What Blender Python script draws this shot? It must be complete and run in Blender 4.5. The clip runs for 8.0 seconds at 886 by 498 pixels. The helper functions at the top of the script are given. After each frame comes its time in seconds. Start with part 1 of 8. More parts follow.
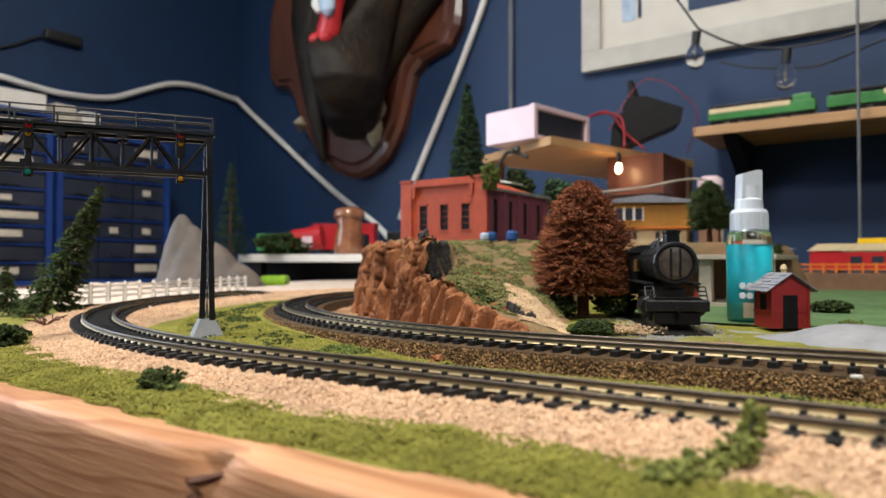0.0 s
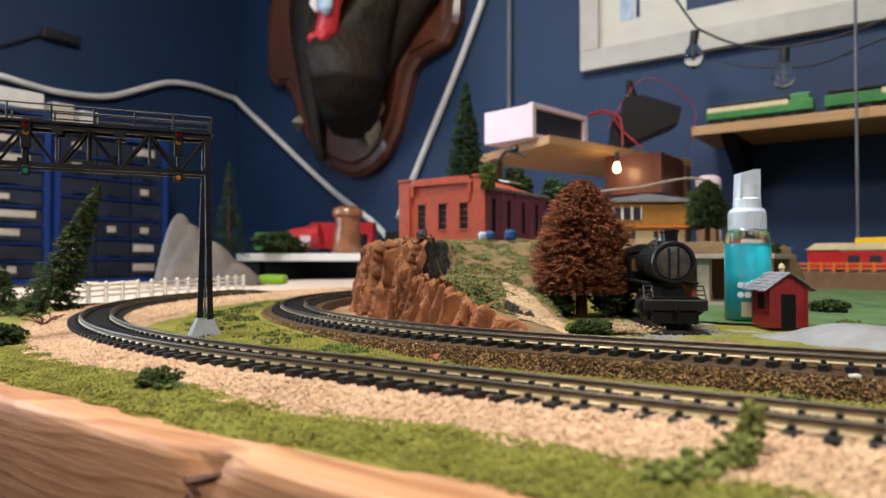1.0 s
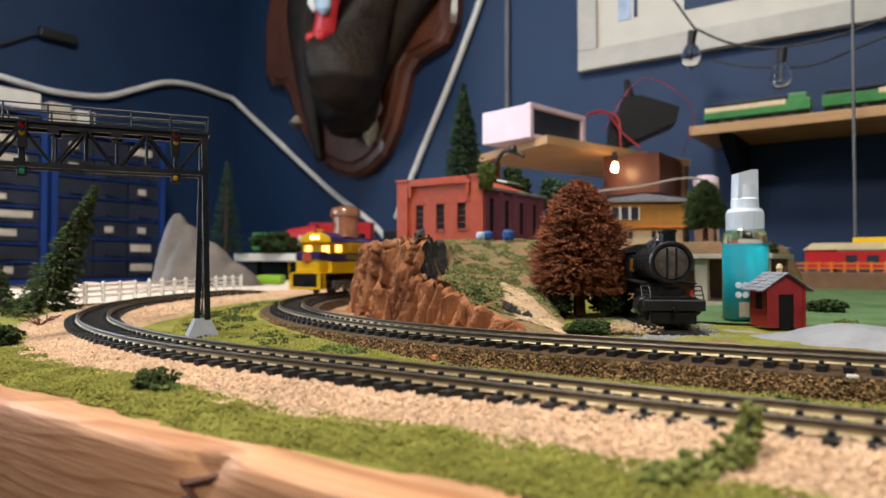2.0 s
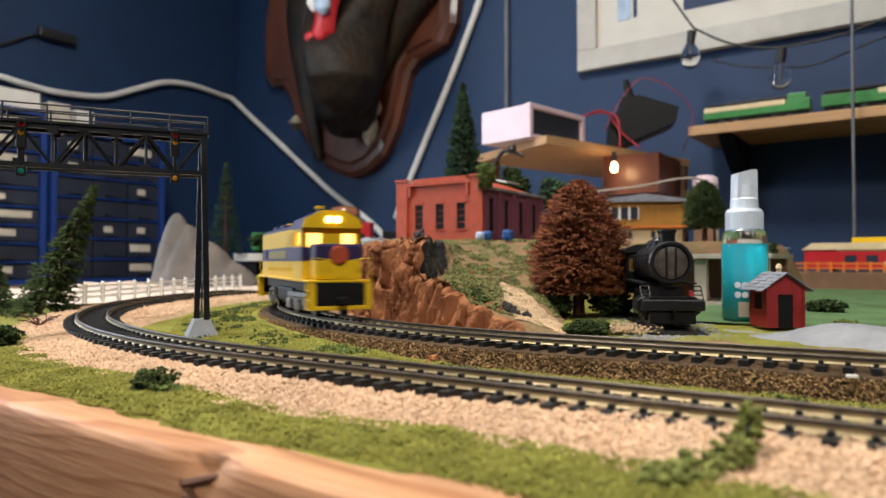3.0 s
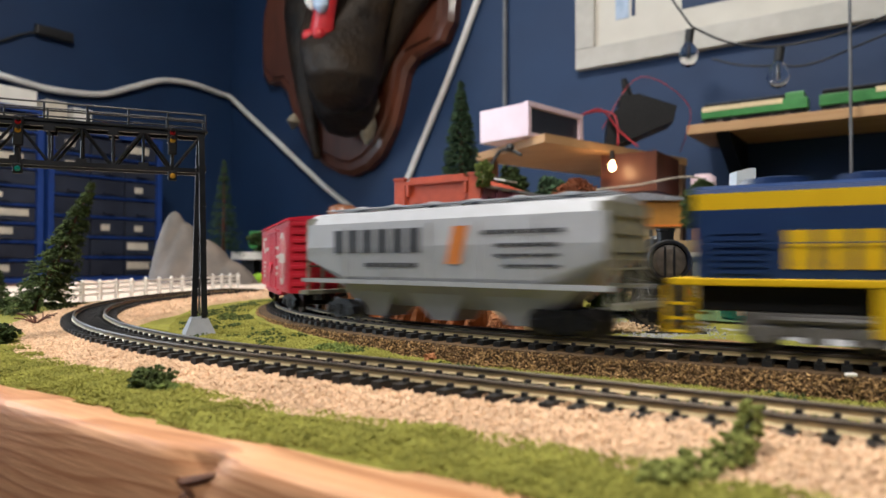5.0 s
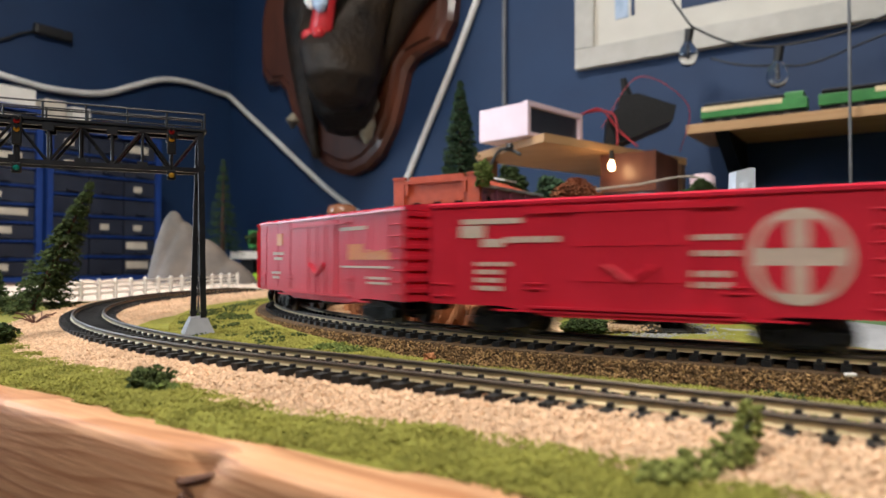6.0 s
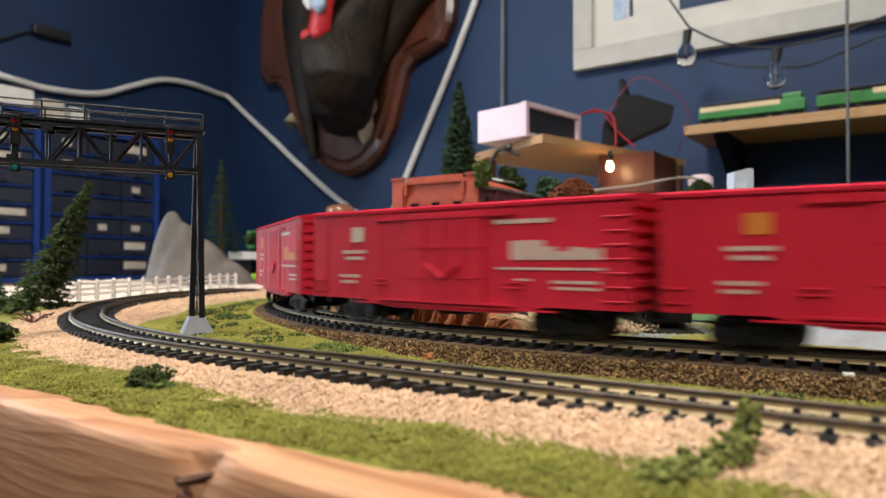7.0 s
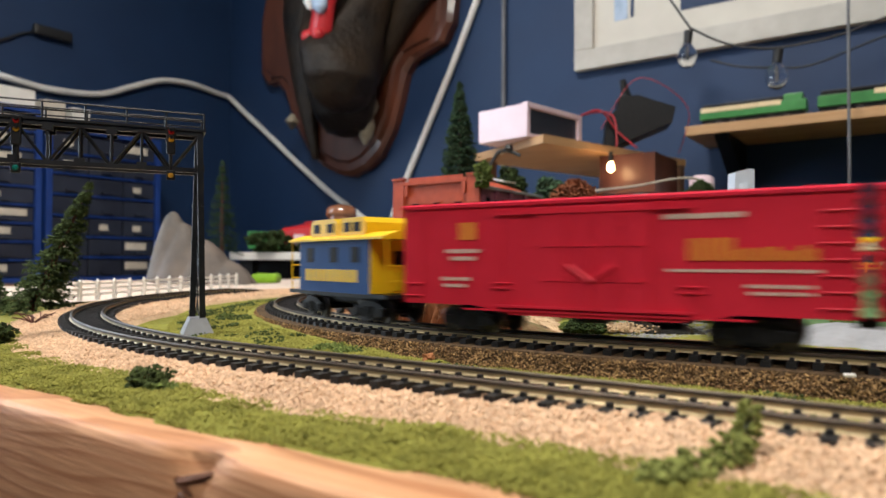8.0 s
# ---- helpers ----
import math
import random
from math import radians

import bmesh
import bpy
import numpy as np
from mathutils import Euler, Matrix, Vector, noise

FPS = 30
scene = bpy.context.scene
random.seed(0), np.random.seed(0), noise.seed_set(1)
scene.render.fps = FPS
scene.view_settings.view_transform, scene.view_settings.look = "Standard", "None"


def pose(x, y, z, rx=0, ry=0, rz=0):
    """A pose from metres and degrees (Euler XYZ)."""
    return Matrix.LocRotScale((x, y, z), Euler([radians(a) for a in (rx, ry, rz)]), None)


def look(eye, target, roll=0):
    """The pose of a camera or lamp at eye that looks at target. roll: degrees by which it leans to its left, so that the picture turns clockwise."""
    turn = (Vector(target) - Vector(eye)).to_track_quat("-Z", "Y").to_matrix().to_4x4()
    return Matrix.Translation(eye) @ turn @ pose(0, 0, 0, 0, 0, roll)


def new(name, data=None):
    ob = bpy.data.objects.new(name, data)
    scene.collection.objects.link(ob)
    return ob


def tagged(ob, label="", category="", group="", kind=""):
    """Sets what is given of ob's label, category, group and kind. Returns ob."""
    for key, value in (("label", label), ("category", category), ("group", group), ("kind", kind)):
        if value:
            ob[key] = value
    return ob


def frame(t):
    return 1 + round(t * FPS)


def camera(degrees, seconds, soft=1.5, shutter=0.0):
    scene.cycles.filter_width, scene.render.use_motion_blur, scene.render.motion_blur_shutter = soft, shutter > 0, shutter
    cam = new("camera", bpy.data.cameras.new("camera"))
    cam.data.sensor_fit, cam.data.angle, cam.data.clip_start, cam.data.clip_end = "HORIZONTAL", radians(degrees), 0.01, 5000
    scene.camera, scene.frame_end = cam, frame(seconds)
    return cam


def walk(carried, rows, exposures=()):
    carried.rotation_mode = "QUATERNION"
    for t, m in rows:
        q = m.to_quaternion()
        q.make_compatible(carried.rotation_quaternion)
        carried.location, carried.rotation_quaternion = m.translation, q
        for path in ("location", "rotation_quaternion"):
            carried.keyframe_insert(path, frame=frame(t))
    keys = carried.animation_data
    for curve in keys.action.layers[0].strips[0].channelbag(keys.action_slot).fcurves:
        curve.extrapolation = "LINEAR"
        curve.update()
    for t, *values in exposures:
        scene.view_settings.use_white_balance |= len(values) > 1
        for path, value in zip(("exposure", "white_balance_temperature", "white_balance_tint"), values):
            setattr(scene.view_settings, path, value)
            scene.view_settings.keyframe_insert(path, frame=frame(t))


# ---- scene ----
cam = camera(66.4, 8.0, soft=1.5, shutter=0.65)
cam.data.dof.use_dof = True
cam.data.dof.focus_distance = 0.31
cam.data.dof.aperture_fstop = 15.0


def eye(yaw, pitch, roll, x, y, z):
    """Camera pose: yaw left of the table's depth axis, pitch up, roll, millimetres."""
    turn = Matrix.Rotation(radians(yaw), 4, "Z") @ Matrix.Rotation(radians(90 + pitch), 4, "X") @ Matrix.Rotation(radians(roll), 4, "Z")
    return Matrix.Translation((x / 1000, y / 1000, z / 1000)) @ turn


walk(cam, [
    (0.0, eye(35.50, 1.193, 0.00, 0.0, 0.0, 40.8)),
    (0.5, eye(35.42, 1.165, 0.02, -0.1, 0.0, 40.85)),
    (1.0, eye(35.35, 1.115, 0.01, -0.15, 0.1, 40.9)),
    (1.5, eye(35.23, 1.104, -0.01, -0.3, 0.5, 41.1)),
    (3.0, eye(35.13, 1.105, -0.02, -0.4, 0.55, 41.1)),
    (3.5, eye(35.03, 1.075, 0.01, -0.65, 0.8, 41.1)),
    (4.0, eye(35.03, 0.975, 0.01, -0.7, 1.0, 41.15)),
    (4.5, eye(34.98, 1.005, 0.02, -0.85, 0.9, 40.9)),
    (6.0, eye(34.89, 0.945, 0.06, -1.1, 1.15, 41.0)),
    (6.5, eye(34.79, 1.005, 0.07, -1.2, 1.0, 40.8)),
    (7.0, eye(34.74, 1.010, 0.11, -1.25, 0.85, 40.65)),
    (7.5, eye(34.78, 1.050, 0.12, -1.15, 0.95, 40.6)),
    (8.0, eye(34.82, 1.055, 0.14, -1.15, 1.1, 40.6)),
], exposures=[(0.0, -0.1), (8.0, -0.1)])

# ---- world and light ----
world = bpy.data.worlds.new("room_air")
scene.world = world
world.use_nodes = True
sky = world.node_tree.nodes.new("ShaderNodeTexSky")
sky.sky_type = "NISHITA"
sky.sun_disc = False
sky.sun_elevation, sky.sun_rotation = radians(35), radians(250)
world.node_tree.links.new(sky.outputs[0], world.node_tree.nodes["Background"].inputs[0])
world.node_tree.nodes["Background"].inputs[1].default_value = 0.1


def area_light(name, m, sx, sy, watts, colour):
    data = bpy.data.lights.new(name, "AREA")
    data.shape, data.size, data.size_y, data.energy, data.color = "RECTANGLE", sx, sy, watts, colour
    ob = new(name, data)
    ob.matrix_world = m
    return ob


area_light("ceiling_lamp_light", look((-0.45, 0.15, 1.42), (-0.45, 0.16, 0)), 0.35, 0.35, 32, (1.0, 0.945, 0.875))
area_light("back_lamp_light", look((0.75, -0.9, 1.42), (0.75, -0.89, 0)), 0.5, 0.5, 38, (1.0, 0.945, 0.875))
area_light("window_light", look((-1.84, 0.0, 0.55), (0, 0.12, 0.45)), 0.9, 1.1, 20, (0.72, 0.86, 1.0))

# ---- materials ----


def mat(name, c1, c2=None, rough=0.6, metal=0.0, scale=60.0, bump=0.0, bump_scale=None, detail=4.0, spec=0.5, coat=0.0, stains=0.25, emit=None, power=0.0, vary=0.0, island=False, stretch=None):
    """A worn surface: fine grain between c1 and c2, broad stains, fine relief."""
    m = bpy.data.materials.new(name)
    m.use_nodes = True
    nt = m.node_tree
    b = nt.nodes["Principled BSDF"]
    b.inputs["Metallic"].default_value = metal
    b.inputs["Roughness"].default_value = rough
    b.inputs["Specular IOR Level"].default_value = spec
    b.inputs["Coat Weight"].default_value = coat
    if emit:
        b.inputs["Emission Color"].default_value = (*emit, 1)
        b.inputs["Emission Strength"].default_value = power
    c2 = c2 or tuple(v * 0.7 for v in c1)
    tc = nt.nodes.new("ShaderNodeTexCoord")
    co = tc.outputs["Object"]
    if stretch:
        mp = nt.nodes.new("ShaderNodeMapping")
        mp.inputs["Scale"].default_value = stretch
        nt.links.new(co, mp.inputs[0])
        co = mp.outputs[0]
    n1 = nt.nodes.new("ShaderNodeTexNoise")
    n1.inputs["Scale"].default_value, n1.inputs["Detail"].default_value = scale, detail
    nt.links.new(co, n1.inputs["Vector"])
    ramp = nt.nodes.new("ShaderNodeValToRGB")
    ramp.color_ramp.elements[0].position, ramp.color_ramp.elements[1].position = 0.3, 0.7
    ramp.color_ramp.elements[0].color, ramp.color_ramp.elements[1].color = (*c2, 1), (*c1, 1)
    nt.links.new(n1.outputs[0], ramp.inputs[0])
    n2 = nt.nodes.new("ShaderNodeTexNoise")
    n2.inputs["Scale"].default_value, n2.inputs["Detail"].default_value = scale / 7, 3
    nt.links.new(tc.outputs["Object"], n2.inputs["Vector"])
    hsv = nt.nodes.new("ShaderNodeHueSaturation")
    rng = nt.nodes.new("ShaderNodeMapRange")
    rng.inputs[1].default_value, rng.inputs[2].default_value = 0.25, 0.75
    rng.inputs[3].default_value, rng.inputs[4].default_value = 1 - stains, 1 + stains * 0.6
    nt.links.new(n2.outputs[0], rng.inputs[0])
    value = rng.outputs[0]
    if vary:
        src = nt.nodes.new("ShaderNodeNewGeometry").outputs["Random Per Island"] if island else nt.nodes.new("ShaderNodeObjectInfo").outputs["Random"]
        r2 = nt.nodes.new("ShaderNodeMapRange")
        r2.inputs[3].default_value, r2.inputs[4].default_value = 1 - vary, 1 + vary
        nt.links.new(src, r2.inputs[0])
        mul = nt.nodes.new("ShaderNodeMath")
        mul.operation = "MULTIPLY"
        nt.links.new(value, mul.inputs[0])
        nt.links.new(r2.outputs[0], mul.inputs[1])
        value = mul.outputs[0]
    nt.links.new(value, hsv.inputs["Value"])
    nt.links.new(ramp.outputs[0], hsv.inputs["Color"])
    nt.links.new(hsv.outputs[0], b.inputs["Base Color"])
    rr = nt.nodes.new("ShaderNodeMapRange")
    rr.inputs[3].default_value, rr.inputs[4].default_value = max(0.02, rough - 0.1), min(1, rough + 0.1)
    nt.links.new(n2.outputs[0], rr.inputs[0])
    nt.links.new(rr.outputs[0], b.inputs["Roughness"])
    if bump:
        bp = nt.nodes.new("ShaderNodeBump")
        bp.inputs["Strength"].default_value = 1.0
        bp.inputs["Distance"].default_value = bump
        src = n1
        if bump_scale:
            src = nt.nodes.new("ShaderNodeTexNoise")
            src.inputs["Scale"].default_value, src.inputs["Detail"].default_value = bump_scale, 5
            nt.links.new(co, src.inputs["Vector"])
        nt.links.new(src.outputs[0], bp.inputs["Height"])
        nt.links.new(bp.outputs[0], b.inputs["Normal"])
    return m


def glass(name, colour, rough=0.03, weight=1.0, ior=1.45):
    m = bpy.data.materials.new(name)
    m.use_nodes = True
    b = m.node_tree.nodes["Principled BSDF"]
    b.inputs["Base Color"].default_value = (*colour, 1)
    b.inputs["Roughness"].default_value = rough
    b.inputs["Transmission Weight"].default_value = weight
    b.inputs["IOR"].default_value = ior
    return m


def glow(name, colour, power):
    return mat(name, colour, rough=0.4, emit=colour, power=power)


M = {}
M["wall"] = mat("blue_wall_paint", (0.0056, 0.0295, 0.090), (0.0046, 0.0245, 0.078), 0.6, scale=9, bump=0.0004, bump_scale=350, stains=0.12)
M["ceiling"] = mat("white_ceiling_paint", (0.8, 0.79, 0.76), (0.74, 0.73, 0.7), 0.8, scale=14, bump=0.0005, bump_scale=200, stains=0.06)
M["floor"] = mat("dark_floor_boards", (0.16, 0.09, 0.05), (0.09, 0.05, 0.03), 0.45, scale=7, stretch=(1, 14, 1))
def pine(name):
    """Planed pine: growth rings cut lengthwise, fine pores, broad warm stains."""
    m = bpy.data.materials.new(name)
    m.use_nodes = True
    nt = m.node_tree
    b = nt.nodes["Principled BSDF"]
    tc = nt.nodes.new("ShaderNodeTexCoord")

    def mapped(scale, loc=(0, 0, 0)):
        mp = nt.nodes.new("ShaderNodeMapping")
        mp.inputs["Scale"].default_value, mp.inputs["Location"].default_value = scale, loc
        nt.links.new(tc.outputs["Object"], mp.inputs[0])
        return mp.outputs[0]

    def noisy(co, scale, detail):
        n = nt.nodes.new("ShaderNodeTexNoise")
        n.inputs["Scale"].default_value, n.inputs["Detail"].default_value = scale, detail
        nt.links.new(co, n.inputs["Vector"])
        return n

    def ramp(src, stops):
        r = nt.nodes.new("ShaderNodeValToRGB")
        while len(r.color_ramp.elements) < len(stops):
            r.color_ramp.elements.new(0.5)
        for e, (p, c) in zip(r.color_ramp.elements, stops):
            e.position, e.color = p, (*c, 1)
        nt.links.new(src, r.inputs[0])
        return r.outputs[0]

    def mix(kind, fac, a, c):
        x = nt.nodes.new("ShaderNodeMix")
        x.data_type, x.blend_type = "RGBA", kind
        x.inputs[0].default_value = fac
        nt.links.new(a, x.inputs[6])
        nt.links.new(c, x.inputs[7])
        return x.outputs[2]

    warp = noisy(mapped((7, 30, 30)), 1.0, 2.0)
    add = nt.nodes.new("ShaderNodeVectorMath")
    add.operation = "MULTIPLY_ADD"
    add.inputs[1].default_value = (0.0, 0.022, 0.022)
    nt.links.new(warp.outputs["Color"], add.inputs[0])
    nt.links.new(mapped((0.05, 1, 1), (0, -0.100, 0.048)), add.inputs[2])
    rings = nt.nodes.new("ShaderNodeTexWave")
    rings.wave_type, rings.rings_direction, rings.wave_profile = "RINGS", "X", "SAW"
    rings.inputs["Scale"].default_value, rings.inputs["Distortion"].default_value = 95.0, 0.5
    nt.links.new(add.outputs[0], rings.inputs["Vector"])
    grain = ramp(rings.outputs["Fac"], [(0.0, (0.63, 0.345, 0.185)), (0.62, (0.58, 0.300, 0.150)), (0.90, (0.45, 0.200, 0.092)), (1.0, (0.52, 0.26, 0.125))])
    fibre = noisy(mapped((0.05, 1, 1)), 900.0, 3.0)
    grain = mix("MULTIPLY", 0.55, grain, ramp(fibre.outputs[0], [(0.30, (0.62, 0.55, 0.50)), (0.62, (1.0, 1.0, 1.0))]))
    stain = noisy(mapped((0.5, 1, 1)), 34.0, 4.0)
    grain = mix("MULTIPLY", 0.75, grain, ramp(stain.outputs[0], [(0.28, (0.86, 0.79, 0.73)), (0.60, (1.0, 1.0, 1.0))]))
    nt.links.new(grain, b.inputs["Base Color"])
    b.inputs["Roughness"].default_value = 0.55
    b.inputs["Specular IOR Level"].default_value = 0.35
    bump = nt.nodes.new("ShaderNodeBump")
    bump.inputs["Distance"].default_value, bump.inputs["Strength"].default_value = 0.0004, 0.6
    nt.links.new(fibre.outputs[0], bump.inputs["Height"])
    nt.links.new(bump.outputs[0], b.inputs["Normal"])
    return m


M["white"] = mat("white_paint", (0.78, 0.76, 0.72), (0.7, 0.68, 0.63), 0.5, scale=30, stains=0.1)
M["cable_white"] = mat("white_cable_sheath", (0.74, 0.73, 0.70), (0.62, 0.60, 0.57), 0.45, scale=25, stains=0.2)
M["timber"] = pine("pine_board")
M["slopeturf"] = mat("grey_green_foam", (0.205, 0.210, 0.080), (0.125, 0.134, 0.050), 0.95, scale=400, vary=0.4, island=True, spec=0.1)
M["clump"] = mat("yellow_green_foam", (0.20, 0.215, 0.060), (0.13, 0.145, 0.040), 0.95, scale=400, vary=0.4, island=True, spec=0.1)
M["slopedark"] = mat("olive_brown_foam", (0.120, 0.105, 0.045), (0.070, 0.058, 0.026), 0.95, scale=400, vary=0.4, island=True, spec=0.1)
M["bushmid"] = mat("olive_green_foam", (0.080, 0.105, 0.034), (0.044, 0.060, 0.020), 0.95, scale=400, vary=0.5, island=True, spec=0.1)
M["smokedoor"] = mat("grimy_smokebox_door", (0.125, 0.105, 0.090), (0.070, 0.058, 0.050), 0.5, scale=300, stains=0.4, spec=0.3)
M["knot"] = mat("dark_knot", (0.16, 0.06, 0.025), (0.07, 0.028, 0.012), 0.6, scale=300, bump=0.0006)
M["grass"] = mat("green_scenic_foam", (0.245, 0.235, 0.045), (0.165, 0.165, 0.030), 0.95, scale=330, bump=0.0014, bump_scale=520, stains=0.35, spec=0.15)
M["tuft"] = mat("green_foam_crumbs", (0.275, 0.262, 0.060), (0.205, 0.202, 0.044), 0.95, scale=500, stains=0.30, vary=0.17, island=True, spec=0.1)
M["bush"] = mat("dark_green_foam", (0.042, 0.062, 0.020), (0.020, 0.032, 0.012), 0.95, scale=400, vary=0.5, island=True, spec=0.1)
M["bushlight"] = mat("mid_green_foam", (0.125, 0.160, 0.042), (0.070, 0.095, 0.024), 0.95, scale=400, vary=0.45, island=True, spec=0.1)
M["lawn"] = mat("green_grass_mat", (0.115, 0.195, 0.085), (0.085, 0.150, 0.064), 0.95, scale=260, bump=0.0008, bump_scale=700, stains=0.3, spec=0.15)
M["ballast"] = mat("tan_ballast", (0.61, 0.43, 0.28), (0.46, 0.31, 0.19), 0.9, scale=420, bump=0.0012, bump_scale=600, stains=0.2, spec=0.2)
M["stone"] = mat("tan_ballast_grains", (0.67, 0.465, 0.31), (0.53, 0.35, 0.22), 0.9, scale=300, stains=0.2, vary=0.20, island=True, spec=0.2)
M["palegravel"] = mat("pale_gravel", (0.72, 0.60, 0.50), (0.58, 0.46, 0.37), 0.9, scale=420, bump=0.0010, bump_scale=600, stains=0.15, spec=0.2)
M["cork"] = mat("brown_cork_roadbed", (0.125, 0.078, 0.040), (0.032, 0.020, 0.011), 0.95, scale=420, bump=0.0016, bump_scale=480, stains=0.3, spec=0.15)
M["corkgrain"] = mat("brown_cork_grains", (0.33, 0.21, 0.095), (0.13, 0.072, 0.034), 0.95, scale=300, vary=0.6, island=True, spec=0.15)
M["tie"] = mat("black_plastic_tie", (0.012, 0.0115, 0.0115), (0.007, 0.007, 0.007), 0.55, scale=700, bump=0.00015, stains=0.3, vary=0.3)
# Warm reflections on the rail sides are put into this pale colour.
M["rail"] = mat("tarnished_brass_pale_sheen", (0.60, 0.49, 0.29), (0.42, 0.33, 0.18), 0.42, metal=0.6, scale=160, stretch=(0.3, 0.3, 1), stains=0.3)
M["railtop"] = mat("brown_oxidised_rail_head", (0.105, 0.080, 0.058), (0.055, 0.042, 0.032), 0.46, metal=0.45, scale=160, stains=0.35)
M["rock"] = mat("red_brown_rock_casting", (0.40, 0.170, 0.075), (0.17, 0.060, 0.026), 0.9, scale=120, bump=0.0017, bump_scale=520, stains=0.35, spec=0.2, stretch=(1, 1, 0.35))
# Grey of the boulders; on the crag's flank it stands for shade.
M["rockgrey"] = mat("grey_rock_and_flank_shade", (0.075, 0.068, 0.064), (0.020, 0.019, 0.019), 0.85, scale=160, bump=0.002, bump_scale=260, stains=0.4, spec=0.3)
M["hill"] = mat("earth_and_turf", (0.150, 0.138, 0.062), (0.29, 0.155, 0.088), 0.95, scale=48, bump=0.0022, bump_scale=330, stains=0.3, spec=0.15)
M["sand"] = mat("sandy_path", (0.58, 0.43, 0.27), (0.44, 0.30, 0.18), 0.95, scale=300, bump=0.0014, bump_scale=420, stains=0.2, spec=0.15)
M["earth"] = mat("brown_earth", (0.40, 0.25, 0.14), (0.19, 0.095, 0.045), 0.95, scale=90, bump=0.0016, bump_scale=420, stains=0.35, spec=0.15)
M["plaster"] = mat("grey_plaster", (0.30, 0.305, 0.32), (0.20, 0.205, 0.215), 0.7, scale=60, bump=0.001, bump_scale=160, stains=0.25)
M["ice"] = mat("pale_blue_gloss_water", (0.46, 0.56, 0.70), (0.34, 0.43, 0.56), 0.18, scale=50, bump=0.0006, stains=0.2)
M["red"] = mat("red_car_plastic", (0.60, 0.020, 0.044), (0.55, 0.017, 0.038), 0.48, scale=90, stains=0.12, spec=0.22)
M["redroof"] = mat("glossy_red_roof", (0.62, 0.024, 0.050), (0.56, 0.020, 0.043), 0.25, scale=90, stains=0.12, spec=0.5)
M["yellow"] = mat("yellow_loco_paint", (0.78, 0.50, 0.012), (0.72, 0.45, 0.010), 0.45, scale=80, stains=0.10, spec=0.3)
M["blue"] = mat("dark_blue_loco_paint", (0.016, 0.042, 0.130), (0.013, 0.034, 0.108), 0.40, scale=80, stains=0.12, spec=0.3)
M["purple"] = mat("purple_navy_loco_paint", (0.030, 0.023, 0.092), (0.024, 0.018, 0.078), 0.38, scale=80, stains=0.12, spec=0.4)
M["cabooseblue"] = mat("mid_blue_paint", (0.026, 0.085, 0.26), (0.022, 0.07, 0.22), 0.6, scale=80, stains=0.12, spec=0.2)
M["black"] = mat("black_plastic", (0.010, 0.010, 0.011), (0.006, 0.006, 0.007), 0.5, scale=200, stains=0.3, spec=0.22)
M["gloss_black"] = mat("satin_black_paint", (0.015, 0.016, 0.019), (0.007, 0.0075, 0.009), 0.36, scale=200, bump=0.0001, stains=0.3, spec=0.40)
M["steel"] = mat("grey_truck_plastic", (0.17, 0.16, 0.155), (0.10, 0.095, 0.09), 0.42, scale=300, stains=0.3)
M["wheel"] = mat("dark_wheel_metal", (0.10, 0.09, 0.085), (0.05, 0.045, 0.04), 0.35, metal=0.8, scale=300)
M["grey"] = mat("light_grey_car_plastic", (0.40, 0.41, 0.44), (0.35, 0.36, 0.38), 0.45, scale=120, stains=0.15)
M["greyend"] = mat("olive_grey_end", (0.26, 0.25, 0.19), (0.20, 0.19, 0.14), 0.5, scale=120, stains=0.2)
M["letter_white"] = mat("cream_lettering", (0.62, 0.50, 0.42), (0.54, 0.42, 0.35), 0.6, scale=300, stains=0.1)
M["letter_dull"] = mat("faded_yellow_lettering", (0.33, 0.26, 0.055), (0.26, 0.20, 0.05), 0.5, scale=300, stains=0.2)
M["letter_yellow"] = mat("orange_lettering", (0.68, 0.21, 0.025), (0.60, 0.17, 0.025), 0.5, scale=300, stains=0.15)
M["letter_black"] = mat("black_lettering", (0.03, 0.03, 0.035), rough=0.5, scale=300)
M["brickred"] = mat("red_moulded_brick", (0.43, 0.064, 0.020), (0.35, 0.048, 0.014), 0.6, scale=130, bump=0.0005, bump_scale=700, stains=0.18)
# Side wall's brick: same settings as the red, darker and bluer.
M["brickpurple"] = mat("plum_red_side_brick", (0.21, 0.058, 0.092), (0.16, 0.044, 0.072), 0.6, scale=130, bump=0.0005, bump_scale=700, stains=0.18)
M["dark"] = mat("dark_void", (0.012, 0.012, 0.015), (0.008, 0.008, 0.01), 0.6, scale=80, spec=0.15)
M["trunk"] = mat("dark_red_trunk", (0.13, 0.040, 0.022), (0.06, 0.02, 0.012), 0.8, scale=200, bump=0.0006)
M["russet"] = mat("russet_bristle", (0.30, 0.112, 0.055), (0.19, 0.068, 0.034), 0.9, scale=240, vary=0.25, island=True, spec=0.15)
M["fir"] = mat("dark_fir_bristle", (0.045, 0.080, 0.040), (0.020, 0.040, 0.022), 0.9, scale=200, vary=0.5, island=True, spec=0.15)
M["firlight"] = mat("green_fir_bristle", (0.075, 0.105, 0.038), (0.036, 0.055, 0.020), 0.9, scale=200, vary=0.5, island=True, spec=0.15)
M["hutred"] = mat("bright_red_boards", (0.33, 0.018, 0.022), (0.25, 0.013, 0.016), 0.5, scale=160, bump=0.0003, stains=0.25)
M["shingle"] = mat("grey_shingle", (0.27, 0.28, 0.32), (0.17, 0.18, 0.21), 0.8, scale=300, bump=0.0005, stains=0.2)
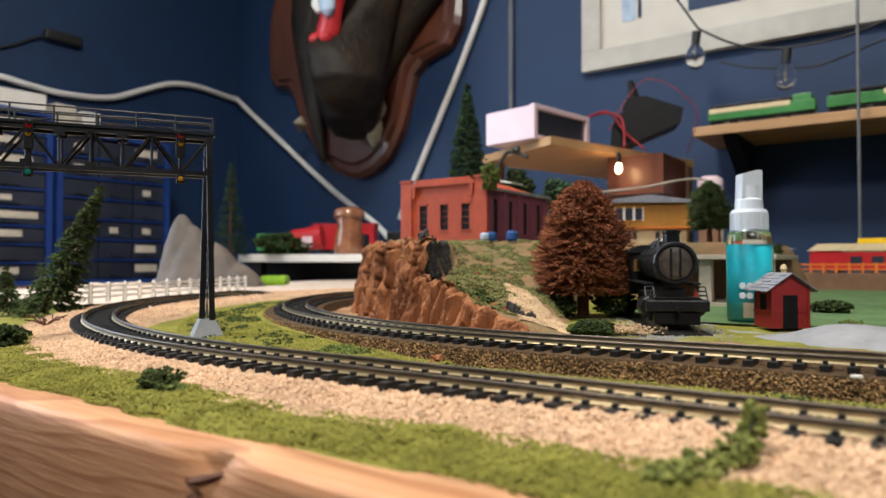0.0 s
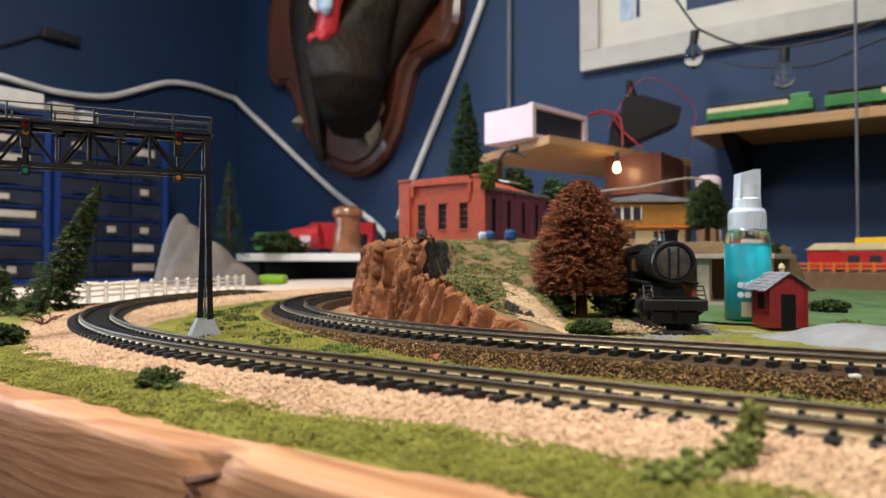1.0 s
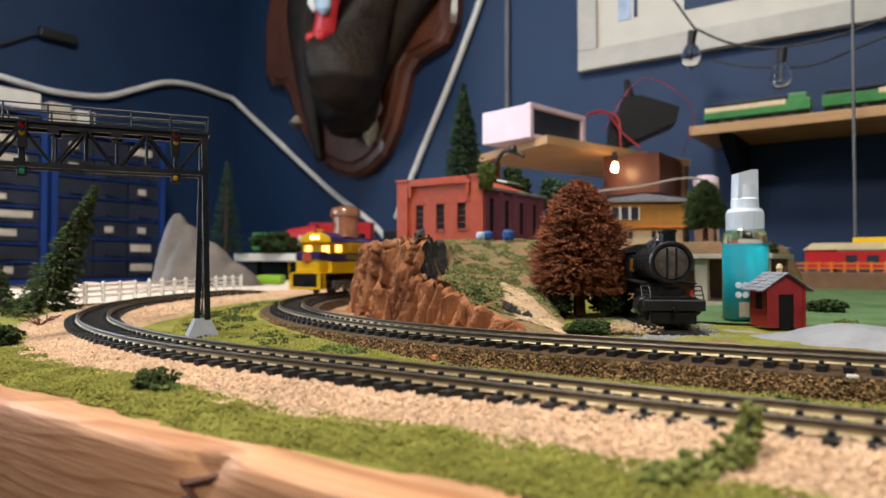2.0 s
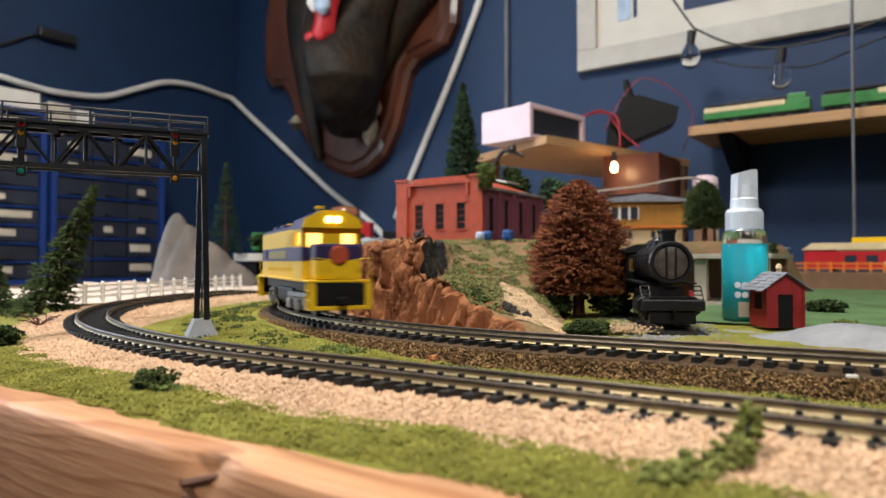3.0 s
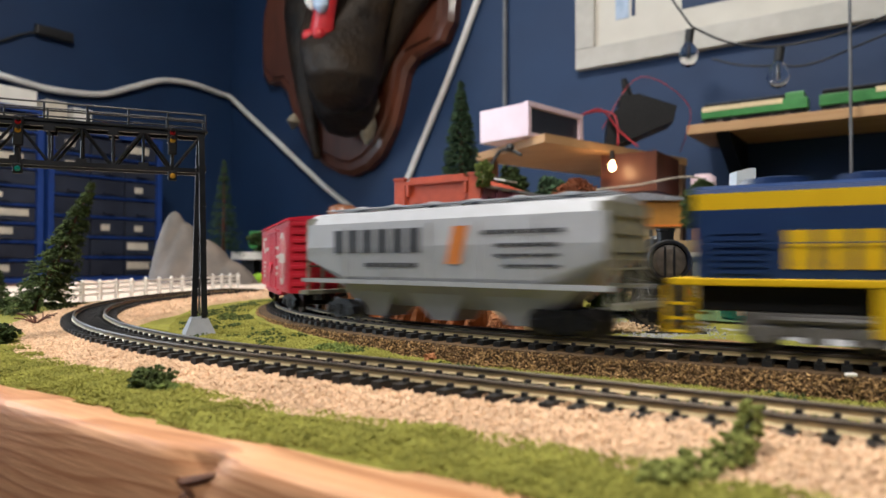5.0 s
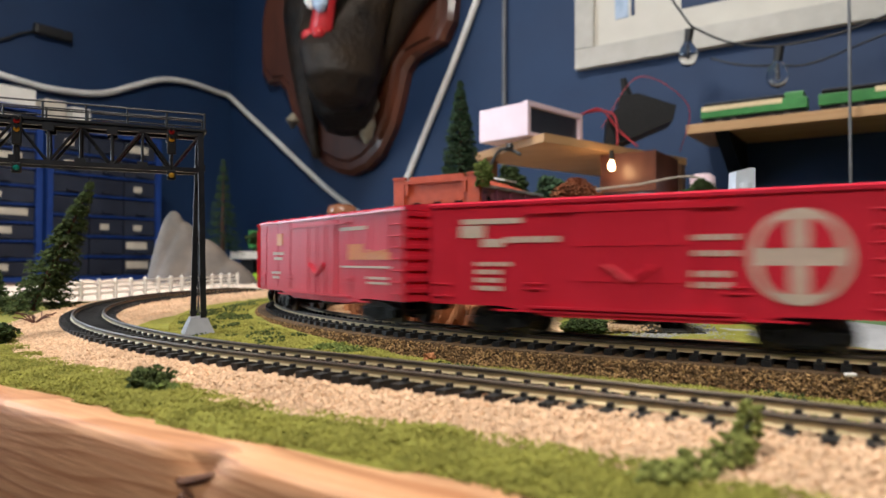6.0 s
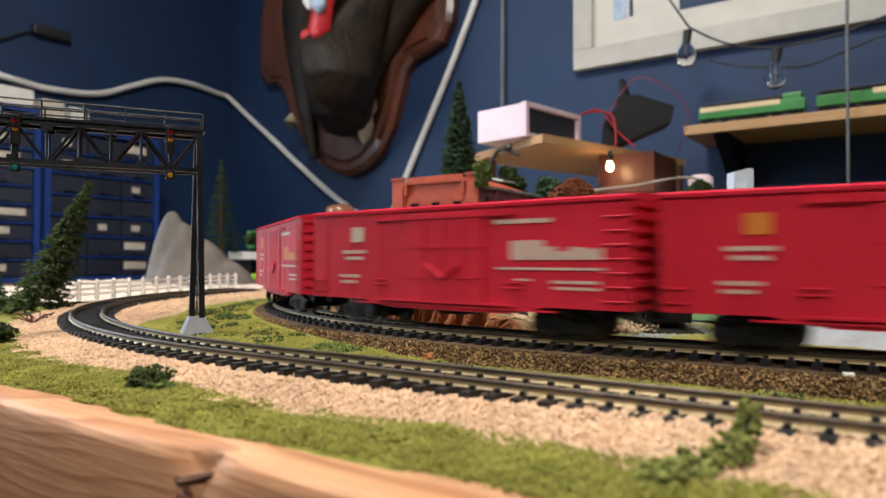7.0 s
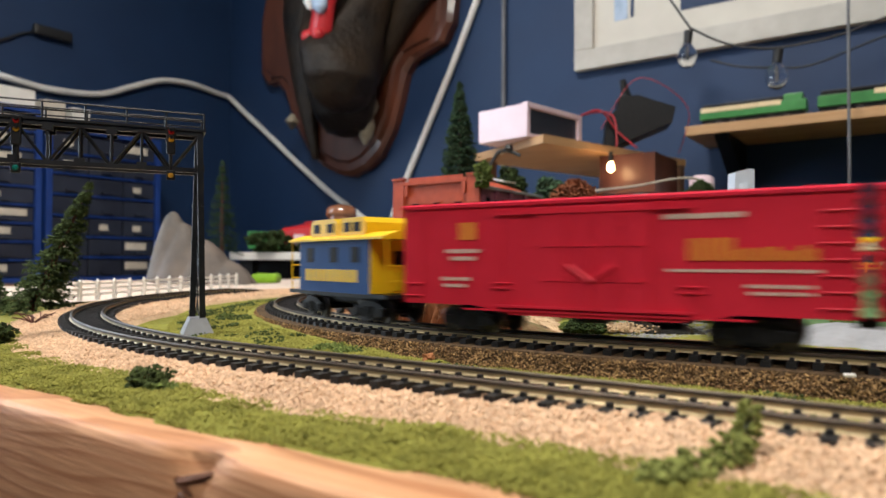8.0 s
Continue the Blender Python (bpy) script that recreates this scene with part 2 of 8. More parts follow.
M["concrete"] = mat("grey_base_plastic", (0.33, 0.34, 0.36), (0.27, 0.28, 0.30), 0.55, scale=200, stains=0.15)
M["cyan"] = mat("cyan_liquid", (0.03, 0.60, 0.72), (0.025, 0.54, 0.66), 0.2, scale=30, stains=0.1, coat=0.6)
M["clear"] = glass("clear_plastic", (0.93, 0.97, 1.0), 0.12)
M["frost"] = mat("frosted_white_plastic", (0.70, 0.76, 0.84), (0.62, 0.69, 0.78), 0.3, scale=60, stains=0.08, coat=0.3)
M["ply"] = mat("plywood", (0.52, 0.31, 0.15), (0.42, 0.235, 0.105), 0.6, scale=40, stretch=(0.2, 1, 3), stains=0.2)
M["plydark"] = mat("brown_plywood_under", (0.20, 0.105, 0.056), (0.14, 0.07, 0.036), 0.7, scale=40, stains=0.2)
M["pink"] = mat("pinkish_white_case", (0.74, 0.58, 0.64), (0.70, 0.54, 0.60), 0.4, scale=40, stains=0.06)
M["ochre"] = mat("ochre_clapboard", (0.50, 0.235, 0.035), (0.42, 0.19, 0.028), 0.6, scale=120, stains=0.2)
M["cream"] = mat("cream_plastic", (0.70, 0.56, 0.34), (0.62, 0.48, 0.28), 0.55, scale=80, stains=0.15)
M["brown"] = mat("varnished_brown_wood", (0.140, 0.043, 0.022), (0.070, 0.021, 0.011), 0.42, scale=22, stretch=(1, 1, 0.25), stains=0.3, coat=0.2)
# Lighter brown of the noise puts a warm sheen into the hide.
M["hide"] = mat("dark_hide_gold_sheen", (0.042, 0.025, 0.012), (0.005, 0.0042, 0.0042), 0.58, scale=9, bump=0.005, bump_scale=60, stains=0.5, spec=0.3)
M["ivory"] = mat("ivory", (0.40, 0.35, 0.25), (0.28, 0.23, 0.15), 0.4, scale=60)
M["paper"] = mat("cream_mount", (0.62, 0.585, 0.515), (0.58, 0.545, 0.48), 0.6, scale=20, stains=0.06)
M["cabinet"] = mat("blue_cabinet_plastic", (0.011, 0.050, 0.25), (0.009, 0.040, 0.20), 0.5, scale=30, stains=0.15)
M["drawer"] = mat("smoky_drawer_front", (0.035, 0.042, 0.065), (0.022, 0.026, 0.042), 0.3, scale=15, stains=0.4)
M["label"] = mat("paper_label", (0.68, 0.62, 0.52), (0.58, 0.52, 0.43), 0.7, scale=60)
M["copper"] = mat("brown_amber_glaze", (0.36, 0.15, 0.075), (0.20, 0.075, 0.035), 0.25, scale=40, stains=0.35, coat=0.5)
M["locogreen"] = mat("green_loco_paint", (0.045, 0.23, 0.055), (0.035, 0.18, 0.045), 0.4, scale=80)
M["toyred"] = mat("red_toy_plastic", (0.50, 0.022, 0.028), (0.42, 0.018, 0.022), 0.35, scale=60, stains=0.15)
M["orange"] = mat("orange_plastic", (0.70, 0.20, 0.025), (0.62, 0.16, 0.02), 0.45, scale=60)
M["lime"] = mat("lime_green_plastic", (0.28, 0.55, 0.02), rough=0.5, scale=60)
M["wire"] = mat("black_wire", (0.015, 0.015, 0.016), rough=0.5, scale=100)
M["redwire"] = mat("red_wire", (0.45, 0.025, 0.04), rough=0.4, scale=100)
M["greywire"] = mat("grey_cord", (0.16, 0.165, 0.18), rough=0.6, scale=100)
M["bulbglass"] = glass("bulb_glass", (1, 1, 1), 0.02)
M["warm"] = glow("warm_bulb", (1.0, 0.62, 0.28), 30)
M["cablight"] = glow("lit_cab_window", (1.0, 0.50, 0.12), 3.6)
M["headlight"] = glow("headlight", (1.0, 0.60, 0.20), 9)
M["sigred"] = mat("dark_red_lens", (0.35, 0.012, 0.012), rough=0.2, scale=100)
M["sigamber"] = mat("amber_lens", (0.42, 0.22, 0.02), rough=0.2, scale=100)
M["siggreen"] = mat("green_lens", (0.01, 0.24, 0.18), rough=0.2, scale=100)
M["platform"] = mat("pale_deck", (0.42, 0.37, 0.30), (0.33, 0.29, 0.23), 0.7, scale=80)
M["daylight"] = glow("daylit_sky", (0.75, 0.86, 1.0), 2.2)

# ---- building blocks ----


def part(name, bm, material, parent=None, label="", smooth=False):
    me = bpy.data.meshes.new(name)
    bmesh.ops.recalc_face_normals(bm, faces=bm.faces)
    bm.to_mesh(me)
    bm.free()
    if smooth:
        for p in me.polygons:
            p.use_smooth = True
    me.materials.append(M[material] if isinstance(material, str) else material)
    ob = new(name, me)
    ob.parent = parent
    if label:
        ob["label"] = label
    return ob


def empty(name, m, label, category, group="", kind=""):
    ob = new(name)
    ob.empty_display_size = 0.01
    ob.matrix_world = m
    return tagged(ob, label, category, group, kind)


def box(bm, x0, x1, y0, y1, z0, z1, bevel=0.0, m=None):
    v = [bm.verts.new(p) for p in ((x0, y0, z0), (x1, y0, z0), (x1, y1, z0), (x0, y1, z0), (x0, y0, z1), (x1, y0, z1), (x1, y1, z1), (x0, y1, z1))]
    fs = [bm.faces.new([v[i] for i in f]) for f in ((3, 2, 1, 0), (4, 5, 6, 7), (0, 1, 5, 4), (1, 2, 6, 5), (2, 3, 7, 6), (3, 0, 4, 7))]
    if m is not None:
        bmesh.ops.transform(bm, matrix=m, verts=v)
    if bevel:
        es = {e for f in fs for e in f.edges}
        bmesh.ops.bevel(bm, geom=list(es), offset=bevel, segments=2, affect="EDGES", profile=0.6)
    return bm


def B(*a, **k):
    return box(bmesh.new(), *a, **k)


def rod(bm, p0, p1, r0, r1=None, n=8, caps=True):
    p0, p1 = Vector(p0), Vector(p1)
    r1 = r0 if r1 is None else r1
    d = p1 - p0
    q = d.to_track_quat("Z", "Y").to_matrix()
    rings = []
    for p, r in ((p0, r0), (p1, r1)):
        rings.append([bm.verts.new(p + q @ Vector((r * math.cos(2 * math.pi * i / n), r * math.sin(2 * math.pi * i / n), 0))) for i in range(n)])
    for i in range(n):
        bm.faces.new((rings[0][i], rings[0][(i + 1) % n], rings[1][(i + 1) % n], rings[1][i]))
    if caps:
        bm.faces.new(rings[0][::-1])
        bm.faces.new(rings[1])
    return bm


def lathe(bm, prof, n=24, m=None):
    """prof: (radius, z) pairs from the bottom up."""
    rings = []
    made = []
    for r, z in prof:
        ring = [bm.verts.new((r * math.cos(2 * math.pi * i / n), r * math.sin(2 * math.pi * i / n), z)) for i in range(n)]
        rings.append(ring)
        made += ring
    for a, b in zip(rings, rings[1:]):
        for i in range(n):
            bm.faces.new((a[i], a[(i + 1) % n], b[(i + 1) % n], b[i]))
    bm.faces.new(rings[0][::-1])
    bm.faces.new(rings[-1])
    if m is not None:
        bmesh.ops.transform(bm, matrix=m, verts=made)
    return bm


def tube(bm, pts, r, n=8):
    pts = [Vector(p) for p in pts]
    rings = []
    for i, p in enumerate(pts):
        d = (pts[min(i + 1, len(pts) - 1)] - pts[max(i - 1, 0)]).normalized()
        q = d.to_track_quat("Z", "Y").to_matrix()
        rings.append([bm.verts.new(p + q @ Vector((r * math.cos(2 * math.pi * k / n), r * math.sin(2 * math.pi * k / n), 0))) for k in range(n)])
    for a, b in zip(rings, rings[1:]):
        # keep the rings from twisting
        best = min(range(n), key=lambda k: (b[k].co - a[0].co).length)
        b[:] = b[best:] + b[:best]
        for k in range(n):
            bm.faces.new((a[k], a[(k + 1) % n], b[(k + 1) % n], b[k]))
    bm.faces.new(rings[0][::-1])
    bm.faces.new(rings[-1])
    return bm


def smooth_path(pts, steps=8):
    """Catmull-Rom through the points."""
    pts = [Vector(p) for p in pts]
    out = []
    for i in range(len(pts) - 1):
        a, b, c, d = pts[max(i - 1, 0)], pts[i], pts[i + 1], pts[min(i + 2, len(pts) - 1)]
        for k in range(steps):
            t = k / steps
            out.append(0.5 * (2 * b + (c - a) * t + (2 * a - 5 * b + 4 * c - d) * t * t + (3 * b - a - 3 * c + d) * t ** 3))
    return out + [pts[-1]]


def extrude(bm, outline, y0, y1, m=None):
    """A flat outline of (x, z) pairs, thickened from y0 to y1."""
    a = [bm.verts.new((x, y0, z)) for x, z in outline]
    b = [bm.verts.new((x, y1, z)) for x, z in outline]
    bm.faces.new(a)
    bm.faces.new(b[::-1])
    n = len(a)
    for i in range(n):
        bm.faces.new((a[(i + 1) % n], a[i], b[i], b[(i + 1) % n]))
    if m is not None:
        bmesh.ops.transform(bm, matrix=m, verts=a + b)
    return bm


OCTA = np.array([(1, 0, 0), (0, 1, 0), (-1, 0, 0), (0, -1, 0), (0, 0, 1), (0, 0, -1)], float)
OCTF = np.array([(0, 1, 4), (1, 2, 4), (2, 3, 4), (3, 0, 4), (1, 0, 5), (2, 1, 5), (3, 2, 5), (0, 3, 5)])


def crumbs(name, pts, sizes, material, parent=None, rng=None, flat=0.8):
    """Many small uneven lumps in one mesh."""
    rng = rng or np.random.default_rng(3)
    pts, sizes = np.asarray(pts, float), np.asarray(sizes, float)
    n = len(pts)
    v = OCTA[None] * rng.uniform(0.6, 1.3, (n, 6, 1)) * sizes[:, None, None] * np.array([1, 1, flat])
    ang = rng.uniform(0, 6.28, n)
    tilt = rng.uniform(-0.9, 0.9, n)
    c, s, ct, st = np.cos(ang), np.sin(ang), np.cos(tilt), np.sin(tilt)
    y, z = v[..., 1] * ct[:, None] - v[..., 2] * st[:, None], v[..., 1] * st[:, None] + v[..., 2] * ct[:, None]
    x = v[..., 0] * c[:, None] - y * s[:, None]
    y = v[..., 0] * s[:, None] + y * c[:, None]
    co = np.stack([x, y, z], -1) + pts[:, None]
    f = OCTF[None] + 6 * np.arange(n)[:, None, None]
    me = bpy.data.meshes.new(name)
    me.from_pydata(co.reshape(-1, 3).tolist(), [], f.reshape(-1, 3).tolist())
    me.materials.append(M[material])
    ob = new(name, me)
    ob.parent = parent
    return ob


def needles(name, segs, material, parent=None, width=0.0006):
    """Thin tapered blades, each a flat sliver pair from a root to a tip."""
    vs, fs = [], []
    for (a, b, w) in segs:
        a, b = Vector(a), Vector(b)
        d = (b - a).normalized()
        u = d.orthogonal().normalized() * w
        k = d.cross(u)
        i = len(vs)
        vs += [a + u, a - u * 0.5 + k * 0.87, a - u * 0.5 - k * 0.87, b]
        fs += [(i, i + 1, i + 3), (i + 1, i + 2, i + 3), (i + 2, i, i + 3)]
    me = bpy.data.meshes.new(name)
    me.from_pydata([tuple(v) for v in vs], [], fs)
    me.materials.append(M[material])
    ob = new(name, me)
    ob.parent = parent
    return ob


def sheet(name, fn, xs, ys, material, parent=None, thick=0.0, smooth=True, keep=None):
    """A height sheet over the grid xs, ys; fn gives (x, y, z)."""
    bm = bmesh.new()
    g = [[bm.verts.new(fn(x, y)) for y in ys] for x in xs]
    for i in range(len(xs) - 1):
        for j in range(len(ys) - 1):
            if keep is None or keep((xs[i] + xs[i + 1]) / 2, (ys[j] + ys[j + 1]) / 2):
                bm.faces.new((g[i][j], g[i + 1][j], g[i + 1][j + 1], g[i][j + 1]))
    for v in [v for v in bm.verts if not v.link_faces]:
        bm.verts.remove(v)
    return part(name, bm, material, parent, smooth=smooth)


def lin(a, b, n):
    return [a + (b - a) * i / n for i in range(n + 1)]


def nz(x, y, z, s):
    return noise.noise(Vector((x * s, y * s, z * s)))


def step(a, b, x):
    t = min(1, max(0, (x - a) / (b - a)))
    return t * t * (3 - 2 * t)


# ---- the two ovals ----
RAIL_Z = 0.0095
# each oval: start of the curve, radius, heading of its front straight, rise over the table
INNER = (-0.1134, 0.2495, 0.350, 0.0737, 0.0018)
OUTER = (-0.1844, 0.1599, 0.457, 0.0213, 0.0)


def hub(loop):
    """Middle of an oval's end curve."""
    xs, y0, r, phi, _ = loop
    return xs - r * math.sin(phi), y0 + r * math.cos(phi)


def centre(loop, s, drop=True):
    """Place and heading of an oval's centre line, s metres along it; the front straight has s > 0."""
    xs, y0, r, phi, z = loop
    if s >= 0:
        return xs + s * math.cos(phi), y0 + s * math.sin(phi), z, phi
    h = phi + s / r
    cx, cy = hub(loop)
    if drop:
        z -= 0.12 * step(0.60, 1.05, -s)
    return cx + r * math.sin(h), cy - r * math.cos(h), z, h


def locate(loop, x, y):
    """Distance along an oval and outside its centre line, of a place near its front."""
    xs, y0, r, phi, _ = loop
    s = (x - xs) * math.cos(phi) + (y - y0) * math.sin(phi)
    if s >= 0:
        return s, (x - xs) * math.sin(phi) - (y - y0) * math.cos(phi)
    cx, cy = hub(loop)
    a = math.atan2(x - cx, cy - y)
    if a > phi:
        a -= 2 * math.pi
    return (a - phi) * r, math.hypot(x - cx, y - cy) - r


def beside(loop, s, off, z=0.0, drop=True):
    """A point off metres outside the centre line."""
    x, y, dz, h = centre(loop, s, drop)
    return Vector((x + off * math.sin(h), y - off * math.cos(h), z + dz))


def ribbon(bm, loop, prof, s0, s1, ds, drop=True):
    """A closed profile of (offset, z) drawn along an oval."""
    n = max(2, int((s1 - s0) / ds))
    rings = []
    for i in range(n + 1):
        s = s0 + (s1 - s0) * i / n
        rings.append([bm.verts.new(beside(loop, s, o, z, drop)) for o, z in prof])
    k = len(prof)
    for a, b in zip(rings, rings[1:]):
        for j in range(k):
            bm.faces.new((a[j], a[(j + 1) % k], b[(j + 1) % k], b[j]))
    bm.faces.new(rings[0])
    bm.faces.new(rings[-1][::-1])
    return bm

# ---- room ----
WX, WY, EX, SY, FZ, CZ = -1.88, 1.45, 2.4, -2.2, -0.95, 1.45


def slab(name, x0, x1, y0, y1, z0, z1, material, label="", category="wall"):
    return tagged(part(name, B(x0, x1, y0, y1, z0, z1), material), label, category, kind="structure")


slab("floor", WX - 0.1, EX + 0.1, SY - 0.1, WY + 0.1, FZ - 0.05, FZ, "floor", "dark brown wooden floor boards under the table", "floor")
slab("ceiling", WX - 0.1, EX + 0.1, SY - 0.1, WY + 0.1, CZ, CZ + 0.05, "ceiling", "plain white painted ceiling", "ceiling")
slab("wall_north", WX - 0.1, EX + 0.1, WY, WY + 0.1, FZ, CZ, "wall", "dark blue painted wall behind the layout", "wall")
slab("wall_east", EX, EX + 0.1, SY, WY, FZ, CZ, "wall", "dark blue painted side wall", "wall")
slab("wall_south", WX - 0.1, EX + 0.1, SY - 0.1, SY, FZ, CZ, "wall", "dark blue painted wall behind the viewer", "wall")
# west wall with a window opening
W0, W1, WB, WT = -0.45, 0.45, 0.0, 1.15
bm = bmesh.new()
box(bm, WX - 0.1, WX, SY, W0, FZ, CZ)
box(bm, WX - 0.1, WX, W1, WY, FZ, CZ)
box(bm, WX - 0.1, WX, W0, W1, FZ, WB)
box(bm, WX - 0.1, WX, W0, W1, WT, CZ)
tagged(part("wall_west", bm, "wall"), "dark blue painted wall with a window", "wall", kind="structure")
win = empty("window_1", pose(WX, 0, 0), "white framed window with daylight outside", "window", kind="structure")
for y0, y1, z0, z1 in ((W0 - 0.07, W0, WB - 0.07, WT + 0.07), (W1, W1 + 0.07, WB - 0.07, WT + 0.07), (W0, W1, WT, WT + 0.07), (W0, W1, WB - 0.07, WB), (W0, W1, 0.56, 0.60)):
    part("window_frame", B(-0.03, 0.025, y0, y1, z0, z1, bevel=0.004), "white", win)
sk = tagged(part("backdrop", B(WX - 0.9, WX - 0.88, -2, 2, -0.8, 2.2), "daylight"), "bright pale sky outside the window", "sky", kind="structure")
# ceiling lamps
for x, y, w in ((-0.45, 0.15, 0.4), (0.75, -0.9, 0.55)):
    lamp = empty("ceiling_lamp", pose(x, y, CZ), "square white ceiling lamp", "lamp", "ceiling lamps")
    part("lamp_frame", B(-w / 2, w / 2, -w / 2, w / 2, -0.02, 0, bevel=0.004), "white", lamp)

# ---- table ----
TX0, TX1, TY0, TY1 = -1.08, 1.60, 0.088, 1.30


def in_slot(x, y):
    """The hidden ramp under the hill, where the inner oval leaves the table."""
    s, o = locate(INNER, x, y)
    return abs(o) < 0.027 and -1.06 < s < -0.59


table = empty("layout_table", pose(0, 0, 0), "wooden railway table with a pine edge board", "table")
top = sheet("tabletop", lambda x, y: (x, y, -0.006), lin(TX0, TX1, 170), lin(TY0 + 0.004, TY1, 80), "plydark", table, smooth=False, keep=lambda x, y: not in_slot(x, y))


# front board: worn, rounded arris with gouges
def board_z(x):
    return 0.0006 + 0.0006 * nz(x, 1, 0, 22) + 0.0003 * nz(x, 5, 0, 90)


bm = bmesh.new()
rings = []
for x in lin(-1.08, 1.6, 440):
    w = 0.0004 * nz(x, 3, 0, 18) + 0.0002 * nz(x, 9, 0, 160)
    zt = board_z(x)
    chip = 0.0030 * math.exp(-((x + 0.124) / 0.006) ** 2) + 0.0012 * math.exp(-((x + 0.206) / 0.0025) ** 2) + 0.0003 * nz(x, 2, 2, 300)
    rings.append([bm.verts.new(p) for p in ((x, 0.0880 + w, -0.09), (x, 0.0880 + w, -0.010), (x, 0.0880 + w + chip * 0.5, -0.0032 - chip), (x, 0.0883 + w + chip, -0.0012 + zt - chip), (x, 0.0891 + w + chip, zt - 0.0003 - chip * 0.6), (x, 0.0905 + w, zt), (x, 0.108, zt + 0.0003), (x, 0.108, -0.09))])
for a, b in zip(rings, rings[1:]):
    for j in range(8):
        bm.faces.new((a[j], a[(j + 1) % 8], b[(j + 1) % 8], b[j]))
part("edge_board", bm, "timber", table, "rough pine edge board with a dark knot", smooth=True)
for i in range(4):
    x, y = (-0.90 if i % 2 else 1.5), (0.16 if i < 2 else 1.12)
    part("leg", B(x - 0.04, x + 0.04, y - 0.04, y + 0.04, FZ, -0.0065), "ply", table)
# knot: a ring of dark wood with splits beside it
bm = bmesh.new()
for i, (x, z, r) in enumerate(((-0.1290, -0.0105, 0.0018), (-0.1265, -0.0135, 0.0024), (-0.1225, -0.0110, 0.0014), (-0.1310, -0.0150, 0.0016), (-0.1255, -0.0180, 0.0015), (-0.1285, -0.0200, 0.0018))):
    lathe(bm, [(r * 0.3, 0), (r, 0.0004), (r * 0.8, 0.0012), (r * 0.2, 0.0013)], 9, Matrix.Translation((x, 0.0886, z)) @ Matrix.Rotation(radians(90), 4, "X") @ Matrix.Diagonal((1, 1.2, 1, 1)))
part("knot", bm, "knot", table, "dark knot in the pine")
bm = bmesh.new()
rod(bm, (-0.130, 0.0885, -0.0065), (-0.112, 0.0912, -0.0010), 0.0012, 0.0002, 6)
rod(bm, (-0.131, 0.0885, -0.0060), (-0.126, 0.0885, -0.0090), 0.0011, 0.0004, 6)
part("split", bm, "knot", table, "dark split beside the knot")
bm = bmesh.new()
rod(bm, (-0.2065, 0.0887, -0.0080), (-0.2030, 0.0895, -0.0015), 0.0004, 0.0007, 6)
part("split", bm, "knot", table, "short dark split in the edge")

# ---- scenery ground ----


def ground_z(x, y):
    return 0.0008 * nz(x, y, 0, 18) + 0.0006 * nz(x, y, 2, 60)


def turf_z(x, y):
    """Turf laps over the back of the edge board and thins towards it."""
    edge = 0.0985 + 0.0036 * step(-0.14, -0.075, x) + 0.0030 * nz(x, 0, 4, 26) + 0.0015 * nz(x, 0, 8, 90)
    si, oi = locate(INNER, x, y)
    bank = 0.0048 * step(0.085, 0.026, oi) * step(-0.02, -0.20, si) if oi > 0 and x < -0.05 and y < 0.62 else 0.0
    return bank + ground_z(x, y) + 0.0010 + 0.0015 * step(edge, edge + 0.012, y) - 0.0030 * step(0.165, 0.200, y) + 0.0032 * step(0.272, 0.284, y) * step(-0.36, -0.30, x) - 0.007 * (1 - step(edge - 0.002, edge, y))


GX = lin(-1.08, -0.45, 70) + lin(-0.45, 0.12, 190)[1:] + lin(0.12, 1.6, 80)[1:]
GY = lin(0.094, 0.24, 60) + lin(0.24, 0.55, 60)[1:] + lin(0.55, 1.3, 56)[1:]
tagged(sheet("ground", lambda x, y: (x, y, turf_z(x, y)), GX, GY, "grass", keep=lambda x, y: not in_slot(x, y)), "yellow-green scenic turf over the table", "ground", kind="structure")


def lawn_in(x, y):
    return x > -0.22 + 0.02 * nz(x, y, 0, 12) and y > 0.44 + 0.03 * nz(x, y, 3, 9) and x < 1.55 and y < 1.19 and (x + 0.195) * 0.92 + (y - 0.375) * 0.40 > 0.05


tagged(sheet("lawn", lambda x, y: (x, y, ground_z(x, y) + 0.0042), lin(-0.3, 1.58, 110), lin(0.40, 1.19, 60), "lawn", keep=lambda x, y: lawn_in(x, y) and not in_slot(x, y)), "plain green grass mat behind the tracks", "lawn", kind="structure")



def earth_in(x, y):
    """Bare earth just inside the inner oval."""
    s, o = locate(INNER, x, y)
    d = -o
    return 0.020 < d < 0.075 + 0.015 * nz(x, y, 0, 25) and s > -0.54 and x < 0.35 and y < 0.68


tagged(sheet("earth_strip", lambda x, y: (x, y, turf_z(x, y) + 0.0012 + 0.0006 * nz(x, y, 4, 150)), lin(-0.52, 0.36, 220), lin(0.262, 0.66, 110), "earth", keep=earth_in), "bare brown earth inside the inner track", "earth", kind="structure")

# ballast bed of the outer oval


def bed_in(s):
    """Inner half-width of the gravel: narrow in front, broad round the end."""
    return 0.011 + 0.036 * step(0.16, 0.36, -s)


def bed_out(s):
    return 0.0375 + 0.005 * nz(s, 0, 0, 14) + 0.026 * step(0.25, 0.6, -s)


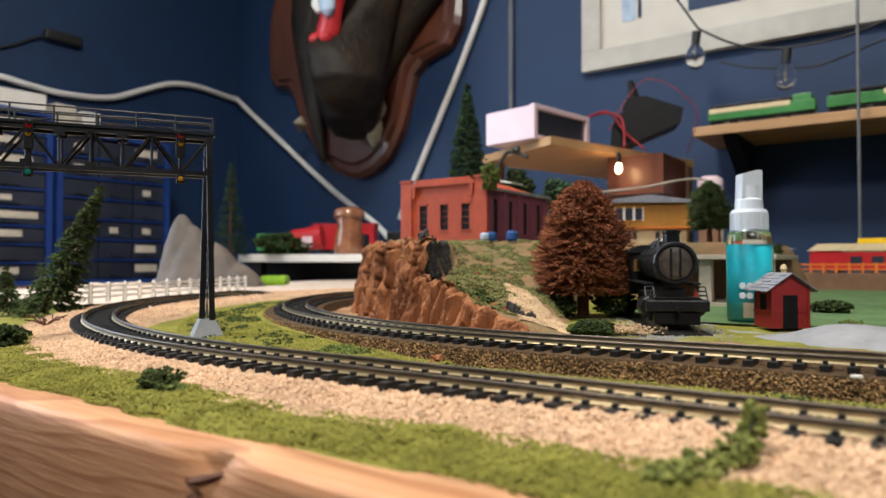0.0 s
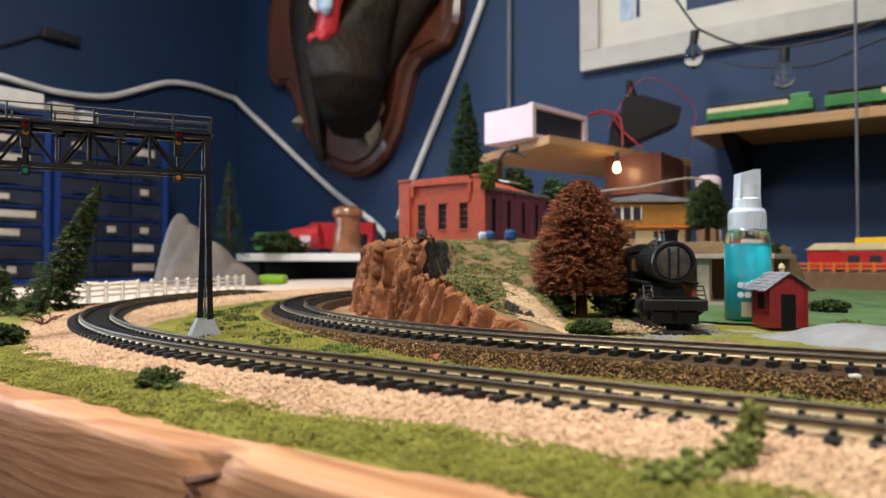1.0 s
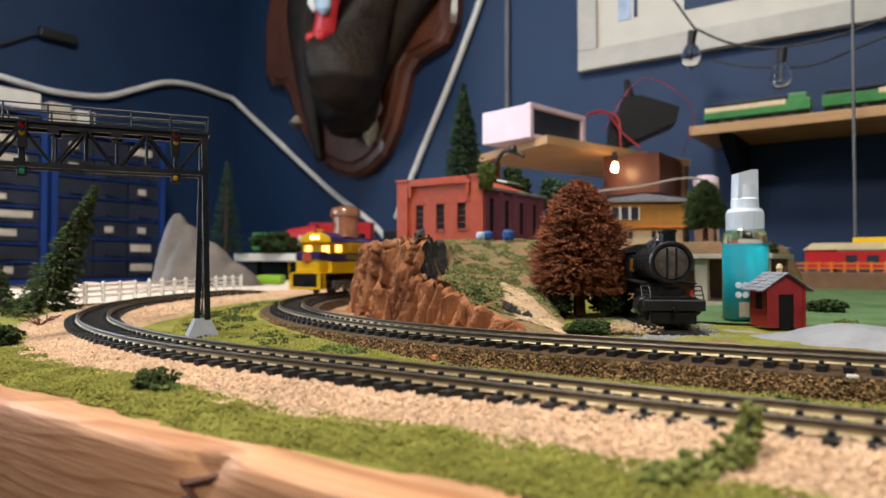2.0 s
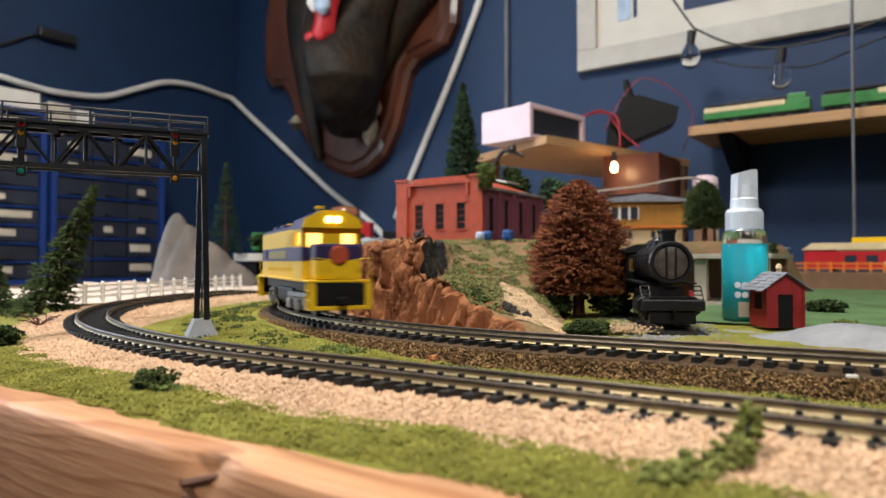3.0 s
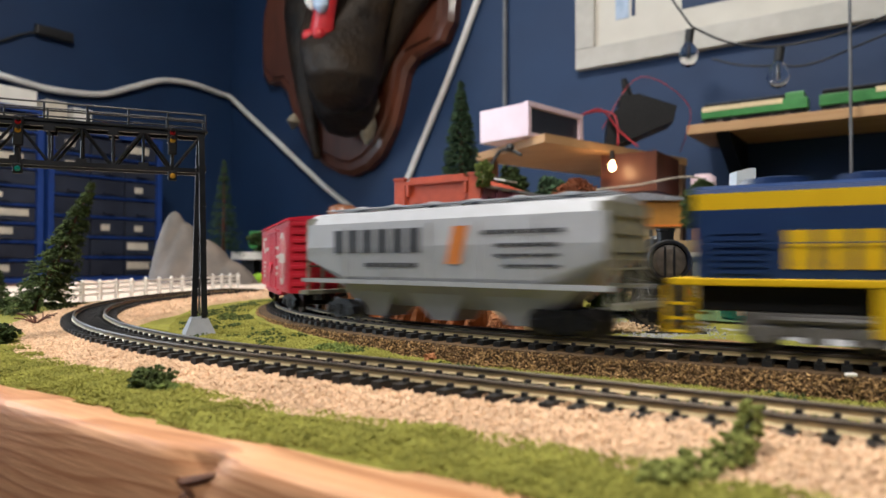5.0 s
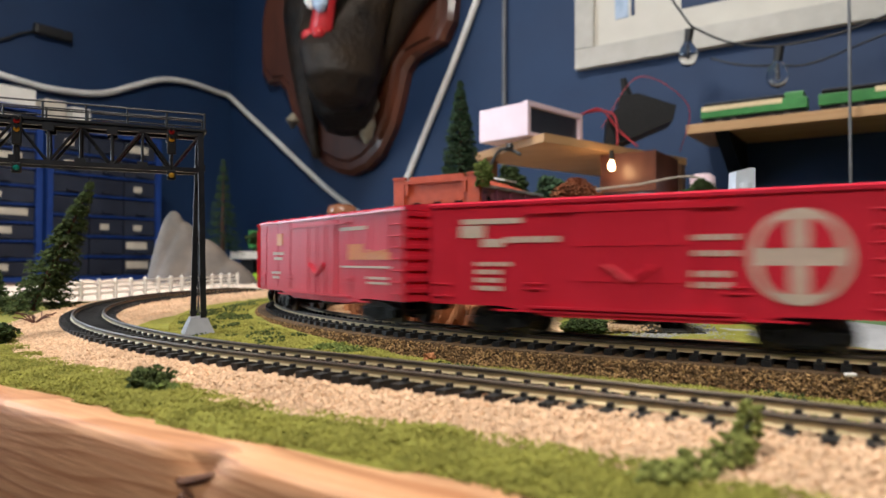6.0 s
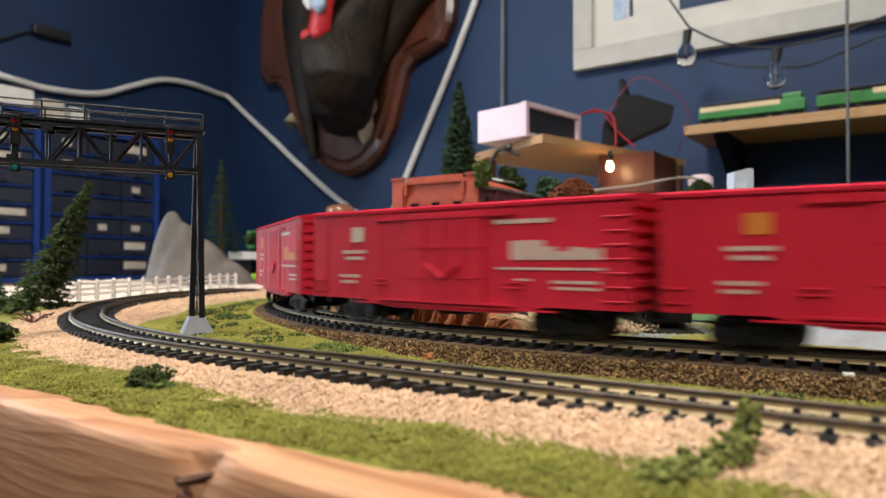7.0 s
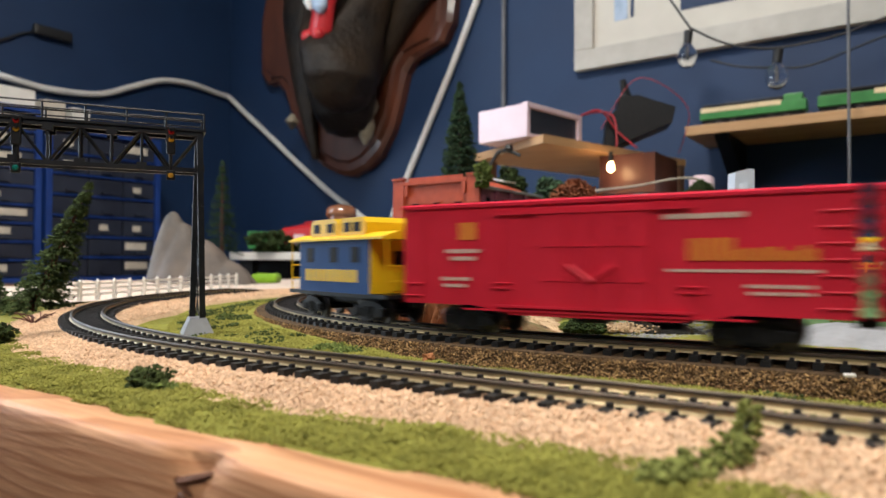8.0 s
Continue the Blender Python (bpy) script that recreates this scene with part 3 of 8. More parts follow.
def bed_z(s, o):
    """Height of the gravel o metres outside the outer centre line."""
    if o > 0:
        k = 1 - step(0.014, bed_out(s) + 0.004, o)
    else:
        k = 1 - step(0.010, bed_in(s) + 0.004, -o)
    return 0.0022 + 0.0024 * k + 0.0006 * nz(s, o, 0, 120) + 0.0014 * step(0.06, 0.13, s) * k


bm = bmesh.new()
rings = []
SS = lin(-1.45, -0.35, 110) + lin(-0.35, 0.32, 150)[1:] + lin(0.32, 1.75, 40)[1:]
for s in SS:
    row = [bm.verts.new(beside(OUTER, s, -bed_in(s) - 0.004, -0.004, False))]
    for k in range(17):
        o = -bed_in(s) + (bed_in(s) + bed_out(s)) * k / 16
        row.append(bm.verts.new(beside(OUTER, s, o, bed_z(s, o), False)))
    row.append(bm.verts.new(beside(OUTER, s, bed_out(s) + 0.004, -0.004, False)))
    rings.append(row)
for a, b in zip(rings, rings[1:]):
    for j in range(18):
        bm.faces.new((a[j], a[j + 1], b[j + 1], b[j]))
tagged(part("ballast_bed", bm, "ballast", smooth=True), "tan crushed stone ballast along the outer track", "ballast", kind="structure")
# pale gravel apron at the far end of the table
tagged(sheet("gravel_apron", lambda x, y: (x, y, ground_z(x, y) + 0.0032), lin(-1.075, -0.30, 70), lin(0.30, 1.25, 76), "palegravel",
             keep=lambda x, y: locate(OUTER, x, y)[1] > 0.013 and y > (0.36 - 0.25 * (x + 0.6) if x > -0.62 else 0.30)), "pale gravel behind the outer track", "gravel", kind="structure")

rng = np.random.default_rng(7)
pts, sz = [], []
for i in range(24000):
    s = rng.uniform(-0.36, 0.26)
    o = rng.uniform(-bed_in(s), bed_out(s) + 0.004) if rng.random() < 0.25 or s < -0.2 else rng.uniform(0.012, bed_out(s) + 0.004)
    p = beside(OUTER, s, o, bed_z(s, o) + 0.0002, False)
    pts.append(p)
    sz.append(rng.uniform(0.0005, 0.0011))
for i in range(9000):
    s = rng.uniform(-1.1, -0.36)
    o = rng.uniform(-bed_in(s), bed_out(s))
    pts.append(beside(OUTER, s, o, bed_z(s, o) + 0.0002, False))
    sz.append(rng.uniform(0.0008, 0.0015))
tagged(crumbs("ballast_stones", pts, sz, "stone", rng=rng), "loose tan crushed stones beside the track", "gravel", kind="stuff")

# turf crumbs: front strip, strip between the ovals
pts, sz = [], []
while len(pts) < 72000:
    x = rng.uniform(-0.42, 0.08)
    y = rng.uniform(0.096, 0.235)
    s, o = locate(OUTER, x, y)
    edge = 0.0985 + 0.0036 * step(-0.14, -0.075, x) + 0.0030 * nz(x, 0, 4, 26) + 0.0015 * nz(x, 0, 8, 90)
    if y < edge + 0.001 or -bed_in(s) - 0.001 < o < bed_out(s) - 0.004 * rng.random():
        continue
    if nz(x, y, 7, 45) < -0.35 and rng.random() < 0.7:
        continue
    pts.append((x, y, turf_z(x, y) + 0.0002 + 0.0009 * rng.random() * (0.6 + nz(x, y, 5, 80))))
    sz.append(rng.uniform(0.0003, 0.00068) * (1 + 0.7 * max(0, nz(x, y, 9, 60))))
for i in range(24000):
    s, o = rng.uniform(-0.75, 0.02), rng.uniform(0.0265, 0.075)
    p = beside(INNER, s, o, 0, False)
    so, oo = locate(OUTER, p.x, p.y)
    if oo > -0.012 - 0.036 * step(0.16, 0.36, -so):
        continue
    pts.append((p.x, p.y, turf_z(p.x, p.y) + 0.0004))
    sz.append(rng.uniform(0.0004, 0.0009))
tagged(crumbs("turf", pts, sz, "tuft", rng=rng), "crumbly yellow-green scenic turf", "grass", kind="stuff")

pts, sz = [], []
for i in range(9000):
    s, o = rng.uniform(-0.55, 0.10), rng.uniform(0.027, 0.070)
    p = beside(INNER, s, o, 0, False)
    so, oo = locate(OUTER, p.x, p.y)
    if oo > -0.014 - 0.036 * step(0.16, 0.36, -so) or nz(p.x, p.y, 12, 38) + 0.5 * nz(p.x, p.y, 3, 110) < 0.16:
        continue
    pts.append((p.x, p.y, turf_z(p.x, p.y) + 0.0006 + 0.0010 * rng.random()))
    sz.append(rng.uniform(0.0005, 0.0010))
tagged(crumbs("turf_patches", pts, sz, "bushmid", rng=rng), "ragged darker foam patches between the tracks", "grass", kind="stuff")

# ---- track ----


def rail_profile(o):
    return [(o - 0.0010, 0.0071), (o + 0.0010, 0.0071), (o + 0.0008, 0.0074), (o + 0.0004, 0.0077), (o + 0.0004, 0.0085), (o - 0.0004, 0.0085), (o - 0.0004, 0.0077), (o - 0.0008, 0.0074)]


def tie_mesh():
    bm = bmesh.new()
    box(bm, -0.0015, 0.0015, -0.0150, 0.0150, 0.0038, 0.0070)
    for o in (-0.00825, 0.00825):
        for d in (-0.0021, 0.0021):
            box(bm, -0.0007, 0.0007, o + d - 0.0008, o + d + 0.0008, 0.0070, 0.0081)
    me = bpy.data.meshes.new("tie")
    bm.to_mesh(me)
    bm.free()
    me.materials.append(M["tie"])
    return me


TIE = tie_mesh()


def track(name, loop, s0, s1, label, t0, t1, phase):
    t = empty(name, pose(0, 0, 0), label, "track")
    for o in (-0.00825, 0.00825):
        part("rail", ribbon(bmesh.new(), loop, rail_profile(o), s0, s1, 0.008), "rail", t, "tarnished brass rail with reflections put into its pale sides")
        part("rail_head", ribbon(bmesh.new(), loop, [(o - 0.0004, 0.0085), (o + 0.0004, 0.0085), (o + 0.0007, 0.0087), (o + 0.0007, 0.00945), (o + 0.00045, 0.0097), (o - 0.00045, 0.0097), (o - 0.0007, 0.00945), (o - 0.0007, 0.0087)], s0, s1, 0.008), "railtop", t, "dull worn rail head")
    s = t0 + phase
    n = 0
    rest = bmesh.new()
    while s < s1:
        x, y, z, h = centre(loop, s)
        m = Matrix.Translation((x, y, z)) @ Matrix.Rotation(h, 4, "Z")
        if s < t1:
            ob = new("tie", TIE)
            ob.parent = t
            ob.matrix_basis = m
            n += 1
        s += 0.0074
    s = t1
    while s > s0:
        if s < t0 or s > t1:
            x, y, z, h = centre(loop, s)
            box(rest, -0.0013, 0.0013, -0.0150, 0.0150, 0.0048, 0.0070, m=Matrix.Translation((x, y, z)) @ Matrix.Rotation(h, 4, "Z"))
        s -= 0.0074
    s = t1 + 0.0074
    while s < s1:
        x, y, z, h = centre(loop, s)
        box(rest, -0.0013, 0.0013, -0.0150, 0.0150, 0.0048, 0.0070, m=Matrix.Translation((x, y, z)) @ Matrix.Rotation(h, 4, "Z"))
        s += 0.0074
    r = part("far_ties", rest, "tie", t)
    r["kind"] = "stuff"
    return t


t_in = track("inner_track", INNER, -1.15, 1.65, "brass rails on black plastic ties over cork", -0.72, 0.30, 0.0)
t_out = track("outer_track", OUTER, -1.45, 1.70, "brass rails on black plastic ties in tan ballast", -0.80, 0.30, 0.0)
part("roadbed", ribbon(bmesh.new(), INNER, [(-0.0235, -0.003), (0.0235, -0.003), (0.0205, 0.0050), (-0.0205, 0.0050)], -0.66, 1.65, 0.006), "cork", t_in, "dark brown cork roadbed with a crumbling edge")
pts, sz = [], []
for i in range(15000):
    s = rng.uniform(-0.42, 0.26)
    k = rng.random()
    o = 0.0206 + 0.0030 * k
    pts.append(beside(INNER, s, o + rng.uniform(-0.0004, 0.0006), 0.0068 * (1 - k) - 0.0022, False))
    sz.append(rng.uniform(0.0003, 0.0007))
g = crumbs("crumbled_edge", pts, sz, "corkgrain", t_in, rng)
g["kind"] = "stuff"

# ---- hill with the rock face ----
HC = (-0.130, 0.629)


def hill_edge(a):
    """Radius of the hill's foot round the oval's centre."""
    return 0.338 - 0.008 * step(0.50, 0.75, a) + 0.082 * step(1.50, 1.75, a) + 0.003 * math.sin(9 * a) + 0.002 * math.sin(23 * a)


def polar(x, y):
    dx, dy = x - HC[0], y - HC[1]
    a = math.atan2(-dx, -dy)
    return math.hypot(dx, dy), a if a > -0.5 else a + 2 * math.pi


def along_hill(x, y):
    """Across and up the slope that climbs to the brick works."""
    return 0.814 * x + 0.581 * y, 0.814 * y - 0.581 * x


def crag_side(v):
    """Right-hand limit of the tall crag at v up the slope."""
    return -0.0140 + (v - 0.398) * 0.150


def shelf(x, y):
    """Height of the turf slope, without the crag."""
    u, v = along_hill(x, y)
    low = 0.009 + 0.014 * step(0.055, -0.01, u)
    k = min(1, max(0, (v - 0.405) / 0.285))
    return low + (0.0628 - low) * k


def hill_z(x, y):
    r, a = polar(x, y)
    u, v = along_hill(x, y)
    rough = 0.004 * nz(x, y, 0, 55) + 0.003 * nz(x, y, 3, 140)
    z = shelf(x, y)
    tall = 1 - step(-0.004, 0.003, u - crag_side(v) + 0.4 * rough)
    z += max(0.0, 0.0555 - z) * tall
    z *= step(0.004, 0.014, hill_edge(a) - 0.006 - r)
    z *= 1 - step(0.0, 0.030, u - 0.046 - 0.016 * step(0.38, 0.45, v) - 0.30 * max(0, v - 0.48) + rough)
    z *= step(0, 0.05, 1.03 - y)
    soft = 0.0030 * nz(x, y, 5, 40) + 0.0022 * nz(x, y, 8, 110) + 0.0010 * nz(x, y, 2, 260)
    return z + soft * step(0.002, 0.02, z) * (1 - 0.7 * step(0.055, 0.062, z)) - 0.004 * (1 - step(0.0, 0.004, z))


def hill_point(x, y):
    return (x, y, hill_z(x, y))


HX, HY = lin(-0.61, -0.13, 210), lin(0.28, 0.66, 170) + lin(0.66, 1.05, 60)[1:]


def on_hill(x, y):
    return hill_z(x, y) > 0.0


hill = empty("hill", pose(0, 0, 0), "scenic hill with red-brown rock face and turf", "hill")
sheet("slope", hill_point, HX, HY, "hill", hill, keep=lambda x, y: on_hill(x, y))


# ---- rock face and slope details ----


def curtain(bm, line, n, nh, seed, push, inset=-0.0090, caps=(0.010, 0.022)):
    """A fluted rock face along a plan line: line(t) gives x, y, outward nx, ny, length, foot and top."""
    cols = []
    for i in range(n + 1):
        x, y, nx, ny, u, z0, z1 = line(i / n)
        z1 += 0.0045 * nz(u, 0, seed, 90) + 0.0036 * nz(u, 3, seed, 260)
        col = []
        for j in range(nh + 1):
            k = j / nh
            z = z0 + (z1 - z0) * k
            q = u + 0.16 * z
            rib = abs(nz(q, z * 0.10, seed + 1, 70))
            fine = abs(nz(q, z * 0.24, seed + 4, 165))
            o = 0.0044 * nz(q, z * 0.12, seed, 60) + 0.0046 * nz(q, z * 0.20, seed + 2, 150) + 0.0036 * nz(u, z * 0.12, seed + 6, 330) + 0.0019 * nz(u, z * 0.16, seed + 8, 640) + 0.0008 * nz(u, z, seed + 3, 1100)
            o -= 0.0090 * max(0.0, 0.13 - rib) / 0.13 + 0.0062 * max(0.0, 0.11 - fine) / 0.11
            o += push * (0.0065 * (1 - k) ** 1.6 - 0.0050 * k) - 0.005 * max(0, k - 0.93) / 0.07
            o = min(max(o, inset), 0.0125)
            col.append(bm.verts.new((x + nx * o, y + ny * o, z)))
        for back in caps:
            bx, by = x - nx * (back + 0.004), y - ny * (back + 0.004)
            if hill_z(bx, by) < z1 - 0.012:
                bx, by = x - nx * (0.005 + 0.1 * back), y - ny * (0.005 + 0.1 * back)
                col.append(bm.verts.new((bx, by, z1 - 0.05 * back)))
                continue
            col.append(bm.verts.new((bx, by, min(z1, hill_z(bx, by) + 0.0006 - 0.04 * back))))
        cols.append(col)
    for a, b in zip(cols, cols[1:]):
        for j in range(len(a) - 1):
            bm.faces.new((a[j], b[j], b[j + 1], a[j + 1]))
    return bm


def foot_line(a0, a1, height, turn=0.0):
    def line(t):
        a = a0 + (a1 - a0) * t
        r = hill_edge(a) - 0.004 - turn * step(0.385, 0.345, a)
        x, y = HC[0] - r * math.sin(a), HC[1] - r * math.cos(a)
        return x, y, -math.sin(a), -math.cos(a), a * 0.335, -0.002, height(x, y, a)
    return line


def crag_line(t):
    """The crag's flank, its shade coloured grey, running back from the track."""
    v = 0.408 + 0.120 * t
    u = crag_side(v) + 0.0015
    x, y = 0.814 * u - 0.581 * v, 0.581 * u + 0.814 * v
    return x, y, 0.915, 0.403, v, shelf(x, y) - 0.010, 0.0560 + 0.003 * math.exp(-((t - 0.25) / 0.15) ** 2)


part("rock_face", curtain(bmesh.new(), foot_line(0.345, 1.62, lambda x, y, a: 0.0555 - 0.003 * step(0.9, 1.4, a), 0.004), 420, 80, 1.0, 1.0), "rock", hill, "red-brown fissured rock casting", smooth=True)
part("low_rock", curtain(bmesh.new(), foot_line(0.085, 0.40, lambda x, y, a: (0.013 + 0.020 * step(0.13, 0.34, a)) * step(0.06, 0.15, a)), 190, 40, 5.0, 0.8), "rock", hill, "low red-brown rocks beside the track", smooth=True)
# The flank turned away is darkened by colour, as a shaded side.
part("grey_flank", curtain(bmesh.new(), crag_line, 90, 44, 9.0, 0.5, -0.0020, ()), "rockgrey", hill, "flank of the rock casting, its shade coloured grey-black", smooth=False)


def boulder(bm, x, y, z, r, seed, sq=1.0):
    ret = bmesh.ops.create_icosphere(bm, subdivisions=3, radius=1)
    for v in ret["verts"]:
        n = 1 + 0.55 * noise.noise(v.co * 1.6 + Vector((seed, 0, 0))) + 0.45 * noise.noise(v.co * 3.1 + Vector((0, seed, 0)))
        v.co = Vector((x, y, z)) + Vector((v.co.x * r * n, v.co.y * r * n, v.co.z * r * n * sq))
    return bm


for i, (u, v, r) in enumerate(((-0.0175, 0.425, 0.0042), (-0.012, 0.440, 0.0036), (0.040, 0.405, 0.0034), (0.045, 0.398, 0.0030), (0.043, 0.412, 0.0026), (0.050, 0.388, 0.0026))):
    x, y = 0.814 * u - 0.581 * v, 0.581 * u + 0.814 * v
    part("grey_rock", boulder(bmesh.new(), x, y, hill_z(x, y) + 0.3 * r, r, i * 3.7, 1.3), "rockgrey", hill, "grey-black rock outcrop")
for i, (u, v, r) in enumerate(((0.010, 0.408, 0.0030), (0.020, 0.405, 0.0026), (0.030, 0.402, 0.0030), (0.002, 0.415, 0.0034), (0.036, 0.395, 0.0026), (-0.006, 0.420, 0.0026), (0.025, 0.50, 0.0024), (0.040, 0.53, 0.0024))):
    x, y = 0.814 * u - 0.581 * v, 0.581 * u + 0.814 * v
    part("slope_rock", boulder(bmesh.new(), x, y, hill_z(x, y), r, 20 + i * 2.3, 1.0), "rock", hill)


def path_in(x, y):
    # sandy track running down beside the rocks
    u, v = along_hill(x, y)
    t = (v - 0.362) / 0.125
    return 0 < t < 1 and abs(u - (0.070 - 0.021 * t)) < 0.0105 - 0.006 * t


bm = bmesh.new()
P0, P1 = Vector((-0.1610, 0.3280)), Vector((-0.2435, 0.4250))
across = Vector((P1.y - P0.y, P0.x - P1.x)).normalized()
rows = []
for i in range(41):
    t = i / 40
    c = P0.lerp(P1, t)
    w = 0.0185 - 0.0135 * t + 0.003 * nz(t, 0, 2, 6)
    row = []
    for j in range(13):
        o = -1 + j / 6
        p = c + across * (o * w)
        z = max(0.0025 + 0.021 * t ** 1.1 - 0.002 * o * o, hill_z(p.x, p.y) + 0.0008) + 0.0010 * nz(p.x, p.y, 0, 160)
        row.append(bm.verts.new((p.x, p.y, z)))
    rows.append(row)
for q, r in zip(rows, rows[1:]):
    for j in range(12):
        bm.faces.new((q[j], q[j + 1], r[j + 1], r[j]))
# skirts carry the bank down to the table
for side in (0, 12):
    low = [bm.verts.new((r[side].co.x + across.x * (0.010 if side else -0.010), r[side].co.y + across.y * (0.010 if side else -0.010), -0.001)) for r in rows]
    for k in range(len(rows) - 1):
        bm.faces.new((rows[k][side], rows[k + 1][side], low[k + 1], low[k]))
part("sandy_path", bm, "sand", hill, "pale sandy path beside the rocks", smooth=True)
pts = []
for i in range(1500):
    t, o = rng.random(), rng.uniform(-1, 1)
    c = P0.lerp(P1, t) + across * (o * (0.0185 - 0.0135 * t))
    pts.append((c.x, c.y, max(0.0025 + 0.021 * t ** 1.1 - 0.002 * o * o, hill_z(c.x, c.y) + 0.0008)))
crumb = crumbs("path_grit", pts, rng.uniform(0.0003, 0.0009, 1500), "sand", hill, rng)
crumb["kind"] = "stuff"

def in_rock(x, y):
    """Bare rock along the foot and the crag's front edge."""
    r, a = polar(x, y)
    u, v = along_hill(x, y)
    if v < 0.535 and abs(u - crag_side(v)) < 0.0065:
        return True
    return hill_edge(a) - r < 0.012 + 0.006 * nz(x, y, 1, 90) + (0.020 if u < crag_side(v) else 0)


rngh = np.random.default_rng(11)
pts, sz, pts2, sz2 = [], [], [], []
for i in range(90000):
    u, v = rngh.uniform(-0.10, 0.13), rngh.uniform(0.375, 0.72)
    x, y = 0.814 * u - 0.581 * v, 0.581 * u + 0.814 * v
    z = hill_z(x, y)
    if z < 0.006 or path_in(x, y) or in_rock(x, y):
        continue
    n = nz(x, y, 4, 45) + 0.5 * nz(x, y, 9, 120)
    if n > (-0.18 if v < 0.53 else 0.0):
        lift = 0.0022 * max(0, n) + 0.0004
        a = rngh.uniform(0, 1) ** 0.5
        if rngh.random() < 0.62:
            pts.append((x, y, z + lift * a))
            sz.append(rngh.uniform(0.0005, 0.0013))
        else:
            pts2.append((x, y, z + lift * a * 0.6))
            sz2.append(rngh.uniform(0.0005, 0.0012))
crumb = crumbs("slope_turf", pts, sz, "slopeturf", hill, rngh)
crumb["kind"] = "stuff"
crumb = crumbs("slope_turf_dark", pts2, sz2, "slopedark", hill, rngh)
crumb["kind"] = "stuff"
part("red_stone", boulder(bmesh.new(), -0.1627, 0.2235, 0.0012, 0.0026, 3.3, 0.8), "rock", hill)

# ---- bushes and trees ----


def bush(x, y, z, r, h, n, material, label, seed, size=0.0011):
    g = np.random.default_rng(seed)
    d = g.normal(size=(n, 3))
    d /= np.linalg.norm(d, axis=1)[:, None]
    k = g.uniform(0.35, 1.0, n) ** 0.5
    lump = np.array([1 + 0.45 * noise.noise(Vector(v) * 1.9 + Vector((seed, 0, 0))) for v in d])
    p = d * (k * lump)[:, None] * np.array([r, r, h * 0.55]) + np.array([x, y, z + h * 0.42])
    p[:, 2] = np.maximum(p[:, 2], z)
    ob = crumbs("bush", p, g.uniform(0.6, 1.5, n) * size, material, None, g)
    return tagged(ob, label, "bush", "foam bushes")


bush(-0.1905, 0.1185, 0.0025, 0.0062, 0.0066, 420, "bushmid", "dark green foam bush on the front turf", 1, 0.0008)
bush(-0.1840, 0.1185, 0.0015, 0.0042, 0.0030, 200, "bushlight", "low green foam clump on the front turf", 2)
bush(-0.0275, 0.1400, 0.0050, 0.0028, 0.0095, 95, "clump", "ragged green foam clump beside the rail", 3, 0.0009)
bush(-0.0290, 0.1335, 0.0035, 0.0040, 0.0058, 110, "clump", "ragged green foam clump on the ballast", 4, 0.0009)
bush(-0.0330, 0.1270, 0.0028, 0.0048, 0.0042, 120, "clump", "low green foam clump on the ballast", 5, 0.0009)
bush(-0.0370, 0.1210, 0.0022, 0.0058, 0.0036, 130, "clump", "low green foam clump on the front turf", 6, 0.0009)
bush(-0.3470, 0.1370, 0.0010, 0.0090, 0.0120, 700, "bush", "dark green foam bush beside the gravel", 7)
bush(-0.3600, 0.1320, 0.0010, 0.0080, 0.0080, 300, "bushlight", "green foam bush beside the gravel", 8)
bush(-0.3700, 0.2850, -0.0004, 0.0075, 0.0070, 420, "bushlight", "green foam clump by the signal post", 9)
bush(-0.2619, 0.2258, -0.0004, 0.0042, 0.0020, 130, "bushlight", "low green clump between the tracks", 10)
bush(-0.2180, 0.2220, -0.0004, 0.0080, 0.0034, 420, "bushlight", "green foam clump between the tracks", 12)
bush(-0.2060, 0.2200, -0.0004, 0.0058, 0.0030, 260, "bushlight", "green foam clump beside the cork", 13)
bush(-0.1410, 0.3330, 0.0035, 0.0105, 0.0075, 800, "bush", "dark green bush at the tree's foot", 14)
bush(-0.1500, 0.3340, 0.0035, 0.0060, 0.0055, 400, "bushlight", "green bush at the tree's foot", 15)
bush(-0.2080, 0.4300, 0.0045, 0.0120, 0.0200, 800, "bush", "dark green bush beside the sandy path", 16, 0.0014)
bush(-0.1800, 0.4600, 0.0045, 0.0150, 0.0230, 800, "bush", "dark green bush behind the trunk", 17, 0.0016)
bush(-0.0580, 0.5800, 0.0045, 0.0130, 0.0085, 500, "bush", "dark green low hedge on the lawn", 18, 0.0015)
bush(-0.0340, 0.4300, 0.0045, 0.0055, 0.0050, 300, "bushlight", "small green bush on the lawn", 19)
bush(-0.2580, 0.3750, 0.0240, 0.0090, 0.0050, 400, "slopeturf", "green foam clump on the rocks", 20)
bush(-0.2270, 0.3600, 0.0140, 0.0100, 0.0060, 500, "slopeturf", "green foam clump on the rocks", 21)
for i, (u, v, r) in enumerate(((-0.008, 0.412, 0.0062), (0.004, 0.409, 0.0052), (0.013, 0.413, 0.0070), (0.024, 0.407, 0.0058), (0.033, 0.402, 0.0048), (0.006, 0.424, 0.0080), (0.020, 0.428, 0.0085))):
    x, y = 0.814 * u - 0.581 * v, 0.581 * u + 0.814 * v
    bush(x, y, hill_z(x, y) - 0.0005, r, 0.9 * r, 320, "slopeturf" if i % 3 else "bushmid", "olive foam clump on top of the low rocks", 60 + i, 0.0009)
bush(-0.3640, 0.5940, 0.1180, 0.0090, 0.0260, 500, "bushlight", "green creeper on the building corner", 22, 0.0016)
bush(-0.4250, 0.7600, 0.1150, 0.0200, 0.0450, 600, "bush", "dark green foliage behind the roof", 23, 0.003)
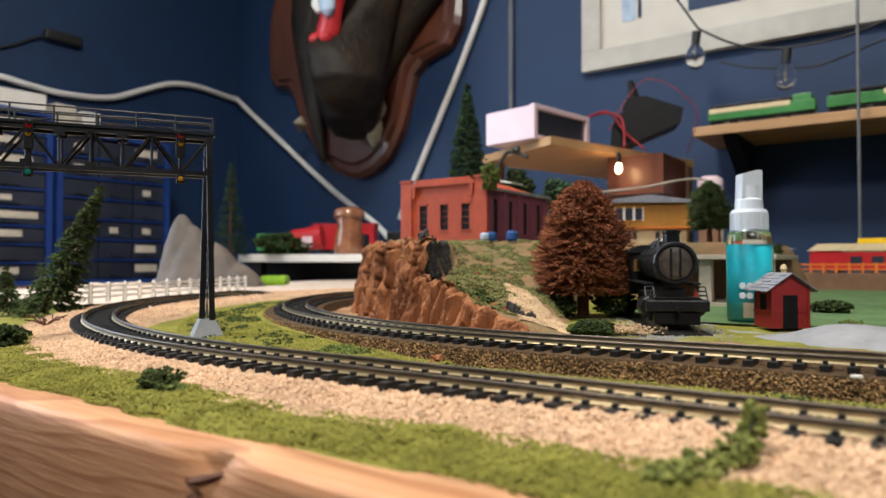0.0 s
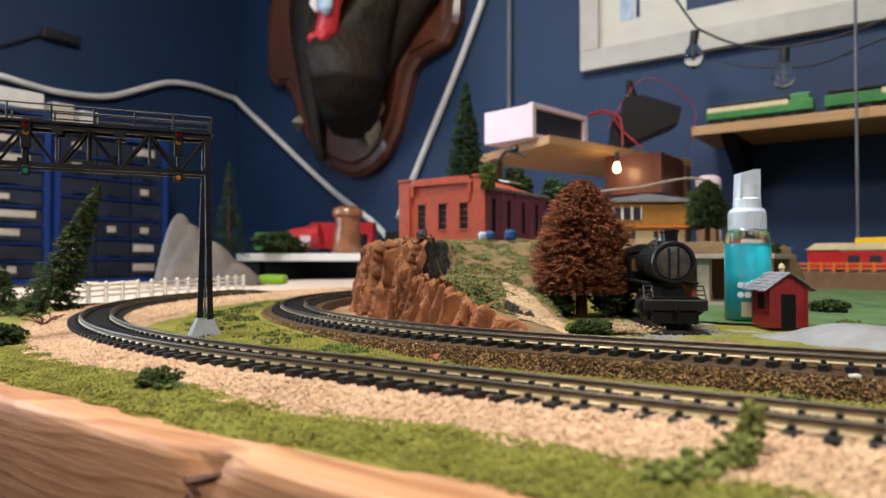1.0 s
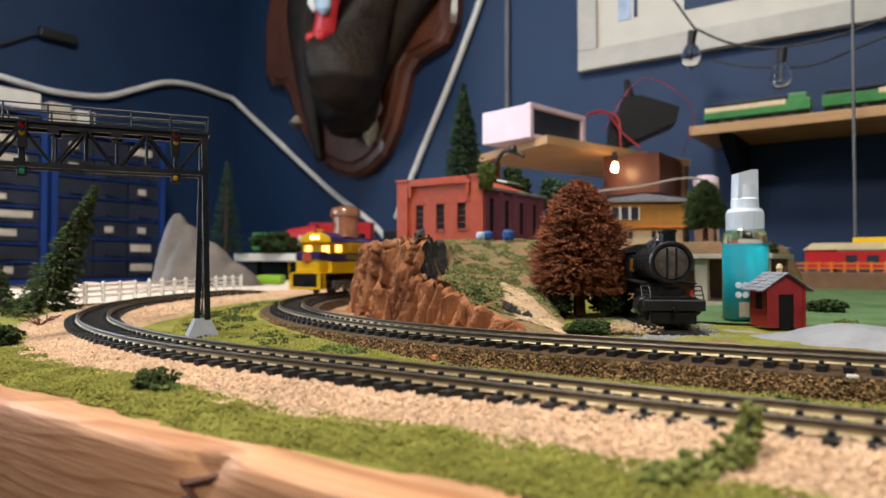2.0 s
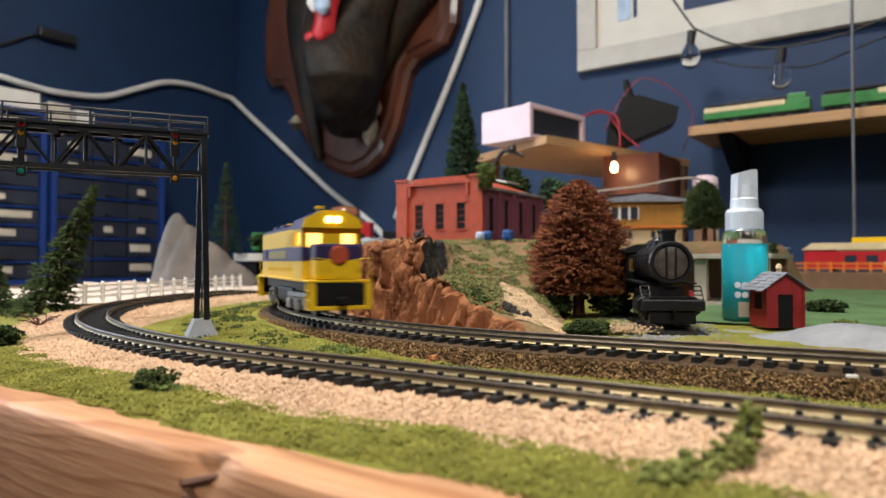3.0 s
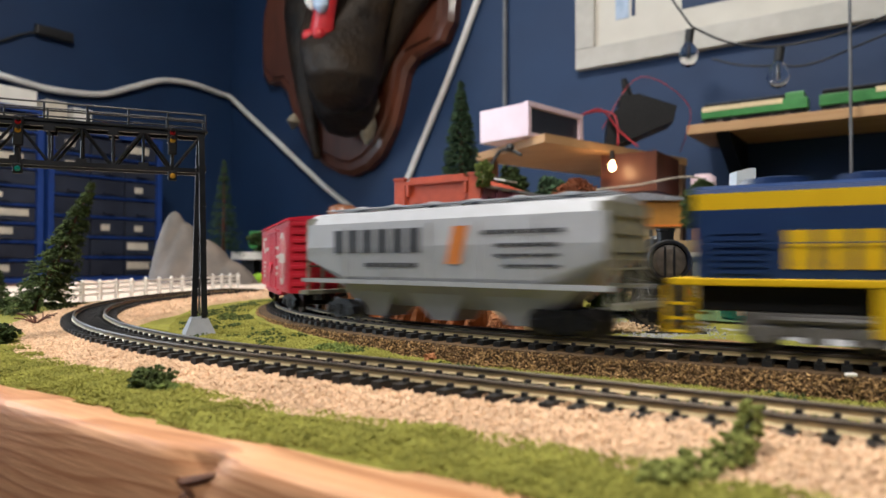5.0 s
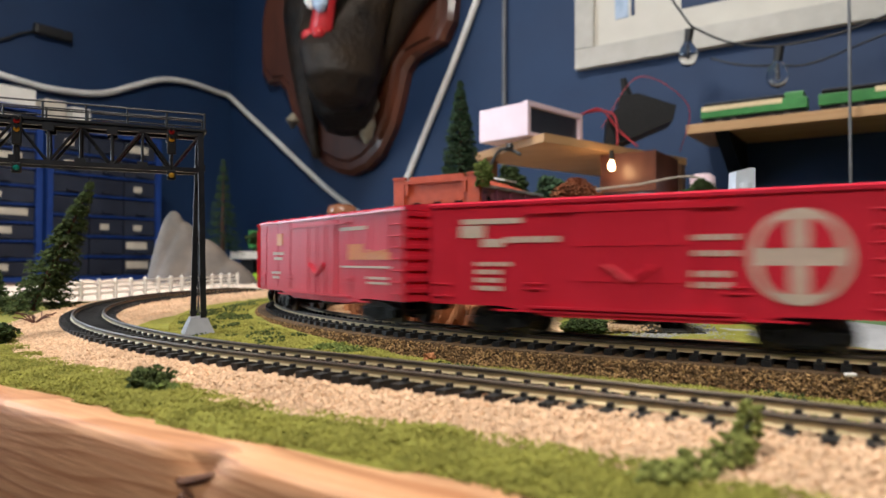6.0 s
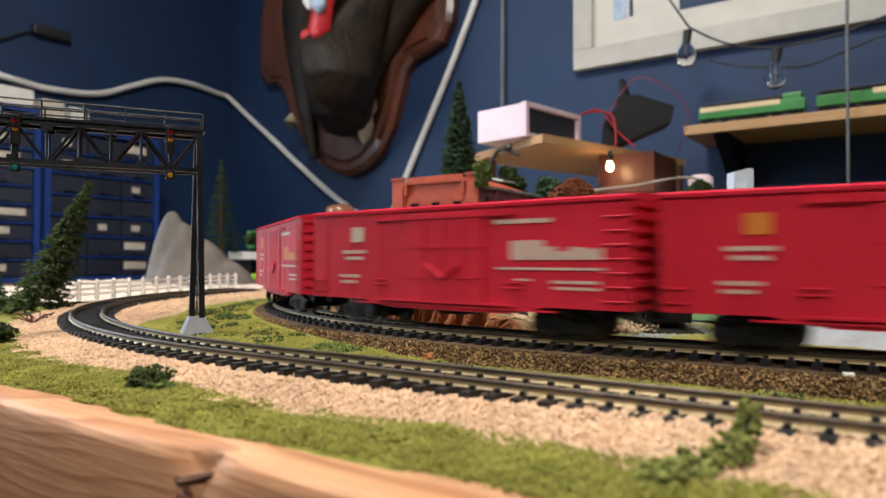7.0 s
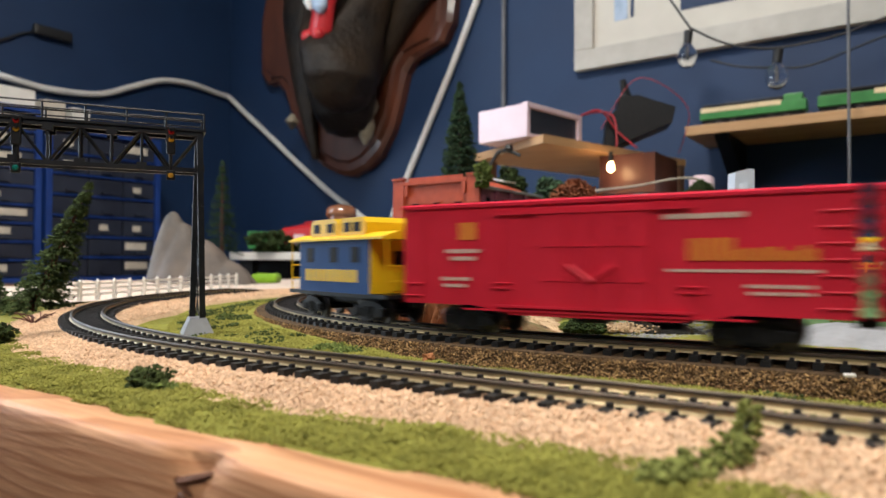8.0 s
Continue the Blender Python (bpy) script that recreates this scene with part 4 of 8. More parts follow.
bush(-0.3650, 0.7550, 0.1060, 0.0180, 0.0400, 600, "fir", "dark green foliage behind the brick building", 24, 0.003)
bush(-0.1350, 0.7450, 0.0470, 0.0180, 0.0150, 400, "bush", "dark green bushes behind the deck", 25, 0.0022)


def bristle_tree(name, label, x, y, z, height, radius, trunk_h, material, seed, count, rows=15, lean=(0, 0), shape="egg"):
    """A model tree of wire bristles in ragged tiers."""
    g = random.Random(seed)
    t = empty(name, pose(x, y, z), label, "tree", "model trees")
    lx, ly = lean
    part("trunk", rod(rod(bmesh.new(), (0, 0, 0), (lx * 0.3, ly * 0.3, height * 0.3), radius * 0.13, radius * 0.10, 9), (lx * 0.3, ly * 0.3, height * 0.3), (lx * 0.95, ly * 0.95, height * 0.95), radius * 0.10, radius * 0.02, 7), "trunk", t)
    limbs = bmesh.new()
    segs, tips = [], []
    for i in range(count):
        k = g.random()
        tier = round(k * rows) / rows
        k = 0.75 * k + 0.25 * tier
        zz = trunk_h + (height - trunk_h) * k
        if shape == "egg":
            rr = radius * min(1.0, 0.86 + 1.4 * k) * (1 - max(0.0, (k - 0.14) / 0.86) ** 2.2) ** 0.62 + 0.001
        else:
            rr = radius * (1 - k) ** 0.85 + 0.0015
        a = g.uniform(0, 2 * math.pi)
        rr *= g.uniform(0.55, 1.05) * (1 + 0.22 * noise.noise(Vector((math.cos(a) * 1.6, math.sin(a) * 1.6, k * 7 + seed))))
        sag = g.uniform(-0.05, 0.22) if shape == "egg" else g.uniform(0.05, 0.45)
        c = Vector((lx * zz / height, ly * zz / height, zz))
        tip = c + Vector((math.cos(a) * rr, math.sin(a) * rr, -rr * sag))
        segs.append((c.lerp(tip, 0.3), tip, 0.00045))
        for q in range(5 if shape == "egg" else 3):
            m = c.lerp(tip, g.uniform(0.45, 0.95))
            e = m + Vector((g.uniform(-1, 1), g.uniform(-1, 1), g.uniform(-0.5, 0.9))) * radius * 0.10 + (tip - c) * 0.12
            segs.append((m, e, 0.0008))
        tips.append(tip)
        if i % max(1, count // 60) == 0:
            rod(limbs, c, c.lerp(tip, 0.7), 0.0006, 0.0002, 5)
    part("limbs", limbs, "trunk", t)
    c = needles("crown", segs, material, t)
    gg = np.random.default_rng(seed)
    sel = np.array([tuple(p) for p in tips])
    cl = crumbs("foliage", sel, gg.uniform(0.5, 1.3, len(sel)) * radius * (0.024 if shape == "egg" else 0.045), material, t, gg)
    return t


bristle_tree("russet_tree", "russet brown bristle tree with a dark red trunk", -0.1965, 0.4450, 0.0042, 0.0930, 0.0340, 0.0185, "russet", 5, 4800)
bristle_tree("fir_tree", "leaning dark green model fir beside the fence", -0.5657, 0.2515, 0.002, 0.0990, 0.0240, 0.004, "firlight", 6, 1500, rows=9, lean=(0.036, 0.026), shape="cone")
bristle_tree("fir_tree", "short green model fir beside the taller one", -0.5860, 0.2330, 0.002, 0.0360, 0.0130, 0.002, "firlight", 8, 500, rows=6, shape="cone")
bristle_tree("fir_tree", "tall dark green model fir behind the brick building", -0.5020, 0.7600, 0.055, 0.2260, 0.0420, 0.02, "fir", 7, 3200, rows=14, shape="cone")
bristle_tree("round_tree", "olive green round model tree by the house", -0.1960, 0.7860, 0.0620, 0.0700, 0.0240, 0.018, "firlight", 9, 1800)
bristle_tree("russet_tree", "small russet bristle tree at the gravel's edge", -0.6050, 0.1750, 0.002, 0.0600, 0.0160, 0.010, "russet", 10, 900)
bristle_tree("fir_tree", "narrow dark green fir in front of the far wall", -1.2300, 0.9300, 0.058, 0.2000, 0.0400, 0.01, "fir", 12, 900, rows=10, shape="cone")
# dry twigs lying on the gravel
tw = bmesh.new()
for i in range(9):
    a = i * 0.7
    tube(tw, [(-0.4217, 0.1891, 0.004), (-0.4217 + 0.006 * math.cos(a), 0.1891 + 0.006 * math.sin(a), 0.007 + 0.001 * (i % 3)), (-0.4217 + 0.011 * math.cos(a + 0.3), 0.1891 + 0.011 * math.sin(a + 0.3), 0.008 + 0.002 * (i % 2))], 0.0004, 5)
tagged(part("twig", tw, "trunk"), "dry brown forked twig on the ballast", "twig")

# ---- signal bridge ----
gantry = empty("signal_bridge", Matrix.Translation((-0.3214, 0.2276, 0.0)) @ Matrix.Rotation(math.atan2(-0.86, -0.51), 4, "Z"), "black two-track signal bridge on grey bases", "signal bridge")
GL, GWD = 0.128, 0.0062
for x in (0.0, GL):
    bm = bmesh.new()
    a = [bm.verts.new(p) for p in ((x - 0.0085, -0.0120, 0.0), (x + 0.0085, -0.0120, 0.0), (x + 0.0085, 0.0120, 0.0), (x - 0.0085, 0.0120, 0.0))]
    b = [bm.verts.new(p) for p in ((x - 0.0042, -0.0078, 0.0100), (x + 0.0042, -0.0078, 0.0100), (x + 0.0042, 0.0078, 0.0100), (x - 0.0042, 0.0078, 0.0100))]
    bm.faces.new(a[::-1])
    bm.faces.new(b)
    for i in range(4):
        bm.faces.new((a[i], a[(i + 1) % 4], b[(i + 1) % 4], b[i]))
    part("footing", bm, "concrete", gantry, "grey sloping footing")
    for y in (-GWD, GWD):
        lean = Matrix.Identity(4)
        lean[0][2], lean[0][3] = math.copysign(0.022, y), -math.copysign(0.022, y) * 0.1080
        bm = B(x - 0.0015, x + 0.0015, y - 0.0014, y + 0.0014, 0.0095, 0.1080, m=lean)
        for zz in (0.012, 0.030, 0.050, 0.070):
            box(bm, x - 0.0018, x + 0.0018, y - 0.0017, y + 0.0017, zz, zz + 0.0012, m=lean)
        part("post", bm, "gloss_black", gantry)
    bm = bmesh.new()
    for k in range(4):
        z0 = 0.012 + k * 0.020
        rod(bm, (x, -GWD, z0), (x, GWD, z0 + 0.020), 0.0004, n=5)
        rod(bm, (x, GWD, z0), (x, -GWD, z0 + 0.020), 0.0004, n=5)
    part("post_bracing", bm, "gloss_black", gantry)
for y in (-GWD, GWD):
    for z in (0.0890, 0.1085):
        part("chord", B(-0.002, GL + 0.002, y - 0.0010, y + 0.0010, z - 0.0012, z + 0.0012), "gloss_black", gantry)
    n = 9
    for k in range(n):
        x0, x1 = GL * k / n, GL * (k + 1) / n
        up = k % 2
        part("brace", rod(bmesh.new(), (x0, y, 0.0890 if up else 0.1085), (x1, y, 0.1085 if up else 0.0890), 0.0008, n=6), "gloss_black", gantry)
        if k:
            part("upright", rod(bmesh.new(), (x0, y, 0.0890), (x0, y, 0.1085), 0.0007, n=6), "gloss_black", gantry)
        part("gusset", B(x0 - 0.0025, x0 + 0.0025, y - 0.0012, y + 0.0012, (0.0885 if not up else 0.1050), (0.0920 if not up else 0.1090)), "gloss_black", gantry)
part("walkway", B(-0.003, GL + 0.003, -GWD - 0.002, GWD + 0.002, 0.1097, 0.1110), "gloss_black", gantry)
for y in (-GWD - 0.0015, GWD + 0.0015):
    for z in (0.1150, 0.1190):
        part("handrail", rod(bmesh.new(), (-0.002, y, z), (GL + 0.002, y, z), 0.00045, n=6), "gloss_black", gantry)
    for k in range(8):
        x = -0.002 + (GL + 0.004) * k / 7
        part("stanchion", rod(bmesh.new(), (x, y, 0.1110), (x, y, 0.1192), 0.0005, n=6), "gloss_black", gantry)


def signal_head(x, y):
    s = part("signal_head", B(x - 0.0022, x + 0.0022, y - 0.0006, y + 0.0014, 0.0965, 0.1110, bevel=0.0006), "black", gantry, "black three-lamp signal head")
    for z, m in ((0.1080, "sigred"), (0.1040, "sigamber")):
        part("lens", lathe(bmesh.new(), [(0.0014, 0), (0.0014, 0.0006), (0.0007, 0.0010)], 12, Matrix.Translation((x, y + 0.0013, z)) @ Matrix.Rotation(radians(-90), 4, "X")), m, s)
        part("hood", rod(bmesh.new(), (x, y + 0.0010, z + 0.0016), (x, y + 0.0034, z + 0.0014), 0.0013, 0.0009, n=8), "black", s)
    s2 = part("signal_head", B(x - 0.0022, x + 0.0022, y - 0.0006, y + 0.0014, 0.0830, 0.0880, bevel=0.0006), "black", gantry, "black lower signal head")
    part("lens", lathe(bmesh.new(), [(0.0014, 0), (0.0014, 0.0006), (0.0007, 0.0010)], 12, Matrix.Translation((x, y + 0.0013, 0.0853)) @ Matrix.Rotation(radians(-90), 4, "X")), "siggreen" if x > 0.05 else "sigamber", s2)
    part("bracket", B(x - 0.0006, x + 0.0006, y - 0.0012, y, 0.0840, 0.1110), "black", gantry)


signal_head(0.0145, GWD + 0.0022)
signal_head(0.0840, GWD + 0.0022)

# ---- white fence ----
fence = empty("fence", pose(0, 0, 0), "white plastic post and rail fence", "fence")
F0, F1 = Vector((-0.600, 0.272, 0.0035)), Vector((-0.796, 0.627, 0.0035))
fd = (F1 - F0).normalized()
nfp = 15
for i in range(nfp + 1):
    p = F0.lerp(F1, i / nfp)
    bm = B(-0.0016, 0.0016, -0.0016, 0.0016, 0, 0.0180, m=Matrix.Translation(p) @ Matrix.Rotation(math.atan2(fd.y, fd.x), 4, "Z"))
    lathe(bm, [(0.0022, 0.0180), (0.0004, 0.0198)], 4, Matrix.Translation(p))
    part("fence_post", bm, "white", fence)
for z in (0.0055, 0.0105, 0.0155):
    bm = bmesh.new()
    L = (F1 - F0).length
    box(bm, 0, L, -0.0005, 0.0005, z - 0.0011, z + 0.0011, m=Matrix.Translation(F0) @ Matrix.Rotation(math.atan2(fd.y, fd.x), 4, "Z"))
    part("fence_rail", bm, "white", fence)

# ---- steam locomotive on a siding ----
LH = math.radians(-63.4)
LM = Matrix.Translation((-0.1126, 0.3779, 0.0062)) @ Matrix.Rotation(LH, 4, "Z")
siding = empty("siding_track", LM, "short siding of rails on dark ties", "track")
for y in (-0.00825, 0.00825):
    part("rail", B(-0.14, 0.022, y - 0.0007, y + 0.0007, -0.0022, 0.0), "railtop", siding)
for k in range(21):
    part("tie", B(-0.138 + k * 0.0078, -0.1354 + k * 0.0078, -0.0150, 0.0150, -0.0040, -0.0022), "tie", siding)
pts = [(LM @ Vector((rngh.uniform(-0.14, 0.040), rngh.normal(0, 0.013), -0.0036))) for i in range(2600)]
gravel = crumbs("grey_gravel", [tuple(p) for p in pts], rngh.uniform(0.0005, 0.0013, 2600), "plaster", None, rngh)
tagged(gravel, "grey and brown loose stones along the siding", "gravel", kind="stuff")
pts = [(-0.1330 + rngh.normal(0, 0.0065), 0.352 + rngh.normal(0, 0.0050), 0.0040 + abs(rngh.normal(0, 0.0016))) for i in range(900)]
gravel = crumbs("sand_heap", pts, rngh.uniform(0.0005, 0.0011, 900), "sand", None, rngh)
tagged(gravel, "small heap of sandy stones before the siding", "gravel", kind="stuff")

steam = empty("steam_locomotive", LM, "black steam locomotive parked on a siding", "locomotive")
X90 = Matrix.Rotation(radians(90), 4, "Y")


def along(bm, prof, y, z, n=28):
    return lathe(bm, prof, n, Matrix.Translation((0, y, z)) @ X90)


part("boiler", along(bmesh.new(), [(0.0090, -0.088), (0.0102, -0.080), (0.0102, -0.030), (0.0106, -0.0285), (0.0106, -0.004), (0.0098, -0.002)], 0, 0.0345), "gloss_black", steam, smooth=False)
part("smokebox_front", along(bmesh.new(), [(0.0116, -0.0042), (0.0120, -0.0022), (0.0120, 0.0010), (0.0112, 0.0024), (0.0098, 0.0024), (0.0094, 0.0006)], 0, 0.0345), "gloss_black", steam)
part("smokebox_door", along(bmesh.new(), [(0.0092, 0.0004), (0.0090, 0.0012), (0.0066, 0.0020), (0.0010, 0.0023)], 0, 0.0345), "smokedoor", steam, "grey-brown smokebox door")
for y in (-0.0024, 0.0024):
    part("door_strap", B(0.0014, 0.0026, y - 0.0006, y + 0.0006, 0.0265, 0.0425), "gloss_black", steam)
bm = bmesh.new()
for k in range(6):
    x = -0.012 - k * 0.013
    along(bm, [(0.0104, x - 0.0006), (0.0106, x), (0.0104, x + 0.0006)], 0, 0.0345)
part("boiler_bands", bm, "black", steam)
part("chimney", lathe(bmesh.new(), [(0.0056, 0.0435), (0.0046, 0.0455), (0.0046, 0.0510), (0.0053, 0.0518), (0.0053, 0.0530)], 18, Matrix.Translation((-0.0110, 0, 0))), "gloss_black", steam)
part("steam_dome", lathe(bmesh.new(), [(0.0056, 0.0425), (0.0050, 0.0445), (0.0050, 0.0475), (0.0030, 0.0496), (0.0006, 0.0500)], 18, Matrix.Translation((-0.0360, 0, 0))), "gloss_black", steam)
part("sand_dome", lathe(bmesh.new(), [(0.0056, 0.0425), (0.0052, 0.0445), (0.0052, 0.0465), (0.0030, 0.0486), (0.0006, 0.0490)], 18, Matrix.Translation((-0.0580, 0, 0))), "gloss_black", steam)
for y in (-0.0148, 0.0136):
    bm = bmesh.new()
    box(bm, -0.108, -0.080, y, y + 0.0012, 0.0140, 0.0270)
    for x0, x1 in ((-0.108, -0.104), (-0.096, -0.092), (-0.084, -0.080)):
        box(bm, x0, x1, y, y + 0.0012, 0.0270, 0.0400)
    box(bm, -0.108, -0.080, y, y + 0.0012, 0.0390, 0.0420)
    part("cab_side", bm, "gloss_black", steam)
bm = bmesh.new()
for y0, y1 in ((-0.0148, -0.0125), (-0.0090, 0.0090), (0.0125, 0.0148)):
    box(bm, -0.0812, -0.0800, y0, y1, 0.0140, 0.0420)
box(bm, -0.0812, -0.0800, -0.0148, 0.0148, 0.0140, 0.0290)
box(bm, -0.0812, -0.0800, -0.0148, 0.0148, 0.0370, 0.0420)
part("cab_front", bm, "gloss_black", steam)
bm = bmesh.new()
extrude(bm, [(-0.0165, 0.0415), (0.0165, 0.0415), (0.0150, 0.0440), (0.0080, 0.0465), (-0.0080, 0.0465), (-0.0150, 0.0440)], -0.110, -0.077, Matrix.Rotation(radians(90), 4, "Z") @ Matrix.Diagonal((1, -1, 1, 1)))
cr = part("cab_roof", bm, "gloss_black", steam)
if cr.data.vertices[0].co.x > 0:
    cr.data.transform(Matrix.Rotation(math.pi, 4, "Z"))
part("cab_window_light", B(-0.0835, -0.0815, -0.0124, -0.0092, 0.0292, 0.0368), "ochre", steam, "ochre card seen through the cab window")
for y in (-0.0145, 0.0105):
    part("running_board", B(-0.080, -0.004, y, y + 0.0040, 0.0225, 0.0235), "gloss_black", steam)
    part("cylinder", along(bmesh.new(), [(0.0050, -0.022), (0.0056, -0.0215), (0.0056, -0.0065), (0.0050, -0.006)], y + 0.0020, 0.0100, 18), "gloss_black", steam)
part("frame", B(-0.108, -0.002, -0.0060, 0.0060, 0.0065, 0.0210), "black", steam)
part("pilot_beam", B(0.0040, 0.0085, -0.0165, 0.0165, 0.0085, 0.0145, bevel=0.0007), "gloss_black", steam)
part("pilot_deck", B(-0.006, 0.0060, -0.0120, 0.0120, 0.0145, 0.0158), "black", steam)
part("pilot", B(0.0020, 0.0070, -0.0120, 0.0120, 0.0012, 0.0085, bevel=0.001), "black", steam)
part("coupler", rod(bmesh.new(), (0.008, 0, 0.0095), (0.0130, 0, 0.0095), 0.0013, n=8), "black", steam)
for sg in (-1, 1):
    lad = bmesh.new()
    y0, y1 = sg * 0.0115, sg * 0.0160
    for y in (y0, y1):
        rod(lad, (-0.001, y, 0.0215), (0.0055, y, 0.0145), 0.0004, n=5)
    for k in range(4):
        u = k / 3
        rod(lad, (-0.001 + 0.0065 * u, y0, 0.0215 - 0.007 * u), (-0.001 + 0.0065 * u, y1, 0.0215 - 0.007 * u), 0.0004, n=5)
    part("ladder", lad, "black", steam)
    part("handrail", rod(bmesh.new(), (-0.078, sg * 0.0112, 0.0390), (-0.004, sg * 0.0118, 0.0390), 0.0004, n=5), "gloss_black", steam)
for x in (-0.014, -0.040, -0.058, -0.076):
    r = 0.0050 if x > -0.02 else 0.0085
    for y in (-0.0082, 0.0082):
        part("wheel", lathe(bmesh.new(), [(r, -0.0012), (r * 1.08, 0.0), (r, 0.0012), (r * 0.5, 0.0014)], 22, Matrix.Translation((x, y, r)) @ Matrix.Rotation(radians(90 if y > 0 else -90), 4, "X")), "wheel", steam)

# ---- red trackside hut ----
hut = empty("trackside_hut", Matrix.Translation((-0.0617, 0.4195, 0.0044)) @ Matrix.Rotation(radians(36), 4, "Z"), "small red wooden hut with grey shingle roof", "hut")
HWD, HDP, HHT, HRG = 0.0103, 0.0210, 0.0225, 0.0298
bm = bmesh.new()
extrude(bm, [(-HWD, 0), (-0.0042, 0), (-0.0042, 0.0185), (0.0042, 0.0185), (0.0042, 0), (HWD, 0), (HWD, HHT), (0, HRG), (-HWD, HHT)], 0, 0.0010)
part("front_wall", bm, "hutred", hut)
part("back_wall", extrude(bmesh.new(), [(-HWD, 0), (HWD, 0), (HWD, HHT), (0, HRG), (-HWD, HHT)], HDP - 0.001, HDP), "hutred", hut)
bm = bmesh.new()
box(bm, -HWD, -HWD + 0.001, 0.001, 0.0065, 0, HHT)
box(bm, -HWD, -HWD + 0.001, 0.0145, HDP - 0.001, 0, HHT)
box(bm, -HWD, -HWD + 0.001, 0.0065, 0.0145, 0, 0.0095)
box(bm, -HWD, -HWD + 0.001, 0.0065, 0.0145, 0.0190, HHT)
part("side_wall", bm, "hutred", hut)
part("side_wall", B(HWD - 0.001, HWD, 0.001, HDP - 0.001, 0, HHT), "hutred", hut)
part("window_pane", B(-HWD + 0.0003, -HWD + 0.0007, 0.0065, 0.0145, 0.0095, 0.0190), "dark", hut, "dark window pane")
part("door", B(-0.0042, 0.0042, 0.0004, 0.0009, 0, 0.0185), "dark", hut, "dark open doorway")
part("corner_trim", B(-HWD - 0.0005, -HWD + 0.0008, -0.0005, 0.0008, 0, HHT), "hutred", hut)
part("corner_trim", B(HWD - 0.0008, HWD + 0.0005, -0.0005, 0.0008, 0, HHT), "hutred", hut)
part("belt_rail", B(-HWD - 0.0005, -0.0044, -0.0006, 0.0001, 0.0085, 0.0098), "hutred", hut)
part("belt_rail", B(0.0044, HWD + 0.0005, -0.0006, 0.0001, 0.0085, 0.0098), "hutred", hut)
part("belt_rail", B(-HWD - 0.0006, -HWD + 0.0001, 0, HDP, 0.0085, 0.0098), "hutred", hut)
for sg in (-1, 1):
    for k in range(6):
        x0, x1 = k / 6 * (HWD + 0.0042), (k + 1.12) / 6 * (HWD + 0.0042)
        sl = (HRG - HHT) / HWD
        za, zb = HRG + 0.0008 - sl * x0, HRG + 0.0008 - sl * x1
        for q in range(7):
            y0 = -0.0030 + q * (HDP + 0.006) / 7
            y1 = y0 + (HDP + 0.006) / 7 - 0.0002
            bm = bmesh.new()
            lift = 0.0006 * ((q * 3 + k * 5) % 4) / 4
            v = [bm.verts.new(p) for p in ((sg * x0, y0, za), (sg * x1, y0, zb + lift), (sg * x1, y1, zb + lift), (sg * x0, y1, za), (sg * x0, y0, za + 0.0004), (sg * x1, y0, zb + lift + 0.0006), (sg * x1, y1, zb + lift + 0.0006), (sg * x0, y1, za + 0.0004))]
            for f in ((0, 1, 2, 3), (7, 6, 5, 4), (0, 4, 5, 1), (1, 5, 6, 2), (2, 6, 7, 3), (3, 7, 4, 0)):
                bm.faces.new([v[i] for i in f])
            part("shingle", bm, "shingle", hut)
part("chimney", lathe(bmesh.new(), [(0.0014, HHT - 0.002), (0.0014, HRG + 0.003), (0.0020, HRG + 0.0032), (0.0012, HRG + 0.0055), (0.0003, HRG + 0.0060)], 12, Matrix.Translation((0.0062, HDP - 0.002, 0))), "cream", hut, "pale stove chimney")

# ---- grey bank and glossy water ----


def bank_z(x, y):
    d = math.hypot((x + 0.024) / 0.052, (y - 0.378) / 0.030) if x < -0.024 else abs(y - 0.378) / 0.030
    return (0.0056 + 0.0034 * math.exp(-((x + 0.030) / 0.022) ** 2)) * (1 - step(0.3, 1.0, d + 0.25 * nz(x, y, 0, 40))) + 0.0008 * nz(x, y, 2, 160)


tagged(sheet("plaster_bank", lambda x, y: (x, y, 0.0022 + bank_z(x, y)), lin(-0.105, 0.20, 110), lin(0.335, 0.412, 40), "plaster", keep=lambda x, y: bank_z(x, y) > -0.0006), "rough grey plaster bank beside the inner track", "bank", kind="structure")
tagged(sheet("water", lambda x, y: (x, y, 0.0092 - 0.02 * abs(y - 0.388) + 0.0005 * nz(x, y, 0, 90)), lin(-0.042, 0.20, 80), lin(0.380, 0.404, 14), "ice", keep=lambda x, y: y > 0.381 + 0.004 * nz(x, 0, 0, 60) and x > -0.036 + 0.5 * abs(y - 0.392)), "pale blue glossy poured water", "water", kind="structure")
tagged(part("pale_chip", B(-0.0015, 0.0015, -0.001, 0.001, 0, 0.0009, bevel=0.0003, m=Matrix.Translation((-0.0170, 0.2335, 0.0070)) @ Matrix.Rotation(0.4, 4, "Z")), "white"), "small white chip lying on the roadbed", "chip")

# ---- spray bottle ----
bottle = empty("spray_bottle", Matrix.Translation((-0.0907, 0.4600, 0.0044)) @ Matrix.Rotation(radians(35), 4, "Z"), "small clear spray bottle of cyan liquid", "bottle")
part("liquid", lathe(bmesh.new(), [(0.0118, 0.0006), (0.0130, 0.0020), (0.0132, 0.0480)], 32), "cyan", bottle, "bright cyan liquid", smooth=True)
part("shell", lathe(bmesh.new(), [(0.0120, 0.0), (0.0136, 0.0018), (0.0137, 0.0500), (0.0130, 0.0545), (0.0105, 0.0580), (0.0090, 0.0590)], 32), "clear", bottle, "clear plastic shell", smooth=True)
